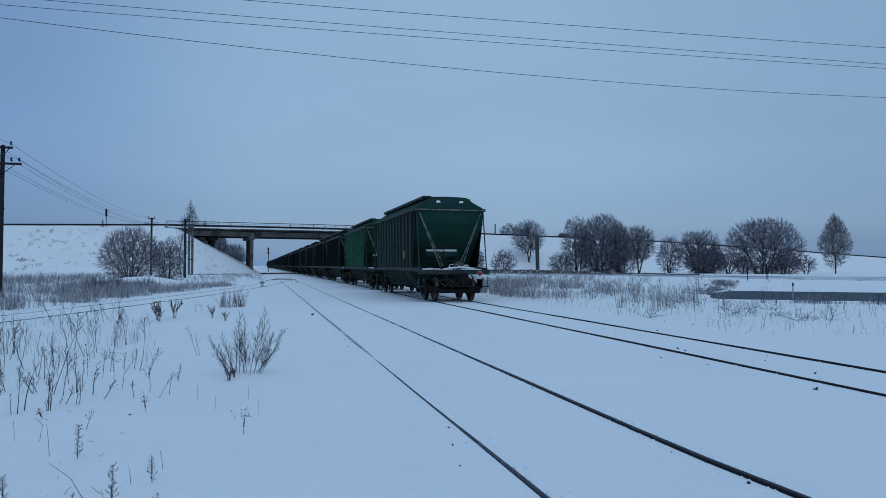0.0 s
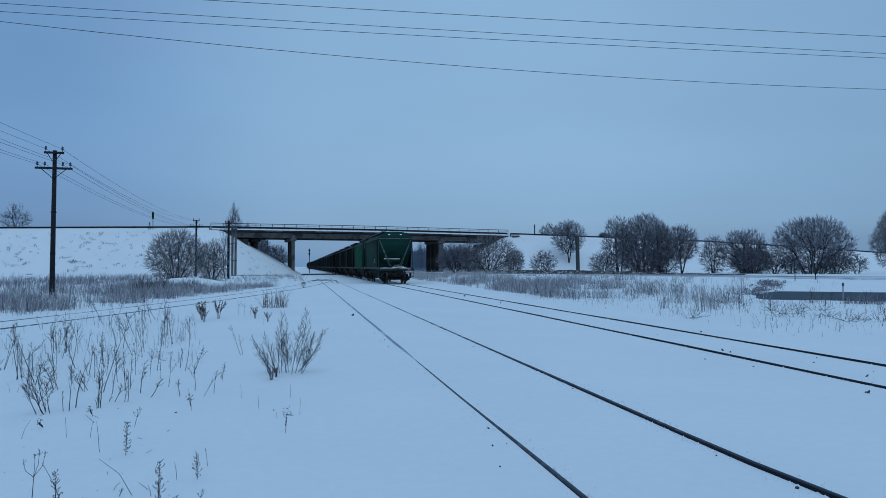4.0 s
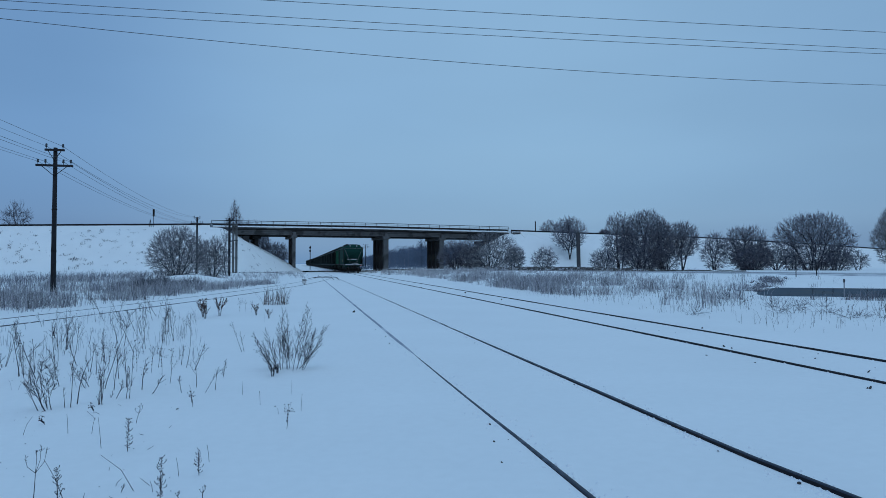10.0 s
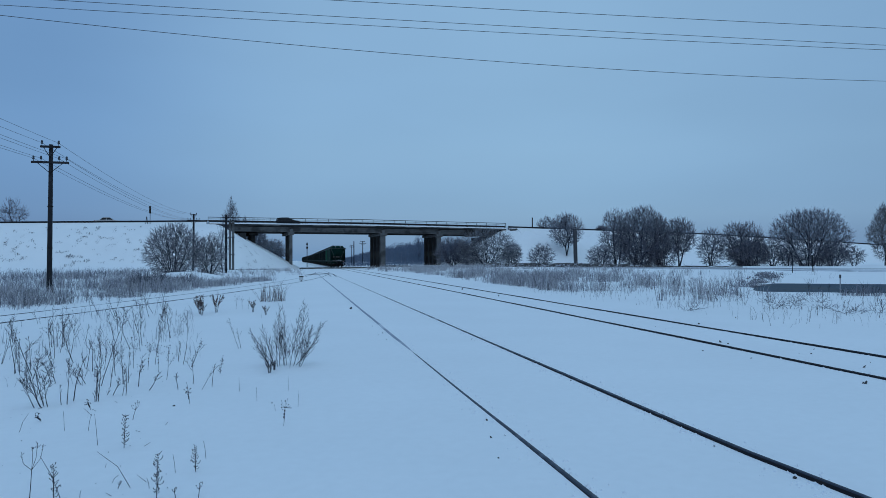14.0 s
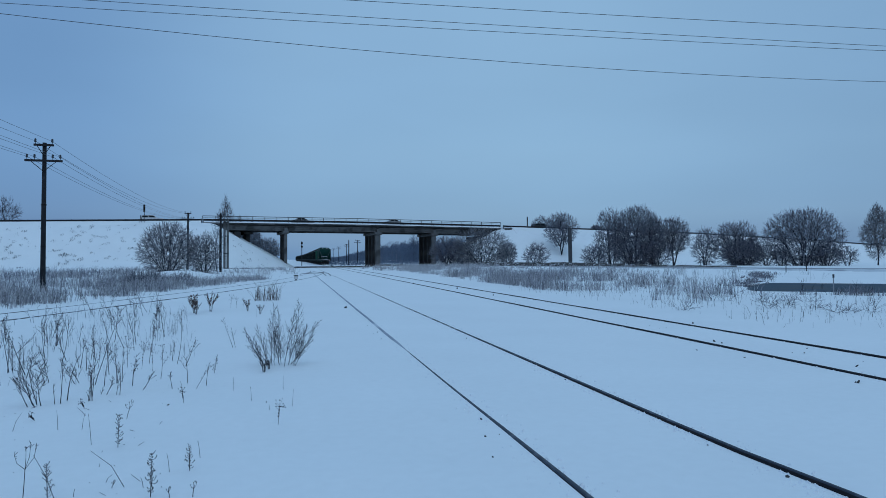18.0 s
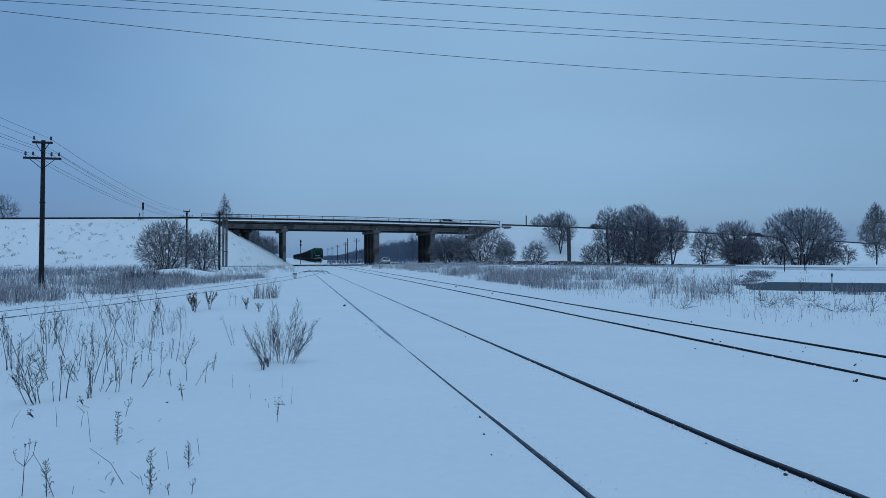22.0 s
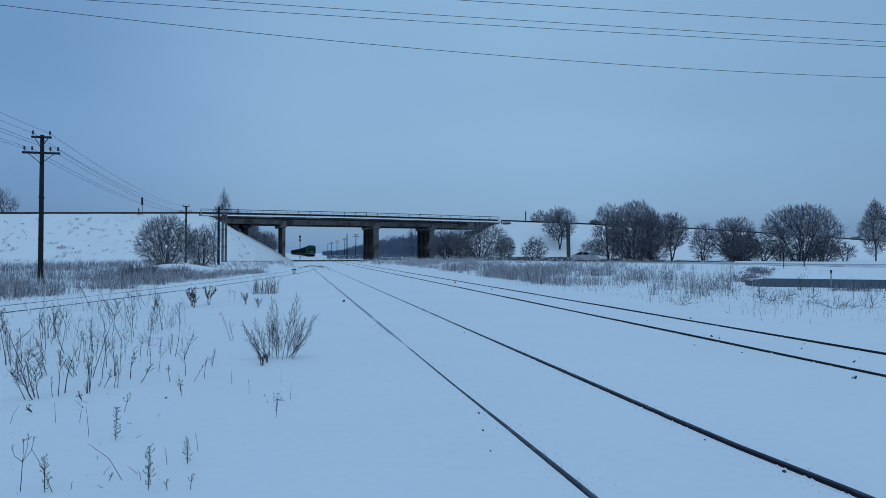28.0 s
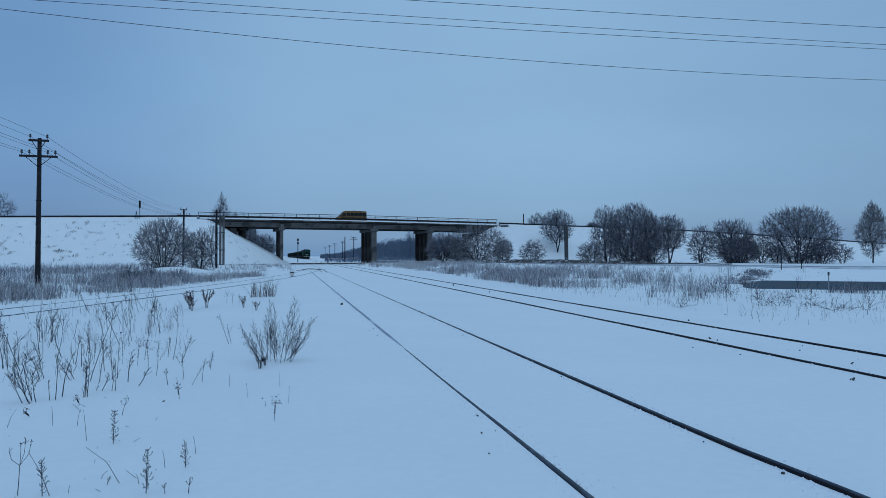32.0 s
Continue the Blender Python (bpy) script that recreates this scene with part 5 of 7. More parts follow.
# ---- dirty bank ploughed up beside the side road ----
def build_bank():
    """A low ridge of bare earth along the near edge of the side road."""
    pth = []
    for k in range(61):
        f = k / 60
        x, y = 27.5 + 27.0 * f, 108.0 - 27.0 * f
        pth.append((x, y, ground_z(x, y) - 0.02 - 0.40 * sstep(0.35, 0.9, f)))
    g = Geo().sweep([(-1.0, -0.1), (-0.55, 0.34), (-0.05, 0.56), (0.45, 0.40), (1.0, -0.1)], pth)
    g.v = [(a, b, c + 0.13 * noise.noise((a * 1.3, b * 1.3, 4.0))) for a, b, c in g.v]
    tagged(part("earth_bank", g, EARTH), "low dark earth bank beside the side road", "bank", kind="structure")


build_bank()
for px_, py_ in ((-30.4, 28.1), (46.0, 27.2)):
    build_pole(px_, py_, 11.9, 0.0, "tall wooden power line pole", arms=((0.35, 2.6, 2), (1.1, 2.0, 2)), r=0.17, turn=90)
build_power_line()


# ---- the goods train ----
WAGON = 15.6
WHEEL_R = 0.475


def wheelset(parent, y):
    """Two wheels on an axle, its own origin at the axle's middle."""
    e = part("wheelset", Geo().tube([(-0.98, 0, 0), (0.98, 0, 0)], 0.085, 10), IRON, parent, "axle with two steel wheels")
    e.location = (0, y, WHEEL_R)
    for s in (-1, 1):
        prof = [(0.10, -0.10), (0.16, -0.09), (0.17, -0.02), (0.38, 0.01), (0.40, -0.06), (0.505, -0.065), (0.505, -0.035), (0.477, -0.02), (WHEEL_R, 0.065), (0.40, 0.07), (0.38, 0.045), (0.17, 0.03), (0.16, 0.08), (0.10, 0.09)]
        part("wheel", Geo().lathe(prof, 22, Matrix.Translation((s * 0.80, 0, 0)) @ Matrix.Rotation(radians(90 * s), 4, "Y")), TREAD, e, "steel wheel with a worn tread")
    return e


def bogie(parent, y, detail):
    wheels = [wheelset(parent, y + s * 0.925) for s in (-1, 1)]
    for s in (-1, 1):
        g = Geo()
        x = s * 1.04
        # cast side frame: top chord, bottom chord, pedestal boxes
        outline = [(-1.22, 0.42), (-1.22, 0.62), (-0.98, 0.68), (-0.45, 0.88), (0.45, 0.88), (0.98, 0.68), (1.22, 0.62), (1.22, 0.42), (0.62, 0.40), (0.40, 0.20), (-0.40, 0.20), (-0.62, 0.40)]
        vs = [(x - 0.07, y + a, b) for a, b in outline] + [(x + 0.07, y + a, b) for a, b in outline]
        k = len(outline)
        fs = [tuple(range(k - 1, -1, -1)), tuple(range(k, 2 * k))] + [(i, (i + 1) % k, (i + 1) % k + k, i + k) for i in range(k)]
        sf = part("side_frame", g.add(vs, fs), IRON, parent, "sooty cast side frame")
        if detail:
            for q in (-0.925, 0.925):
                part("axle_box", Geo().lathe([(0.15, -0.12), (0.15, 0.08), (0.11, 0.12)], 12, Matrix.Translation((x + s * 0.06, y + q, WHEEL_R)) @ Matrix.Rotation(radians(90 * s), 4, "Y")), IRON, sf)
            for q in (-0.2, 0, 0.2):
                part("spring", Geo().tube([(x + s * 0.05, y + q, 0.28), (x + s * 0.05, y + q, 0.62)], 0.075, 8), IRON, sf)
    if detail:
        part("bolster", Geo().box((0, y, 0.68), (2.3, 0.5, 0.3), 0.05), IRON, parent)
        for q in (-1.42, 1.42):
            part("brake_beam", Geo().box((0, y + q * 0.98, 0.42), (1.75, 0.10, 0.14), 0.02), IRON, parent)
            for s in (-1, 1):
                part("brake_block", Geo().box((s * 0.80, y + q * 1.0, WHEEL_R), (0.10, 0.09, 0.36), 0.02), IRON, parent)
    return wheels


def hull(g, rings):
    """Closes neighbouring rings of equal length into a body."""
    n = len(rings[0])
    vs = [p for r in rings for p in r]
    fs = []
    for i in range(len(rings) - 1):
        for k in range(n):
            fs.append((i * n + k, i * n + (k + 1) % n, (i + 1) * n + (k + 1) % n, (i + 1) * n + k))
    fs.append(tuple(range(n - 1, -1, -1)))
    fs.append(tuple(range((len(rings) - 1) * n, len(rings) * n)))
    return g.add(vs, fs)


def build_wagon(label, paint, detail, frame_paint):
    """A covered hopper wagon; y runs along it, z = 0 is the rail top."""
    t = thing("hopper_wagon", label, "railway wagon", group="train")
    top_y, low_y, eave, low = 5.75, 5.0, 3.98, 1.45
    hw, hl = 1.54, 1.50
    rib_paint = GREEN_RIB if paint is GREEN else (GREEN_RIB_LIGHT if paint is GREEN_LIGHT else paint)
    # side walls with ribs
    for s in (-1, 1):
        g = Geo()
        x0, x1 = s * hw, s * hl
        vs = [(x0, -top_y, eave), (x0, top_y, eave), (x1, low_y, low), (x1, -low_y, low)]
        vs += [(a - s * 0.03, b, c) for a, b, c in vs]
        fs = [(0, 1, 2, 3), (7, 6, 5, 4), (0, 4, 5, 1), (1, 5, 6, 2), (2, 6, 7, 3), (3, 7, 4, 0)]
        # the tail's darker wall paint holds the shade between its ribs
        side = part("side_wall", g.add(vs, fs), GREEN_GREY if paint is GREEN else paint, t, "dark ribbed side wall")
        ribs = 12
        for k in range(ribs):
            y = (k / (ribs - 1) * 2 - 1) * 4.55
            g = Geo()
            g.add([(s * (hw - 0.02), y - 0.07, eave - 0.05), (s * (hw + 0.055), y - 0.035, eave - 0.12), (s * (hw + 0.055), y + 0.035, eave - 0.12), (s * (hw - 0.02), y + 0.07, eave - 0.05),
                   (s * (hl - 0.02), y - 0.07, low), (s * (hl + 0.065), y - 0.035, low + 0.03), (s * (hl + 0.065), y + 0.035, low + 0.03), (s * (hl - 0.02), y + 0.07, low)],
                  [(0, 1, 5, 4), (1, 2, 6, 5), (2, 3, 7, 6), (0, 3, 2, 1), (4, 5, 6, 7)])
            if detail or k % 2 == 0:
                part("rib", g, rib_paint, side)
        part("eave_beam", Geo().box((s * (hw + 0.01), 0, eave), (0.14, top_y * 2 + 0.1, 0.13), 0.02), frame_paint if detail else paint, side, "eave beam")
        part("sole_bar", Geo().box((s * 1.46, 0, 1.36), (0.12, 12.8, 0.16), 0.02), frame_paint, t, "dusty steel sole bar")
        if detail:
            for k in range(11):
                y = (k / 10 * 2 - 1) * 3.6
                part("hopper_rib", Geo().tube([(s * 1.50, y, 1.42), (s * 0.86, y * 0.93, 0.50)], 0.042, 4), RIB_PALE, side, "pale sloping rib of the hopper")
            # ladder at the ends
            for e in (-1, 1):
                if e > 0 and s < 0:
                    for q in (0, 0.42):
                        part("ladder_rail", Geo().tube([(s * 1.60, e * (5.45 - q), 1.3), (s * 1.62, e * (5.45 - q), 3.9)], 0.018, 5), frame_paint, side)
                    for k in range(8):
                        part("ladder_rung", Geo().tube([(s * 1.61, e * 5.45, 1.5 + k * 0.31), (s * 1.61, e * 5.03, 1.5 + k * 0.31)], 0.013, 4), frame_paint, side)
    # roof: a shallow arc with sloping end caps
    arc = [(1.54, 0.0), (1.46, 0.16), (1.12, 0.58), (0.84, 0.92), (0.55, 0.97), (0.0, 1.0), (-0.55, 0.97), (-0.84, 0.92), (-1.12, 0.58), (-1.46, 0.16), (-1.54, 0.0)]
    rings = []
    for y, h in ((-top_y, 0.04), (-top_y + 0.05, 0.26), (-top_y + 0.40, 0.57), (-top_y + 0.54, 0.60), (top_y - 0.54, 0.60), (top_y - 0.40, 0.57), (top_y - 0.05, 0.26), (top_y, 0.04)):
        rings.append([(x, y, eave + 0.02 + min(h, 0.60 * w_)) for x, w_ in arc])
    part("roof", hull(Geo(), rings), paint, t, "sloping sheet roof with a light dusting of snow")
    n = 4 if detail else 2
    for k in range(n):
        y = (k / (n - 1) * 2 - 1) * 3.8
        part("roof_hatch", Geo().lathe([(0.34, 0), (0.34, 0.10), (0.27, 0.14), (0.05, 0.15)], 14, Matrix.Translation((-0.35, y, eave + 0.46))), paint, t)
    for x, rise in ((-0.92, 0.57), (0.98, 0.50)):
        part("running_board", Geo().box((x, 0, eave + rise), (0.40, 10.4 if x < 0 else 9.8, 0.13), 0.02), STEEL_DARK, t, "dark roof walkway")
    for x in ((-1.08,) if detail else ()):
        part("roof_rail", Geo().tube([(x, -5.0, eave + 0.62), (x, 5.0, eave + 0.62)], 0.018, 5), STEEL_DARK, t)
        if detail:
            for k in range(8):
                y = (k / 7 * 2 - 1) * 4.85
                part("roof_rail_post", Geo().tube([(x, y, eave + 0.40), (x, y, eave + 0.62)], 0.014, 4), STEEL_DARK, t)
    # ends
    for e in (-1, 1):
        g = Geo()
        w = 1.50
        vs = [(-w, e * 5.74, eave), (w, e * 5.74, eave), (w, e * 5.70, 3.36), (-w, e * 5.70, 3.36), (w * 0.92, e * 3.8, 1.45), (-w * 0.92, e * 3.8, 1.45)]
        vs += [(a, b - e * 0.04, c) for a, b, c in vs]
        fs = [(0, 1, 2, 3), (3, 2, 4, 5), (9, 8, 7, 6), (11, 10, 8, 9), (0, 6, 7, 1), (1, 7, 8, 2), (2, 8, 10, 4), (4, 10, 11, 5), (5, 11, 9, 3), (3, 9, 6, 0)]
        end = part("end_wall", g.add(vs, fs), paint, t, "sloping hopper end sheet")
        if not detail and e > 0:
            continue
        part("end_beam", Geo().box((0, e * 5.79, eave - 0.02), (3.20, 0.08, 0.06), 0.012), FROSTED, end, "pale edge beam")
        part("seam", Geo().box((0, e * 5.74, 3.37), (3.0, 0.05, 0.06), 0.01), paint, end)
        for s in (-1, 1):
            for off in (0.0, 0.14):
                part("end_strut", Geo().tube([(s * (1.40 - off * 0.4), e * 5.77, 3.85 - off), (s * (0.36 + off), e * 5.95, 1.50)], 0.024, 6), FROSTED, end, "frosted diagonal end strut")
            part("corner_post", Geo().tube([(s * 1.50, e * 5.76, eave - 0.05), (s * 1.50, e * 6.3, 1.36)], 0.026, 6), frame_paint, end, "thin corner post")
        part("platform", Geo().box((0, e * 5.75, 1.30), (3.1, 1.4, 0.08), 0.015), frame_paint, t, "end platform")
        part("buffer_beam", Geo().box((0, e * 6.46, 1.23), (3.14, 0.14, 0.18), 0.02), frame_paint, t, "dusty buffer beam")
        cp = part("coupler", Geo().box((0, e * 6.95, 1.05), (0.24, 0.95, 0.26), 0.04), IRON, t, "automatic coupler head")
        part("knuckle", Geo().box((0.10, e * 7.56, 1.05), (0.34, 0.42, 0.32), 0.05), IRON, cp)
        if detail:
            snow = Geo()
            rr = random.Random(9)
            for k in range(9):
                snow.lathe([(0.26, 0), (0.2, 0.05), (0.05, 0.075)], 9, Matrix.Translation((-1.2 + k * 0.3, e * (5.85 + rr.uniform(-0.3, 0.5)), 1.335)) @ Matrix.Diagonal((1.3, 1, rr.uniform(0.6, 1.2), 1)))
            part("platform_snow", snow, SNOW_LUMP, t, "snow lying on the end platform", True)
            part("air_tank", Geo().lathe([(0.10, -0.80), (0.17, -0.76), (0.17, 0.76), (0.10, 0.80)], 14, pose(-0.15, e * 4.72, 2.04, 0, 90, 0)), paint, end, "horizontal air tank")
            part("tank_snow", Geo().lathe([(0.03, -0.74), (0.10, -0.70), (0.10, 0.70), (0.03, 0.74)], 8, pose(-0.15, e * 4.74, 2.16, 0, 90, 0)), SNOW_LUMP, end, "snow on the tank")
            for z in (1.72, 2.36):
                part("grab_bar", Geo().tube([(-1.0, e * 4.75, z), (0.75, e * 4.75, z)], 0.025, 5), frame_paint, end)
            part("brake_wheel_post", Geo().tube([(-0.55, e * 6.3, 1.3), (-0.55, e * 6.3, 2.0)], 0.03, 6), frame_paint, end)
            ring = [(-0.55 + 0.2 * math.cos(a * 0.5236), e * 6.33, 2.0 + 0.2 * math.sin(a * 0.5236)) for a in range(13)]
            part("brake_wheel", Geo().tube(ring, 0.016, 5), frame_paint, end)
            for s, x in ((-1, -0.35), (1, 0.42), (1, 0.75)):
                part("brake_hose", Geo().tube([(x, e * 6.55, 1.12), (x + 0.05 * s, e * 6.69, 0.85), (x - 0.12 * s, e * 6.75, 0.62), (x - 0.35 * s, e * 6.73, 0.66), (x - 0.5 * s, e * 6.69, 0.88)], 0.03, 6), RUBBER, t, "hanging rubber brake hose")
            coil = [(0.18 + 0.22 * math.cos(a * 0.7) * (1 - 0.01 * a), e * (6.50 + 0.02 * math.sin(a)), 1.47 + 0.13 * math.sin(a * 0.7) + 0.004 * a) for a in range(28)]
            part("cable_coil", Geo().tube(coil, 0.016, 4), FROSTED, t, "frosted coil of hose")
            heap = random.Random(21)
            for k in range(6):
                cx, cz, rr_ = heap.uniform(-0.1, 0.6), heap.uniform(1.36, 1.52), heap.uniform(0.10, 0.24)
                loop = [(cx + rr_ * math.cos(a * 0.6 + k) * 1.3, e * (6.42 + 0.05 * math.sin(a * 1.3 + k)), cz + rr_ * 0.6 * math.sin(a * 0.6 + k)) for a in range(11)]
                part("hose_loop", Geo().tube(loop, 0.018, 4), FROSTED if k % 2 else SNOW_LUMP, t, "frosted loop of brake hose")
            for k in range(8):
                x0, x1 = heap.uniform(-1.1, 0.9), heap.uniform(-0.9, 1.1)
                rod = [(x0, e * 6.40, heap.uniform(0.85, 1.05)), ((x0 + x1) / 2, e * 6.48, heap.uniform(0.55, 0.95)), (x1, e * 6.42, heap.uniform(0.75, 1.05))]
                part("brake_rod", Geo().tube(rod, 0.022, 5), GREEN_FRAME if k % 3 else FROSTED, t, "dirty brake rod or pipe")
            part("rolled_chain", Geo().tube([(0.9, e * 6.52, 1.38), (0.4, e * 6.55, 1.46), (-0.2, e * 6.54, 1.42), (-0.5, e * 6.52, 1.36)], 0.035, 6), SNOW_LUMP, t, "frosted cable lying on the beam")
            for s in (-1, 1):
                part("step", Geo().box((s * 1.42, e * 6.35, 0.62), (0.30, 0.32, 0.04), 0.01), frame_paint, t)
                for q in (-0.12, 0.12):
                    part("step_hanger", Geo().tube([(s * 1.42 + q, e * 6.35, 0.62), (s * 1.42 + q, e * 6.35, 1.05)], 0.016, 4), frame_paint, t)
                part("mud_flap", Geo().box((s * 1.36, e * 5.75, 0.72), (0.12, 0.5, 0.42), 0.03), IRON, t)
        # lamps on the roof end
        if detail and e < 0:
            for x in (-0.52, 0.52):
                lp = part("roof_step", Geo().box((x, -5.60, eave + 0.36), (0.24, 0.16, 0.20), 0.03), STEEL_DARK, t, "small bracket on the roof end")
                part("bracket_snow", Geo().box((x, -5.67, eave + 0.34), (0.19, 0.06, 0.11), 0.03), SNOW_LUMP, lp, "white frost in the bracket")
            d = part("tail_disc", Geo().lathe([(0.105, 0), (0.105, 0.025), (0.02, 0.03)], 18, pose(1.12, -6.54, 1.18, 90, 0, 0)), TAIL_GLASS, t, "round red tail disc")
            part("disc_centre", Geo().lathe([(0.05, 0), (0.05, 0.035)], 12, pose(1.12, -6.545, 1.18, 90, 0, 0)), RED_LAMP, d)
            part("disc_ring", Geo().tube([(1.12 + 0.105 * math.cos(a * 0.3927), -6.57, 1.18 + 0.105 * math.sin(a * 0.3927)) for a in range(17)], 0.007, 5), WHITE_PAINT, d)
    # three discharge hoppers between the bogies
    for y in (-2.2, 0.0, 2.2) if detail else (-1.7, 1.7):
        k = 1.08 if detail else 1.6
        g = Geo()
        hull(g, [[(-1.38, y - k, 1.45), (1.38, y - k, 1.45), (1.38, y + k, 1.45), (-1.38, y + k, 1.45)], [(-0.75, y - 0.4, 0.42), (0.75, y - 0.4, 0.42), (0.75, y + 0.4, 0.42), (-0.75, y + 0.4, 0.42)]])
        part("hopper", g, paint, t, "sloping discharge hopper")
    part("centre_sill", Geo().box((0, 0, 1.12), (0.5, 12.9, 0.36), 0.02), IRON, t)
    wheels = bogie(t, -5.3, detail) + bogie(t, 5.3, detail)
    if paint is GREEN:
        part("marking", Geo().box((-1.575, -3.32, 2.02), (0.02, 0.15, 0.36)), YELLOW, t, "yellow painted marking")
    return t, wheels


def build_locomotive():
    t = thing("locomotive", "dark green diesel locomotive at the head of the train", "locomotive", group="train")
    part("body", hull(Geo(), [[(-1.5, y, 1.35), (1.5, y, 1.35), (1.5, y, 3.6), (1.0, y, h), (-1.0, y, h), (-1.5, y, 3.6)] for y, h in ((-8, 3.9), (-7.9, 4.3), (5.0, 4.3), (7.6, 4.2), (8.0, 3.6))]), GREEN_GREY, t)
    part("underframe", Geo().box((0, 0, 1.15), (2.9, 16.6, 0.4), 0.05), IRON, t)
    part("fuel_tank", Geo().box((0, 0, 0.75), (2.4, 4.0, 0.7), 0.1), IRON, t)
    for y in (-6, -4, 4, 6):
        wheelset(t, y)
    for s in (-1, 1):
        part("cab_window", Geo().box((s * 1.505, 6.3, 3.1), (0.02, 1.0, 0.7), 0.01), GLASS_DARK, t)
    part("windscreen", Geo().box((0, 8.0, 3.2), (2.2, 0.05, 0.7), 0.01), GLASS_DARK, t)
    return t


TRAIN = []                                              # (thing, its middle at 0 s)
TAIL_Y = 30.3                                           # the last end beam at 0 s


def build_train():
    tail, wheels = build_wagon("dark green covered hopper wagon with a red tail disc", GREEN, True, GREEN_FRAME)
    y = TAIL_Y + 5.75
    TRAIN.append((tail, y))
    second, _ = build_wagon("bright green covered hopper wagon coupled in the train", GREEN_LIGHT, True, GREEN_FRAME)
    TRAIN.append((second, y + WAGON))
    third, _ = build_wagon("sooty dark green covered hopper wagon coupled in the train", GREEN_GREY, True, GREEN_FRAME)
    TRAIN.append((third, y + 2 * WAGON))
    for k in range(3, 9):
        TRAIN.append((copy_thing(third, Matrix.Identity(4)), y + k * WAGON))
    plain, _ = build_wagon("distant dark green covered hopper wagon", GREEN_GREY, False, GREEN_FRAME)
    TRAIN.append((plain, y + 9 * WAGON))
    for k in range(10, 32):
        TRAIN.append((copy_thing(plain, Matrix.Identity(4)), y + k * WAGON))
    TRAIN.append((build_locomotive(), y + 32 * WAGON + 2.0))
    return wheels


TAIL_WHEELS = build_train()


# ---- road vehicles ----
def paint(name, colour, rough=0.35):
    return material(name, colour, rough, 0.1, scale=1.5, vary=0.15, bump=0.03, fine=30, second=tuple(c * 0.6 + 0.03 for c in colour), second_scale=1.2, amount=0.3)


ALLOY = material("dirty_alloy", (0.20, 0.21, 0.22), 0.5, 0.4, scale=8, vary=0.25, bump=0.1, fine=40)


def car_wheel(parent, x, y, r):
    w = part("wheel", Geo().lathe([(r * 0.6, -0.10), (r * 0.92, -0.10), (r, -0.06), (r, 0.06), (r * 0.92, 0.10), (r * 0.6, 0.10)], 16, pose(0, 0, 0, 0, 90, 0)), RUBBER, parent, "black tyre")
    w.location = (x, y, r)
    part("rim", Geo().lathe([(0.04, -0.105), (r * 0.6, -0.105), (r * 0.62, -0.07), (r * 0.62, 0.07), (r * 0.6, 0.105), (0.04, 0.105)], 12, pose(0, 0, 0, 0, 90, 0)), ALLOY, w, "grey alloy rim")
    return w


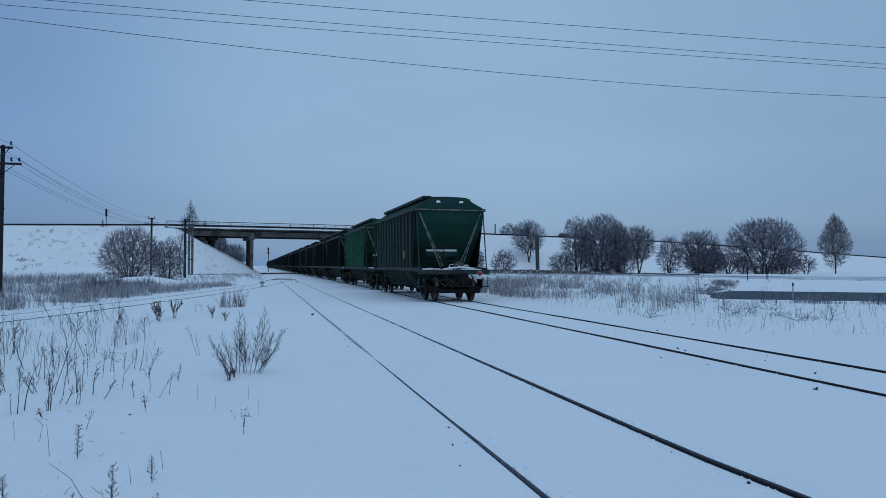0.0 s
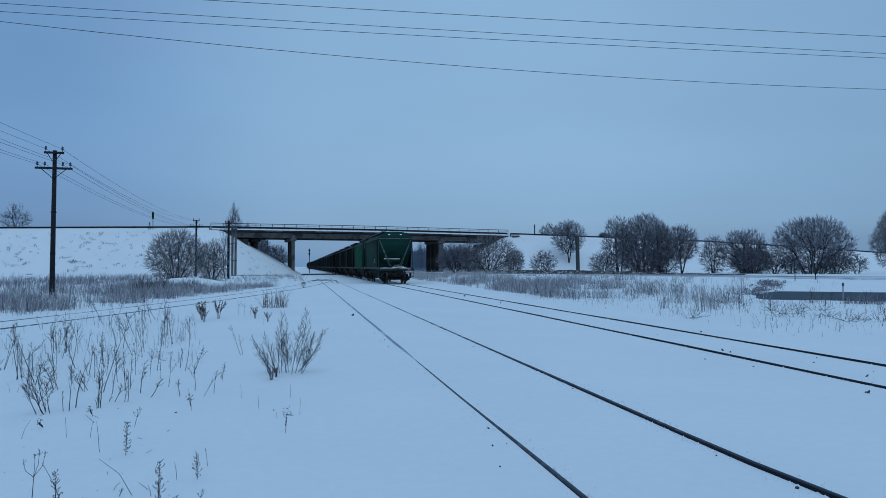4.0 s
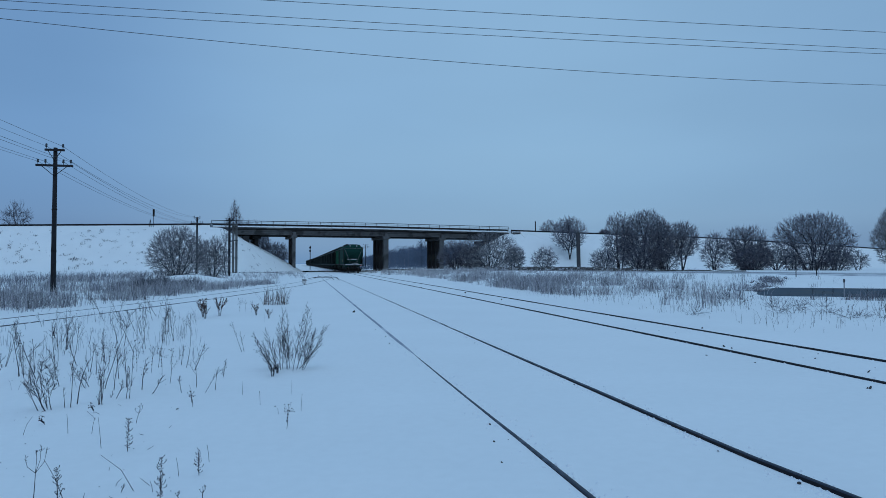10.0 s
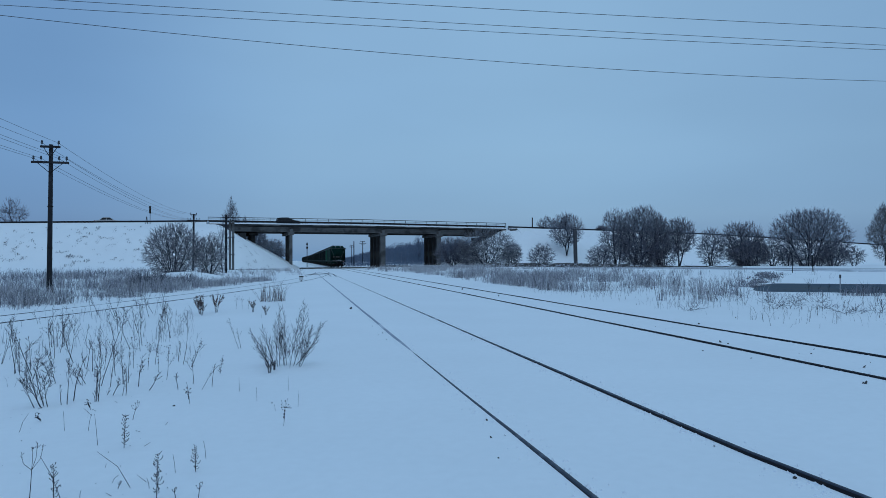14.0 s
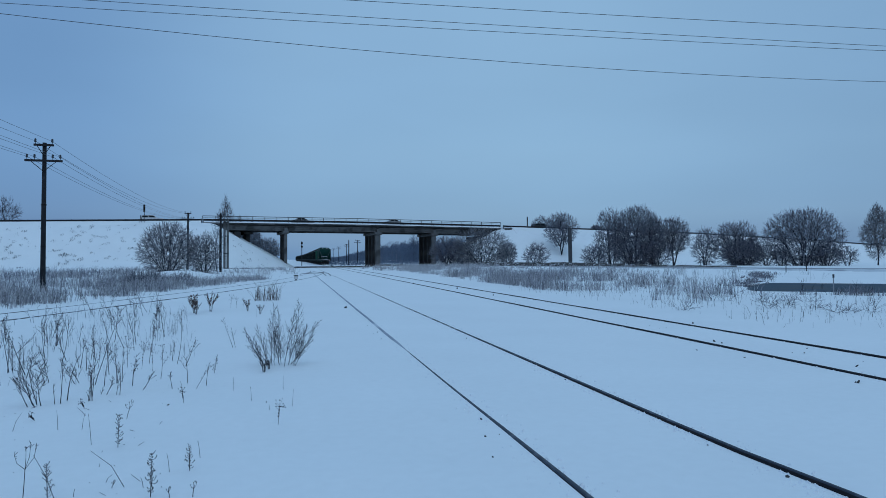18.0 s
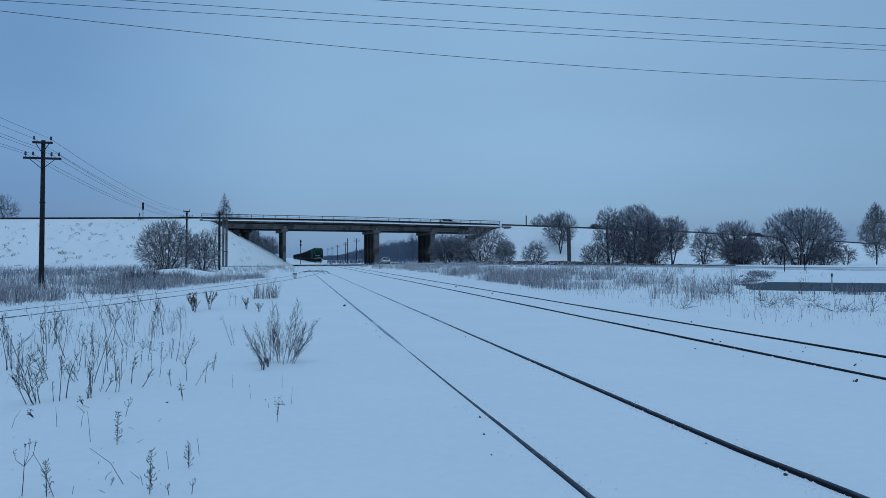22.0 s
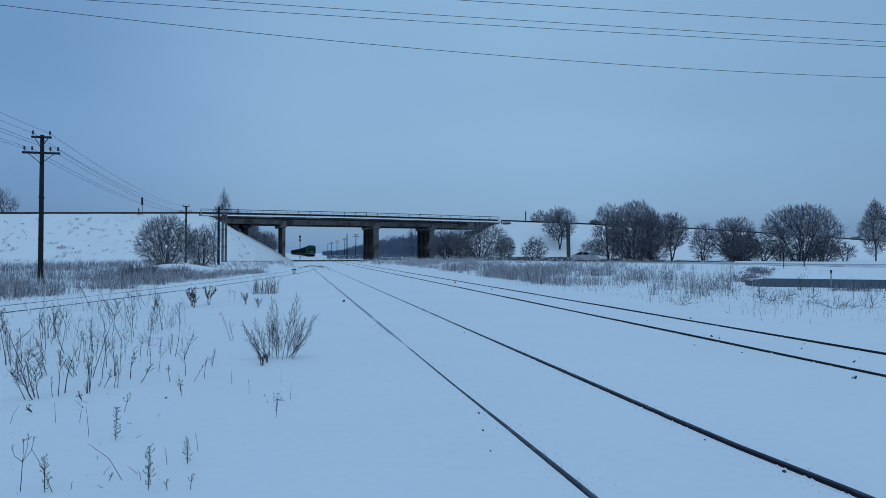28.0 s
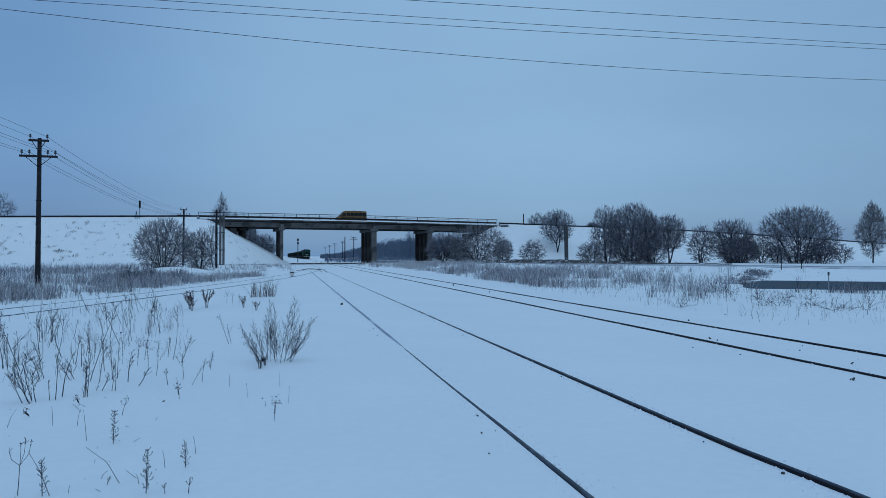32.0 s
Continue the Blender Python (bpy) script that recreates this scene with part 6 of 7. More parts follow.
def build_car(label, colour_mat, length=4.4, width=1.76, height=1.48, kind="saloon", lights=False):
    """y runs forward."""
    t = thing("car", label, "car")
    L, W = length / 2, width / 2
    if kind == "saloon":
        lower = [(-L + 0.06, 0.40), (-L, 0.60), (-L + 0.04, 0.80), (-L + 0.16, 0.89), (-L * 0.6, 0.92), (L * 0.40, 0.89), (L * 0.72, 0.79), (L - 0.16, 0.68), (L, 0.54), (L - 0.04, 0.36)]
        roof = [(-L * 0.70, 0.93), (-L * 0.44, height - 0.07), (-0.16, height), (L * 0.06, height - 0.06), (L * 0.42, 0.90)]
    elif kind == "fastback":
        lower = [(-L + 0.10, 0.36), (-L, 0.56), (-L + 0.02, 0.80), (-L + 0.10, 0.94), (-L * 0.7, 0.97), (L * 0.35, 0.90), (L * 0.66, 0.82), (L - 0.20, 0.70), (L - 0.03, 0.56), (L - 0.04, 0.36)]
        roof = [(-L * 0.88, 0.95), (-L * 0.46, height - 0.13), (-0.20, height), (L * 0.10, height - 0.10), (L * 0.46, 0.89)]
    else:
        lower = [(-L, 0.45), (-L, 1.0), (-L + 0.06, 1.05), (0, 1.06), (L * 0.42, 1.02), (L - 0.22, 0.92), (L, 0.72), (L, 0.42)]
        roof = [(-L + 0.05, 1.04), (-L + 0.28, height - 0.08), (-L * 0.2, height), (L * 0.08, height - 0.05), (L * 0.46, 1.0)]

    def solid(prof, w_low, w_top, zlo, zhi):
        rows = []
        for s in (-1, 1):
            rows.append([(s * (w_low + (w_top - w_low) * (z - zlo) / (zhi - zlo)), y, z) for y, z in prof])
        n = len(prof)
        g = Geo()
        g.add(rows[0] + rows[1], [tuple(range(n)), tuple(range(2 * n - 1, n - 1, -1))] + [((i + 1) % n, i, i + n, (i + 1) % n + n) for i in range(n)])
        return g
    part("body", solid(lower + [(L - 0.4, 0.26), (-L + 0.3, 0.26)], W, W * 0.97, 0.26, 1.06), colour_mat, t)
    arc = []
    for k in range(len(roof) - 1):
        p0, p1, p2, p3 = roof[max(0, k - 1)], roof[k], roof[k + 1], roof[min(len(roof) - 1, k + 2)]
        for u in (0.0, 0.34, 0.67):
            arc.append(tuple(0.5 * (2 * p1[i] + (p2[i] - p0[i]) * u + (2 * p0[i] - 5 * p1[i] + 4 * p2[i] - p3[i]) * u * u + (3 * p1[i] - p0[i] - 3 * p2[i] + p3[i]) * u ** 3) for i in (0, 1)))
    part("cabin", solid(arc + [roof[-1]], W * 0.95, W * 0.74, 0.95, height), colour_mat, t)
    for s in (-1, 1):
        ys = [p[0] for p in roof]
        a, b = ys[0] + 0.20, ys[-1] - 0.20
        zt = height - 0.10
        pts = [(a, 0.98), (ys[1] + 0.06, zt), (ys[3] + 0.02, zt), (b, 0.98)]
        for y0, y1 in ((0.0, 0.48), (0.52, 1.0)):
            q = []
            for u, v in ((y0, 0), (y0, 1), (y1, 1), (y1, 0)):
                lo, hi = pts[0][0] + (pts[3][0] - pts[0][0]) * u, pts[1][0] + (pts[2][0] - pts[1][0]) * u
                yy = lo + (hi - lo) * v
                zz = 0.97 + (zt - 0.97) * v
                xx = W * 0.95 + (W * 0.74 - W * 0.95) * (zz - 0.95) / (height - 0.95)
                q.append((s * (xx + 0.012), yy, zz))
            q += [(x - s * 0.03, y, z) for x, y, z in q]
            part("side_window", Geo().add(q, [(0, 1, 2, 3), (7, 6, 5, 4), (0, 4, 5, 1), (1, 5, 6, 2), (2, 6, 7, 3), (3, 7, 4, 0)]), GLASS_DARK, t, "dark side window")
        for y in (-L * 0.60, L * 0.62):
            car_wheel(t, s * (W - 0.11), y, 0.30)
        part("headlamp", Geo().box((s * (W - 0.28), L - 0.06, 0.66), (0.24, 0.16, 0.11), 0.04), HEADLIGHT if lights else GLASS_DARK, t, "lit headlamp" if lights else "headlamp")
        part("tail_lamp", Geo().box((s * (W - 0.22), -L + 0.03, 0.82), (0.26, 0.10, 0.16), 0.03), TAIL_GLASS, t, "red tail lamp")
        part("mirror", Geo().box((s * (W + 0.06), L * 0.30, 1.02), (0.16, 0.10, 0.12), 0.03), colour_mat, t)
    for (ya, za), (yb, zb), nm in ((roof[3], roof[4], "windscreen"), (roof[1], roof[0], "rear_window")):
        q = []
        for u in (0.08, 0.92):
            y, z = ya + (yb - ya) * u, za + (zb - za) * u
            xx = (W * 0.95 + (W * 0.74 - W * 0.95) * (z - 0.95) / (height - 0.95)) * 0.9
            off = 0.015 if yb > ya else -0.015
            q += [(-xx, y + off, z + 0.015), (xx, y + off, z + 0.015)]
        q = [q[0], q[1], q[3], q[2]]
        q += [(x, y - (0.03 if yb > ya else -0.03), z - 0.03) for x, y, z in q]
        part(nm, Geo().add(q, [(0, 1, 2, 3), (7, 6, 5, 4), (0, 4, 5, 1), (1, 5, 6, 2), (2, 6, 7, 3), (3, 7, 4, 0)]), GLASS_DARK, t)
    part("bumper", Geo().box((0, L - 0.02, 0.42), (width * 0.94, 0.14, 0.22), 0.05), colour_mat, t)
    part("bumper", Geo().box((0, -L + 0.02, 0.46), (width * 0.94, 0.14, 0.22), 0.05), colour_mat, t)
    return t


def build_minibus():
    body = paint("yellow_bus_paint", (0.230, 0.125, 0.036), 0.5)
    t = thing("minibus", "yellow orange school minibus with a dark window band", "minibus")
    prof = [(-2.95, 0.4), (-3.0, 1.0), (-2.96, 2.30), (-2.80, 2.46), (-1.0, 2.50), (1.35, 2.46), (1.72, 2.30), (2.35, 1.45), (2.85, 1.22), (3.0, 0.95), (3.0, 0.4)]
    g = Geo()
    n = len(prof)

    def half_width(z):
        return 0.94 - 0.10 * sstep(1.5, 2.5, z)
    g.add([(-half_width(z), y, z) for y, z in prof] + [(half_width(z), y, z) for y, z in prof], [tuple(range(n)), tuple(range(2 * n - 1, n - 1, -1))] + [((i + 1) % n, i, i + n, (i + 1) % n + n) for i in range(n)])
    part("body", g, body, t)
    for s in (-1, 1):
        for k in range(5):
            part("side_window", Geo().box((s * 0.915, -2.46 + k * 0.80, 1.78), (0.05, 0.72, 0.62), 0.01), GLASS_DARK, t, "dark side window")
        part("cab_window", Geo().box((s * 0.915, 1.55, 1.70), (0.05, 0.58, 0.50), 0.01), GLASS_DARK, t)
        part("side_stripe", Geo().box((s * 0.943, -0.3, 1.12), (0.015, 5.0, 0.08)), STEEL_DARK, t)
        for y in (-1.9, 2.0):
            car_wheel(t, s * 0.82, y, 0.34)
        part("headlamp", Geo().box((s * 0.68, 2.93, 0.92), (0.32, 0.14, 0.20), 0.04), WHITE_PAINT, t, "pale headlamp")
        part("mirror", Geo().box((s * 1.05, 1.95, 1.62), (0.16, 0.10, 0.28), 0.03), STEEL_DARK, t)
    q = [(-0.78, 1.76, 2.25), (0.78, 1.76, 2.25), (0.86, 2.33, 1.50), (-0.86, 2.33, 1.50)]
    part("windscreen", Geo().add(q + [(x, y + 0.03, z + 0.03) for x, y, z in q], [(0, 1, 2, 3), (7, 6, 5, 4), (0, 4, 5, 1), (1, 5, 6, 2), (2, 6, 7, 3), (3, 7, 4, 0)]), GLASS_DARK, t)
    part("grille", Geo().box((0, 2.99, 0.86), (0.9, 0.06, 0.22), 0.02), STEEL_DARK, t)
    part("roof_hatch", Geo().box((0, -0.6, 2.51), (0.8, 0.8, 0.08), 0.02), body, t)
    return t


CAR_DARK = build_car("dark estate car driving along the highway", paint("black_car_paint", (0.018, 0.019, 0.022)), 4.3, 1.8, 1.52, "estate")
CAR_SILVER = build_car("silver saloon car driving along the highway", paint("silver_car_paint", (0.50, 0.51, 0.52)), 4.4, 1.76, 1.45)
CAR_BLACK = build_car("grey saloon car driving along the highway", paint("grey_car_paint", (0.24, 0.25, 0.265)), 4.2, 1.74, 1.42)
CAR_WHITE = build_car("white estate car driving along the highway", paint("white_car_paint", (0.70, 0.71, 0.72)), 3.9, 1.72, 1.52, "estate")
CAR_LOW = build_car("silver saloon car with lit headlamps on the side road", paint("pale_car_paint", (0.52, 0.53, 0.54)), 4.5, 1.8, 1.40, "fastback", lights=True)
MINIBUS = build_minibus()


# ---- dry weeds in the snow beside the camera ----
def curved(p, d, length, rng, bend=0.06, rise=0.02, n=4):
    """Points of a thin stem that wavers as it goes."""
    out = [Vector(p)]
    d = Vector(d).normalized()
    for k in range(n):
        d = (d + Vector((rng.gauss(0, bend), rng.gauss(0, bend), rise))).normalized()
        out.append(out[-1] + d * length / n)
    return out


def on_stem(pts, t):
    u = t * (len(pts) - 1)
    i = min(len(pts) - 2, int(u))
    return pts[i].lerp(pts[i + 1], u - i), (pts[i + 1] - pts[i]).normalized()


def offshoot(rng, d, low, high):
    """A direction that leaves d at an angle between low and high degrees."""
    side = Matrix.Rotation(rng.uniform(0, 6.283), 3, d) @ d.orthogonal().normalized()
    a = radians(rng.uniform(low, high))
    return d * math.cos(a) + side * math.sin(a)


def wisp(rng, g, base, way, h, r, n, first=0.38, share=0.30, sub=4, angle=(20, 44)):
    """A stem with wispy side branches that get shorter upwards and split again."""
    pts = curved(base, way, h, rng, 0.05, 0.03, 6)
    g.tube([tuple(p) for p in pts], r * 1.1, 4, r * 0.28, False)
    for k in range(n):
        t = first + (0.97 - first) * (k + rng.random()) / n
        q, d = on_stem(pts, t)
        ln = h * share * rng.uniform(0.55, 1.15) * (1.22 - t)
        br = curved(q, offshoot(rng, d, *angle), ln, rng, 0.09, 0.10, 3)
        g.tube([tuple(p) for p in br], r * 0.40, 3, r * 0.22, False)
        for j in range(sub):
            q2, d2 = on_stem(br, rng.uniform(0.25, 1.0))
            e = q2 + offshoot(rng, d2, 18, 50) * ln * rng.uniform(0.14, 0.46)
            g.tube([tuple(q2), tuple(e)], r * 0.32, 3, r * 0.18, False)
    return pts


def stalk(rng, h, dx, g, heads):
    """A thin leaning weed that branches above its middle; some carry clusters of seed."""
    kind = rng.random()
    pts = wisp(rng, g, (0, 0, -0.06), (dx, rng.gauss(0, 0.08) * h, h), math.hypot(h, dx) + 0.06, 0.0054 * rng.uniform(0.75, 1.25), int(rng.uniform(4, 9)), rng.uniform(0.40, 0.68), rng.uniform(0.30, 0.60), 5, (20, 46))
    if kind < 0.2:
        for k in range(int(rng.uniform(8, 20))):
            q, d = on_stem(pts, rng.uniform(0.45, 1.0))
            e = q + offshoot(rng, d, 30, 80) * h * rng.uniform(0.02, 0.13)
            heads.lathe([(0.001, 0), (0.0038, 0.003), (0.0034, 0.009), (0.001, 0.014)], 5, Matrix.Translation(e) @ Matrix.Rotation(rng.uniform(-0.9, 0.9), 4, "X"))
    if kind > 0.72:
        b = rng.uniform(0, 6.28)
        q = Vector((math.cos(b) * 0.05, math.sin(b) * 0.03, -0.05))
        wisp(rng, g, q, (dx * 0.4 + rng.gauss(0, 0.18) * h, rng.gauss(0, 0.1) * h, h), h * rng.uniform(0.4, 0.85), 0.0044, 6, 0.4, 0.4, 3)


def spike(rng, h, dx, g, heads):
    """An upright stem set all round with short curled withered leaves."""
    d = Vector((dx, rng.gauss(0, 0.02) * h, h)).normalized()
    g.tube([(0, 0, -0.06), tuple(d * h * 0.5), tuple(d * h)], 0.0034, 5, 0.0012, False)
    n = int(h * 220)
    for k in range(n):
        t = 0.10 + 0.90 * (k + rng.uniform(-0.6, 0.6)) / n
        if rng.random() < 0.22:
            continue
        q = d * h * t
        b = k * 2.4 + rng.uniform(-0.5, 0.5)
        out = Vector((math.cos(b), math.sin(b), 0))
        ln = (0.010 + 0.034 * rng.random() ** 1.5) * (1.15 - 0.45 * t)
        a = q + out * ln * 0.55 + Vector((0, 0, ln * rng.uniform(0.0, 0.3)))
        c = a + out * ln * 0.35 + Vector((0, 0, ln * rng.uniform(0.05, 0.6)))
        e = c + out * ln * rng.uniform(-0.25, 0.1) + Vector((0, 0, ln * rng.uniform(-0.35, 0.35)))
        heads.tube([tuple(q), tuple(a), tuple(c), tuple(e)], 0.0014, 3, 0.0031, True)


def umbel(rng, h, dx, g, heads):
    """A knotted stem that opens into rays with a small seed head on each."""
    d = Vector((dx, rng.gauss(0, 0.05) * h, h)).normalized()
    top = d * h * 0.66
    g.tube([(0, 0, -0.06), tuple(top * 0.5 + Vector((0.006, 0, 0))), tuple(top)], 0.0030, 4, 0.0018, False)
    for t in (0.45, 0.62, 0.80):
        heads.lathe([(0.001, -0.010), (0.0075, -0.004), (0.0065, 0.006), (0.001, 0.012)], 6, Matrix.Translation(top * t))
    for k in range(12):
        b = k * 2.4 + rng.random()
        e = top + Vector((math.cos(b) * h * rng.uniform(0.05, 0.27), math.sin(b) * h * rng.uniform(0.05, 0.2), h * rng.uniform(-0.14, 0.36)))
        g.tube([tuple(top), tuple(top.lerp(e, 0.5) + Vector((0, 0, -0.006))), tuple(e)], 0.0012, 3, 0.0008, False)
        w = rng.uniform(0.7, 1.5) * 0.0050
        heads.lathe([(0.001, -w), (w, -0.2 * w), (w * 0.8, 0.5 * w), (0.001, 0.9 * w)], 6, Matrix.Translation(e) @ Matrix.Rotation(rng.uniform(-0.8, 0.8), 4, "X"))


def bushy(rng, h, dx, g, heads):
    """A forked stem that spreads into a wide tangle of fine twigs."""
    for k in range(2):
        wisp(rng, g, (0.03 * k, 0.05 * k, -0.06), (dx + rng.gauss(0, 0.05), rng.gauss(0, 0.08) * h, h), h * (1.0 - 0.2 * k), 0.0052, 9, 0.42, 0.8, 5, (28, 66))


def fork(rng, h, dx, g, heads):
    """A bare stem that forks halfway into a few curved arms with curled ends."""
    d = Vector((dx, 0, h)).normalized()
    at_ = d * h * 0.52
    g.tube([(0, 0, -0.06), tuple(at_ * 0.5 + Vector((0.003, 0, 0))), tuple(at_)], 0.0029, 5, 0.0021, False)
    for u, w in ((-0.18, 0.26), (0.02, 0.40), (0.10, 0.48), (0.20, 0.44)):
        e = at_ + Vector((u * h, rng.gauss(0, 0.04) * h, w * h))
        m = at_.lerp(e, 0.5) + Vector((u * h * 0.25, 0, -0.02 * h))
        g.tube([tuple(at_), tuple(m), tuple(e)], 0.0019, 4, 0.0011, False)
        for k in range(5):
            q = m.lerp(e, rng.uniform(0.5, 1.0))
            g.tube([tuple(q), tuple(q + Vector((rng.gauss(0, 0.5), rng.gauss(0, 0.3), rng.uniform(0.1, 0.9))) * h * 0.07)], 0.0011, 3, 0.0016, True)


def straw(rng, h, dx, g, heads):
    """A single thin straw."""
    m = Vector((dx * 0.45, 0, h * 0.55))
    g.tube([(0, 0, -0.03), tuple(m), (dx, rng.gauss(0, 0.1) * h, h)], 0.0024, 4, 0.0012, False)
    if rng.random() < 0.4:
        e = Vector((dx, 0, h))
        g.tube([tuple(m.lerp(e, 0.72)), tuple(m.lerp(e, 0.98))], 0.0030, 4, 0.0012, True)


def clump(rng, h, dx, g, heads):
    """A withered tuft of upright stems thickly set with curled leaves."""
    for k in range(12):
        b, r = rng.uniform(0, 6.28), h * rng.uniform(0.10, 0.52)
        e = Vector((math.cos(b) * r, math.sin(b) * r, h * rng.uniform(0.6, 1.0)))
        m = e * 0.5 + Vector((0, 0, h * 0.04)) - Vector((e.x, e.y, 0)) * 0.15
        foot = Vector((math.cos(b) * r * 0.10, math.sin(b) * r * 0.10, -0.04))
        g.tube([tuple(foot), tuple(m), tuple(e)], 0.0030, 4, 0.0012, False)
        for j in range(24):
            t = rng.uniform(0.38, 1.0)
            q = m.lerp(e, t * 2 - 1) if t > 0.5 else foot.lerp(m, t * 2)
            c = rng.uniform(0, 6.28)
            w = h * rng.uniform(0.06, 0.16)
            u, v = Vector((math.cos(c) * 0.5, math.sin(c) * 0.5, rng.uniform(-0.2, 1.0))) * w, Vector((-math.sin(c), math.cos(c), 0.3)) * w * 0.20
            heads.add([tuple(q), tuple(q + u * 0.5 + v), tuple(q + u), tuple(q + u * 0.5 - v + Vector((0, 0, w * 0.2)))], [(0, 1, 2), (0, 2, 3)])


# place in the snow, height and sideways lean of each
STALKS = [(-3.84, 10.80, 0.62, -0.08), (-3.51, 10.48, 0.64, -0.20), (-3.73, 11.04, 0.48, -0.03), (-2.75, 8.39, 0.42, -0.13), (-2.67, 8.32, 0.43, -0.11), (-3.49, 11.26, 0.29, -0.14),
          (-2.46, 8.33, 0.48, 0.01), (-2.45, 8.49, 0.49, 0.04), (-4.15, 13.82, 0.70, -0.02), (-4.46, 14.33, 0.31, -0.05), (-2.20, 8.44, 0.31, -0.05), (-2.42, 9.46, 0.96, 0.24),
          (-2.17, 8.43, 0.40, 0.00), (-2.28, 9.35, 0.48, 0.06), (-2.23, 8.61, 0.47, 0.06), (-2.18, 9.53, 0.46, 0.06), (-2.14, 9.65, 0.51, 0.07), (-1.96, 8.72, 0.35, 0.01),
          (-2.43, 10.26, 0.45, -0.04), (-1.94, 9.28, 0.38, 0.01), (-2.13, 8.76, 0.22, 0.10), (-2.13, 11.27, 0.80, 0.06), (-3.06, 11.77, 0.52, 0.01), (-3.17, 12.46, 0.27, -0.02)]
STALKS_2 = [(-4.04, 14.72, 0.32, 0.03), (-3.47, 14.60, 0.64, -0.13), (-1.70, 9.74, 0.46, 0.09), (-1.80, 8.98, 0.21, 0.16), (-1.73, 11.19, 0.80, 0.13), (-1.58, 10.87, 0.37, 0.16),
            (-1.84, 11.52, 0.30, 0.02), (-1.32, 9.36, 0.33, 0.02), (-1.06, 9.10, 0.27, 0.01), (-1.06, 13.02, 0.56, -0.11), (-1.18, 8.93, 0.23, 0.10), (-1.43, 8.98, 0.20, 0.00),
            (-3.40, 16.22, 0.54, -0.13), (-4.17, 20.19, 0.45, -0.03), (-3.77, 21.11, 0.86, -0.03), (-4.55, 15.87, 0.35, -0.09), (-4.37, 13.9, 0.46, 0.02), (-4.29, 13.95, 0.42, 0.04),
            (-4.2, 14.0, 0.44, 0.05), (-2.98, 10.9, 0.40, 0.06), (-2.83, 10.7, 0.36, -0.05), (-3.9, 10.2, 0.36, 0.10), (-3.25, 9.9, 0.26, 0.16)]
SPIKES = [(-0.90, 4.84, 0.28, 0.01), (-1.53, 4.94, 0.23, -0.01), (-1.39, 6.14, 0.27, 0.01), (-0.73, 5.35, 0.19, -0.01), (-1.08, 10.08, 0.25, 0.05), (-4.98, 14.00, 0.40, -0.09), (-3.72, 10.6, 0.44, -0.02),
          (-3.62, 10.5, 0.40, 0.02)]
UMBELS = [(-0.16, 6.67, 0.25, 0.03), (-1.16, 8.00, 0.19, -0.03), (-2.12, 7.96, 0.12, -0.06), (-2.43, 7.50, 0.10, -0.12), (-2.86, 11.1, 0.48, 0.03), (-2.74, 10.9, 0.42, 0.05), (-2.35, 10.9, 0.44, 0.0),
          (-2.0, 23.2, 0.44, 0.05), (-1.8, 23.0, 0.40, 0.0), (-1.62, 23.1, 0.36, 0.03), (-2.12, 10.7, 0.40, 0.04), (-1.95, 10.6, 0.38, -0.02)]
STRAWS = [(-1.10, 5.11, 0.26, -0.21), (-2.09, 7.01, 0.18, -0.01), (-0.87, 5.37, 0.13, -0.02), (-0.70, 5.67, 0.13, -0.02), (-1.87, 6.92, 0.15, 0.03), (-1.62, 6.28, 0.25, -0.03), (-2.48, 7.04, 0.16, 0.08),
          (-0.46, 7.92, 0.15, -0.01), (-0.03, 7.53, 0.17, 0.01), (-0.25, 7.36, 0.06, -0.01), (-0.14, 8.53, 0.16, 0.00), (-0.70, 8.64, 0.16, -0.01), (-1.39, 4.97, 0.05, 0.01), (-0.98, 5.05, 0.07, -0.02),
          (-1.48, 4.94, 0.28, -0.14), (-1.28, 8.76, 0.12, -0.03), (-1.03, 19.54, 0.22, 0.01), (-1.27, 5.24, 0.05, 0.05)]
BUSHY = [(-2.64, 8.19, 0.46, -0.12), (-2.72, 8.22, 0.38, -0.14), (-3.46, 10.25, 0.40, 0.10), (-2.64, 9.60, 0.30, -0.12), (-3.05, 9.75, 0.34, 0.0)]
FORKS = [(-1.69, 4.98, 0.36, 0.03), (-0.64, 4.77, 0.10, 0.02), (-0.78, 4.80, 0.07, -0.01), (-1.59, 7.32, 0.19, 0.07), (-1.20, 5.10, 0.06, 0.05)]
CLUMPS = [(-2.82, 21.3, 0.58), (-2.70, 20.8, 0.40), (-2.45, 21.93, 0.60), (-1.38, 21.72, 0.34), (-0.97, 20.53, 0.26)]


def plant(kind, name, label, x, y, h, dx, rng, mats, group):
    g, heads = Geo(), Geo()
    kind(rng, h, dx, g, heads)
    t = thing(name, label, "dry plant", Matrix.Translation((x, y, ground_z(x, y))), group)
    part("stem", g, mats[0], t)
    if heads.f:
        tagged(part("withered_seed", heads, mats[1], t), kind="stuff")


# feet and tops of the shrub's stems across the view, and their heights
SHRUB = [(-0.14, -0.46, 0.40), (-0.12, -0.42, 0.56), (-0.08, -0.27, 0.86), (-0.06, -0.24, 0.60), (0.00, -0.08, 0.66), (0.02, 0.00, 0.76), (0.04, 0.12, 0.82), (0.18, 0.40, 0.90), (0.20, 0.54, 0.64),
         (0.16, 0.53, 0.38), (0.16, 0.27, 0.56), (-0.02, 0.06, 0.44)]


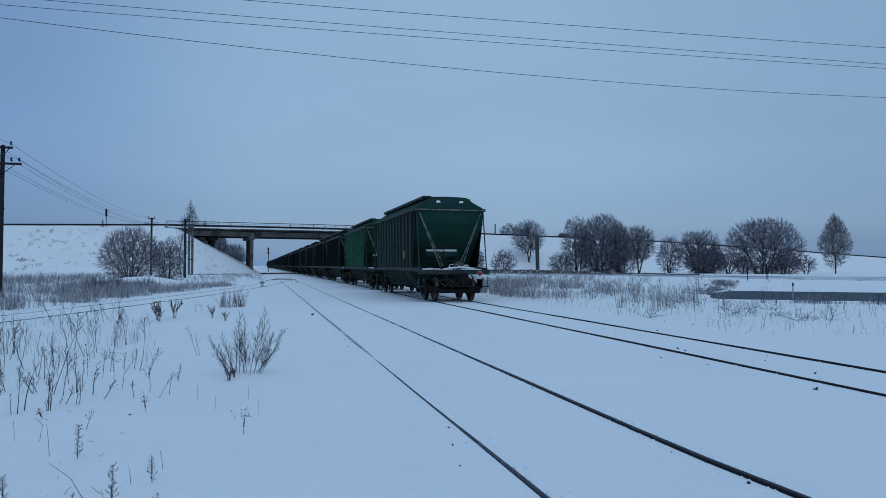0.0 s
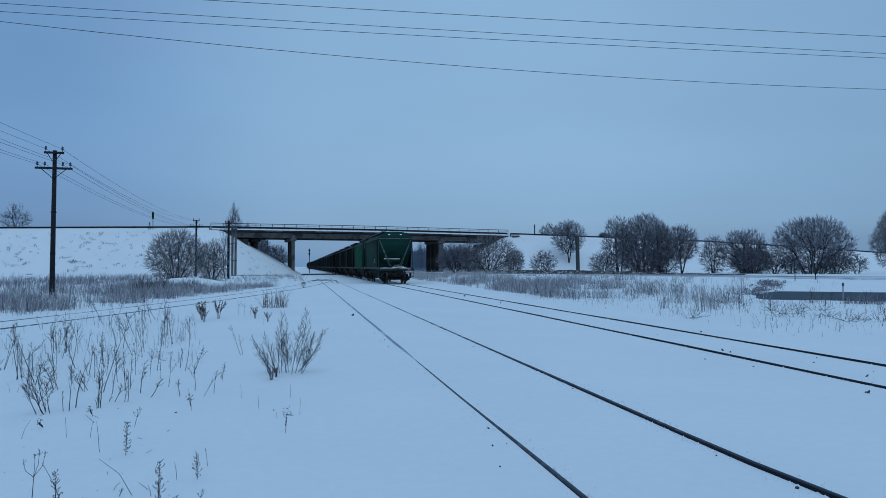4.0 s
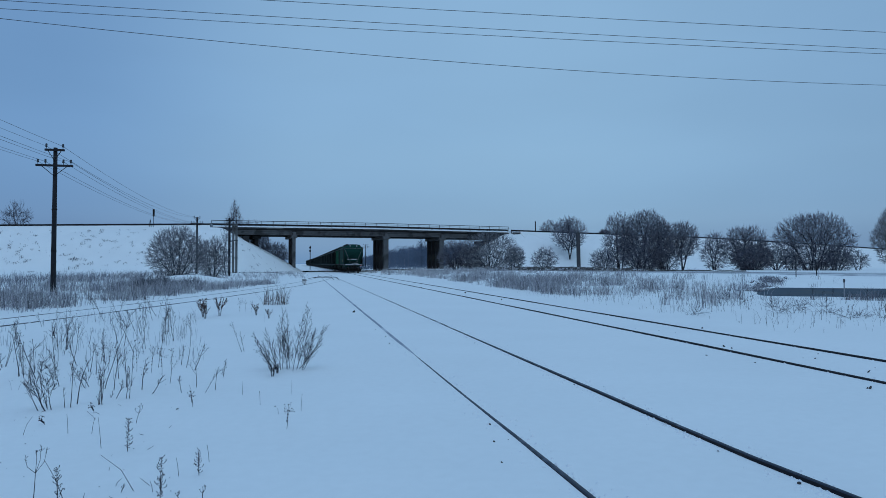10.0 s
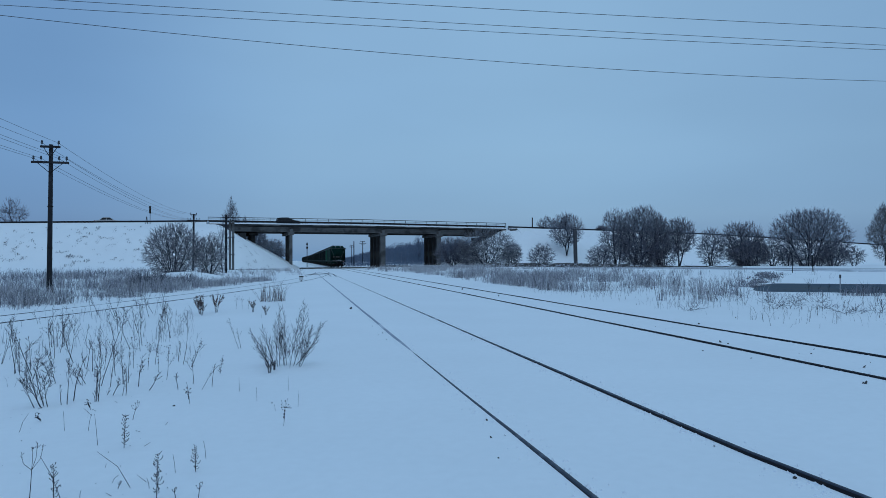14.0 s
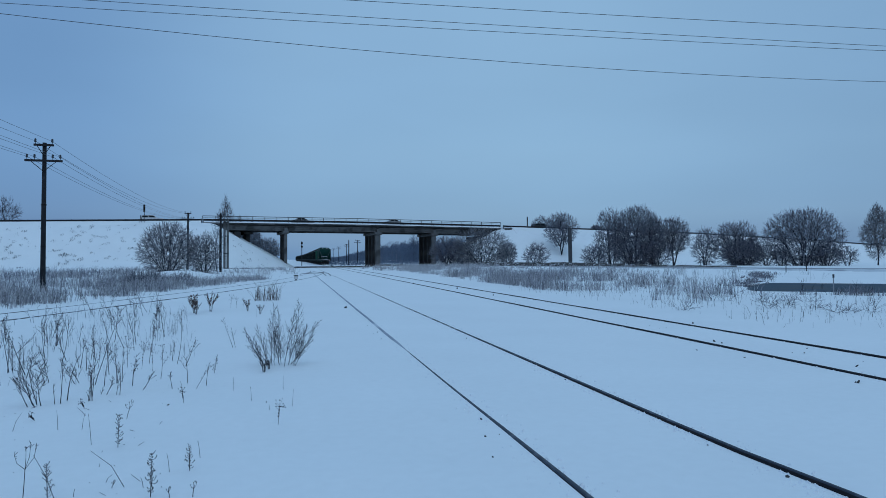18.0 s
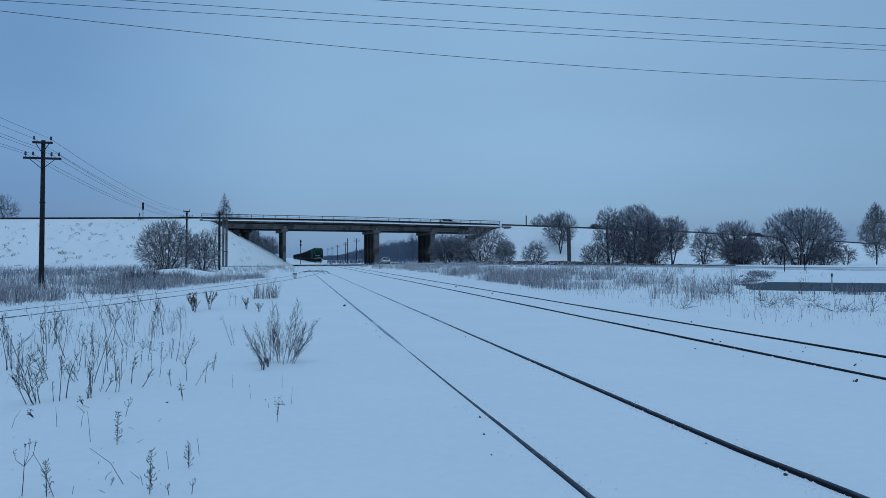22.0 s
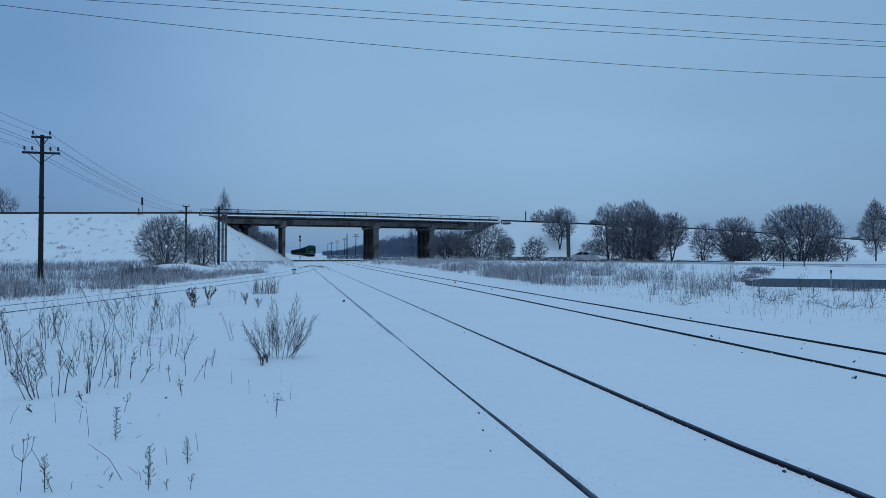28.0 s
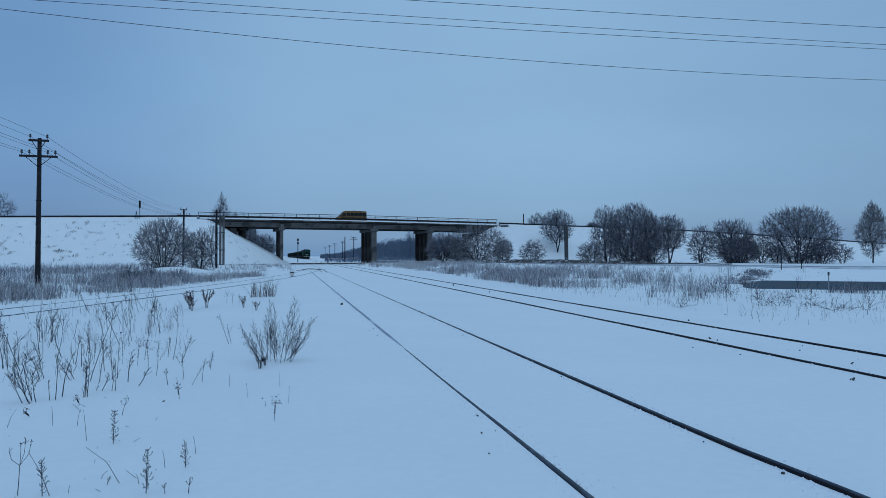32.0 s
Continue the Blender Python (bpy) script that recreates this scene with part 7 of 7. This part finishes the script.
def build_weeds():
    rng = random.Random(77)
    for x, y, h, dx in STALKS + STALKS_2:
        plant(stalk, "dry_weed", "thin branched brown dry weed standing in snow", x, y, h, dx, rng, (WEED, WEED), "weeds in the snow")
    for x, y, h, dx in SPIKES:
        plant(spike, "dry_weed", "dark spiky withered weed stem standing in snow", x, y, h, dx, rng, (WEED, WEED), "weeds in the snow")
    for x, y, h, dx in UMBELS:
        plant(umbel, "dry_weed", "dry umbrella-headed weed standing in snow", x, y, h, dx, rng, (WEED, WEED), "weeds in the snow")
    for x, y, h, dx in STRAWS:
        plant(straw, "dry_weed", "single thin dry straw standing in snow", x, y, h, dx, rng, (WEED, WEED), "weeds in the snow")
    for x, y, h, dx in BUSHY:
        plant(bushy, "dry_weed", "dark bushy dry weed with tangled fine twigs", x, y, h, dx, rng, (WEED, WEED), "weeds in the snow")
    # bunches of upright straws
    for bx, by, n in ((-4.22, 13.93, 9), (-3.18, 15.3, 8), (-2.45, 16.0, 12)):
        for k in range(n):
            plant(straw, "dry_weed", "upright dry straw in a bunch", bx + rng.gauss(0, 0.13), by + rng.gauss(0, 0.12), rng.uniform(0.25, 0.48), rng.gauss(-0.02, 0.05), rng, (WEED, WEED), "straws in bunches")
    for x, y, h, dx in FORKS:
        plant(fork, "dry_weed", "bare forked dry weed standing in snow", x, y, h, dx, rng, (WEED, WEED), "weeds in the snow")
    for x, y, h in CLUMPS:
        plant(clump, "withered_tuft", "withered dark tuft with curled leaves in snow", x, y, h, 0, rng, (WEED, WEED_RED), "weeds in the snow")
    made = 0
    while made < 76:
        y = rng.uniform(10.5, 25)
        x = rng.uniform(-8.5, -0.9) - 0.03 * y
        n = noise.noise((x * 0.5, y * 0.3, 21.0))
        made += 0.05
        if x > -0.2 * (y - 3) - 0.1 or x < siding_x(y) + 1.3 or rng.random() > 0.4 + 1.1 * n:
            continue
        made += 0.95
        plant(stalk, "dry_weed", "thin pale dry weed standing in snow", x, y, rng.uniform(0.25, 0.75), rng.gauss(0, 0.15), rng, (WEED, WEED), "weeds in the snow")
    made = 0
    while made < 70:
        y = rng.uniform(15, 34)
        x = rng.uniform(11.5, 28)
        n = noise.noise((x * 0.3, y * 0.3, 17.0))
        made += 0.1
        if n < 0.02 or in_ditch(x, y) or rng.random() > 0.3 + n or x < 9.5 + 0.12 * y:
            continue
        made += 0.9
        plant(stalk, "dry_weed", "dark branched dry weed standing beyond the far track", x, y, rng.uniform(0.25, 0.6), rng.gauss(0, 0.05), rng, (WEED, WEED), "weeds beyond the far track")
    # the shrub by the track
    r = random.Random(4)
    t = thing("dry_shrub", "small bare branching shrub beside the snowed-in track", "shrub", Matrix.Translation((-0.26, 10.6, ground_z(-0.29, 10.6))))
    for i, (a, b, h) in enumerate(SHRUB):
        g = Geo()
        for k in range(1 + (i in (1, 5, 7, 8))):
            foot = (a + r.gauss(0, 0.03), r.gauss(0, 0.10), -0.06)
            d = (b - a + r.gauss(0, 0.05), r.gauss(0, 0.10), h)
            wisp(r, g, foot, d, math.hypot(b - a, h) * (1.0 if k == 0 else r.uniform(0.55, 0.85)) + 0.06, 0.0046, int(13 + 12 * h), 0.14, 0.33, 6, (18, 38))
        part("stem", g, WEED, t)
    for x, y, h, q in ((-0.42, 9.95, 0.20, 5), (-0.36, 10.2, 0.14, 8)):
        plant(clump, "withered_tuft", "withered dark tuft beside the shrub", x, y, h, 0, random.Random(q), (WEED, WEED), "weeds in the snow")

    # bits of leaf and fallen stems on the snow
    bits = Geo()
    for k in range(120):
        y = 4.3 + 12 * rng.random() ** 1.2
        x = -0.15 * y - 0.1 - abs(rng.gauss(0, 0.16)) * y
        if abs(x - siding_x(y)) < 1.2:
            continue
        z, a = ground_z(x, y) + 0.004, rng.uniform(0, 6.28)
        if rng.random() < 0.25:
            ln = rng.uniform(0.03, 0.14)
            e = (x + math.cos(a) * ln, y + math.sin(a) * ln, z + ln * rng.uniform(0.0, 0.4))
            bits.tube([(x, y, z - 0.01), e], 0.0022, 3, 0.0012, False)
        else:
            w = rng.uniform(0.003, 0.011)
            c, q = math.cos(a) * w, math.sin(a) * w
            bits.add([(x - c, y - q, z), (x + q * 0.3, y - c * 0.3, z + w * 0.5), (x + c, y + q, z + w * 0.3), (x - q * 0.3, y + c * 0.3, z + w * 0.4)], [(0, 1, 2), (0, 2, 3)])
    tagged(part("leaf_litter", bits, WEED), "dark leaf bits and fallen stems on the snow", "litter", kind="stuff")


build_weeds()


def build_tuft_grass():
    def weed_floor(rng):
        y = rng.uniform(9.5, 25)
        x = rng.uniform(-8.5, -0.9) - 0.03 * y
        n = noise.noise((x * 0.9, y * 0.5, 23.0)) + 0.4 * noise.noise((x * 3.0, y * 2.0, 24.0))
        if x > -0.16 * (y - 3) - 0.1 or x < siding_x(y) + 1.2 or n < 0.12:
            return None
        return x, y, 0.4 + n

    def near_tuft(rng):
        x, y = -1.02 + rng.uniform(-0.46, 0.46), 27.2 + rng.gauss(0, 0.25)
        return x, y, rng.uniform(0.5, 1.0)
    build_grass("thin pale grass among the weeds", 35, 2600, weed_floor, (0.10, 0.50), 0.0021, TWIG_TIP)
    build_grass("russet dry grass tuft in the snow", 31, 105, near_tuft, (0.4, 1.0), 0.0048, WEED_RED)


build_tuft_grass()


# ---- stones and crumbs on the snow ----
def build_crumbs():
    rng = random.Random(15)
    shapes = []
    for k in range(5):
        bm = bmesh.new()
        bmesh.ops.create_icosphere(bm, subdivisions=1, radius=1)
        for v in bm.verts:
            v.co = v.co * (0.7 + 0.5 * rng.random())
        me = bpy.data.meshes.new("stone")
        bm.to_mesh(me)
        bm.free()
        me.materials.append(STONE)
        shapes.append(me)
    spots = [(1.52, 22.47, 0.045), (1.59, 5.93, 0.010), (1.72, 6.57, 0.011), (1.73, 5.98, 0.006), (1.61, 16.41, 0.013), (1.66, 14.84, 0.012), (1.59, 13.56, 0.011), (3.20, 13.33, 0.014), (7.52, 11.86, 0.028),
             (9.14, 15.29, 0.025), (6.73, 7.55, 0.028), (6.71, 7.57, 0.016), (7.74, 8.71, 0.024), (3.35, 4.40, 0.014), (3.42, 5.22, 0.008), (8.43, 10.57, 0.013), (7.99, 10.08, 0.013), (7.50, 11.59, 0.016),
             (6.77, 9.86, 0.014), (6.53, 10.81, 0.015), (8.16, 36.05, 0.044), (7.17, 44.19, 0.050), (8.11, 28.96, 0.036), (3.32, 8.51, 0.009), (11.16, 16.90, 0.020), (-0.30, 7.75, 0.008), (-1.30, 7.9, 0.014)]
    for k in range(30):
        y = 5 + 20 * rng.random() ** 1.5
        spots.append((rng.choice((LEFT_TRACK - 0.9, LEFT_TRACK + 0.85, RIGHT_TRACK - 0.8, RIGHT_TRACK + 0.8, RIGHT_TRACK - 0.1)) + rng.gauss(0, 0.22), y, rng.uniform(0.003, 0.010)))
    for x, y, s in spots:
        ob = tagged(new("stone", rng.choice(shapes)), "dark stone lying on the snow by the track", "stone", "stones on the snow")
        ob.matrix_basis = Matrix.LocRotScale((x, y, ground_z(x, y) + s * 0.35), Euler((rng.random(), rng.random(), rng.random() * 6)), (s * 1.4, s, s * 0.55))
    # loose snow thrown up beside the rails
    g = Geo()
    for k in range(2600):
        side = rng.choice((LEFT_TRACK - HALF_GAUGE, LEFT_TRACK + HALF_GAUGE, LEFT_TRACK + HALF_GAUGE, RIGHT_TRACK - HALF_GAUGE, RIGHT_TRACK + HALF_GAUGE))
        x, y = side + rng.choice((-1, 1)) * (0.05 + abs(rng.gauss(0, 0.07))), 2.5 + 30 * rng.random() ** 1.6
        s = rng.uniform(0.006, 0.028)
        z = ground_z(x, y)
        p = [(x + s * math.cos(a) * rng.uniform(0.7, 1.2), y + s * math.sin(a) * rng.uniform(0.7, 1.6), z - 0.006) for a in (0.3, 1.6, 2.9, 4.1, 5.4)]
        g.add(p + [(x + rng.gauss(0, s * 0.2), y, z + s * rng.uniform(0.4, 0.9))], [(0, 1, 5), (1, 2, 5), (2, 3, 5), (3, 4, 5), (4, 0, 5)])
    # lumps that the near rail's outer edge has broken off the crust
    for k in range(420):
        y = 3.4 + 12 * rng.random() ** 1.3
        x = LEFT_TRACK + HALF_GAUGE - 0.038 - abs(rng.gauss(0, 0.028)) + 0.10 * (1 - sstep(3.2, 5.5, y))
        if noise.noise((0.0, y * 0.9, 31.0)) < -0.05:
            continue
        u, z = rng.uniform(0.008, 0.026), ground_z(x, y)
        p = [(x + u * math.cos(a) * rng.uniform(0.6, 1.0), y + u * math.sin(a) * rng.uniform(1.0, 2.2), z - 0.006) for a in (0.3, 1.6, 2.9, 4.1, 5.4)]
        g.add(p + [(x + rng.gauss(0, u * 0.3), y + rng.gauss(0, u * 0.3), z + u * rng.uniform(0.35, 0.8))], [(0, 1, 5), (1, 2, 5), (2, 3, 5), (3, 4, 5), (4, 0, 5)])
    tagged(part("snow_crumbs", g, SNOW_LUMP), "crumbs of loose snow along the rails", "snow", kind="stuff")


build_crumbs()


# ---- what moves ----
# metres that the train has gone since 0 s
TRAIN_RUN = [(0, 0.0), (1, 7.8), (2, 15.8), (3, 24.0), (6, 49.0), (9, 75.5), (14, 121.0), (20, 178.0), (26, 240.0), (32, 304.0)]

# seconds and the place along the highway of each vehicle
ROAD_RUNS = [
    (CAR_DARK, 3.6, True, [(0, -194), (11, -41.0), (12, -28.3), (14, -1.9), (17, 38.7), (19, 66.5), (22, 111.5), (24, 141), (32, 260)]),
    (CAR_SILVER, 3.6, True, [(0, -222), (13, -45.6), (14, -32.3), (17, 6.7), (19, 33.2), (21, 60.8), (23, 90.5), (24, 106.5), (32, 218)]),
    (CAR_BLACK, 3.6, True, [(0, -244), (17, -12.2), (19, 15.5), (21, 42.4), (22, 56.3), (24.5, 92.6), (25.5, 107.5), (32, 203)]),
    (CAR_WHITE, 3.6, True, [(0, -276), (17, -38.7), (19, -10.2), (21, 17.8), (23, 45.4), (24.5, 67.2), (27.5, 110.2), (30, 142.5), (32, 170)]),
    (MINIBUS, 7.8, False, [(0, 298), (14, 280), (20, 222), (24, 153.0), (27.5, 91.0), (29, 63.0), (30, 46.2), (31, 29.4), (32, 12.8)]),
]
# seconds and place of the saloon on the side road
SIDE_RUN = [(0, 33, 325), (12, 27, 266), (20, 21.1, 207), (21.3, 20.5, 182), (22, 20.7, 166), (23, 20.6, 151.5), (24, 21.4, 134), (25, 23.3, 120), (26.3, 28.4, 104.5), (27.5, 35.0, 93.8), (28, 38.3, 88.9),
            (29, 44.6, 77.7), (30, 50.3, 66.3), (30.5, 53.4, 60.8), (31.2, 58.2, 53), (32, 64.5, 45)]


def road_rows(runs, d, ahead):
    rows = []
    for t, x in runs:
        px, py, pz = on_road(x, d, lerp_table(ROAD_TOP, x) + 0.035)
        slope = (lerp_table(ROAD_TOP, x + 2) - lerp_table(ROAD_TOP, x - 2)) / 4.05
        m = Matrix.Translation((px, py, pz)) @ ROAD_TURN @ Matrix.Rotation(math.atan(slope) * -1, 4, "Y") @ Matrix.Rotation(radians(-90 if ahead else 90), 4, "Z")
        rows.append((t, m))
    return rows


def motions():
    for ob, y in TRAIN:
        walk(ob, [(t, pose(right_x(y + s), y + s, 0.012, 0, 0, -math.degrees(math.atan(right_x(y + s + 0.5) - right_x(y + s - 0.5))))) for t, s in TRAIN_RUN])
    # wheels of the last wagon roll
    turns = []
    k = 0.0
    while k <= 32.0:
        turns.append((k, -math.degrees(lerp_table(TRAIN_RUN, k) / WHEEL_R)))
        k += 1 / 15
    for w in TAIL_WHEELS:
        y = w.location.y
        walk(w, [(t, pose(0, y, WHEEL_R, a % 360)) for t, a in turns])
    for ob, d, ahead, runs in ROAD_RUNS:
        walk(ob, road_rows(runs, d, ahead))
    rows = []
    for i, (t, x, y) in enumerate(SIDE_RUN):
        (_, ax, ay), (_, bx, by) = SIDE_RUN[max(0, i - 1)], SIDE_RUN[min(len(SIDE_RUN) - 1, i + 1)]
        z = max(ground_z(x, y, False), road_gap(x, y)[1] if y < 190 else 0) - 0.06
        rows.append((t, pose(x, y, z, 0, 0, math.degrees(math.atan2(by - ay, bx - ax)) - 90)))
    walk(CAR_LOW, rows)


motions()
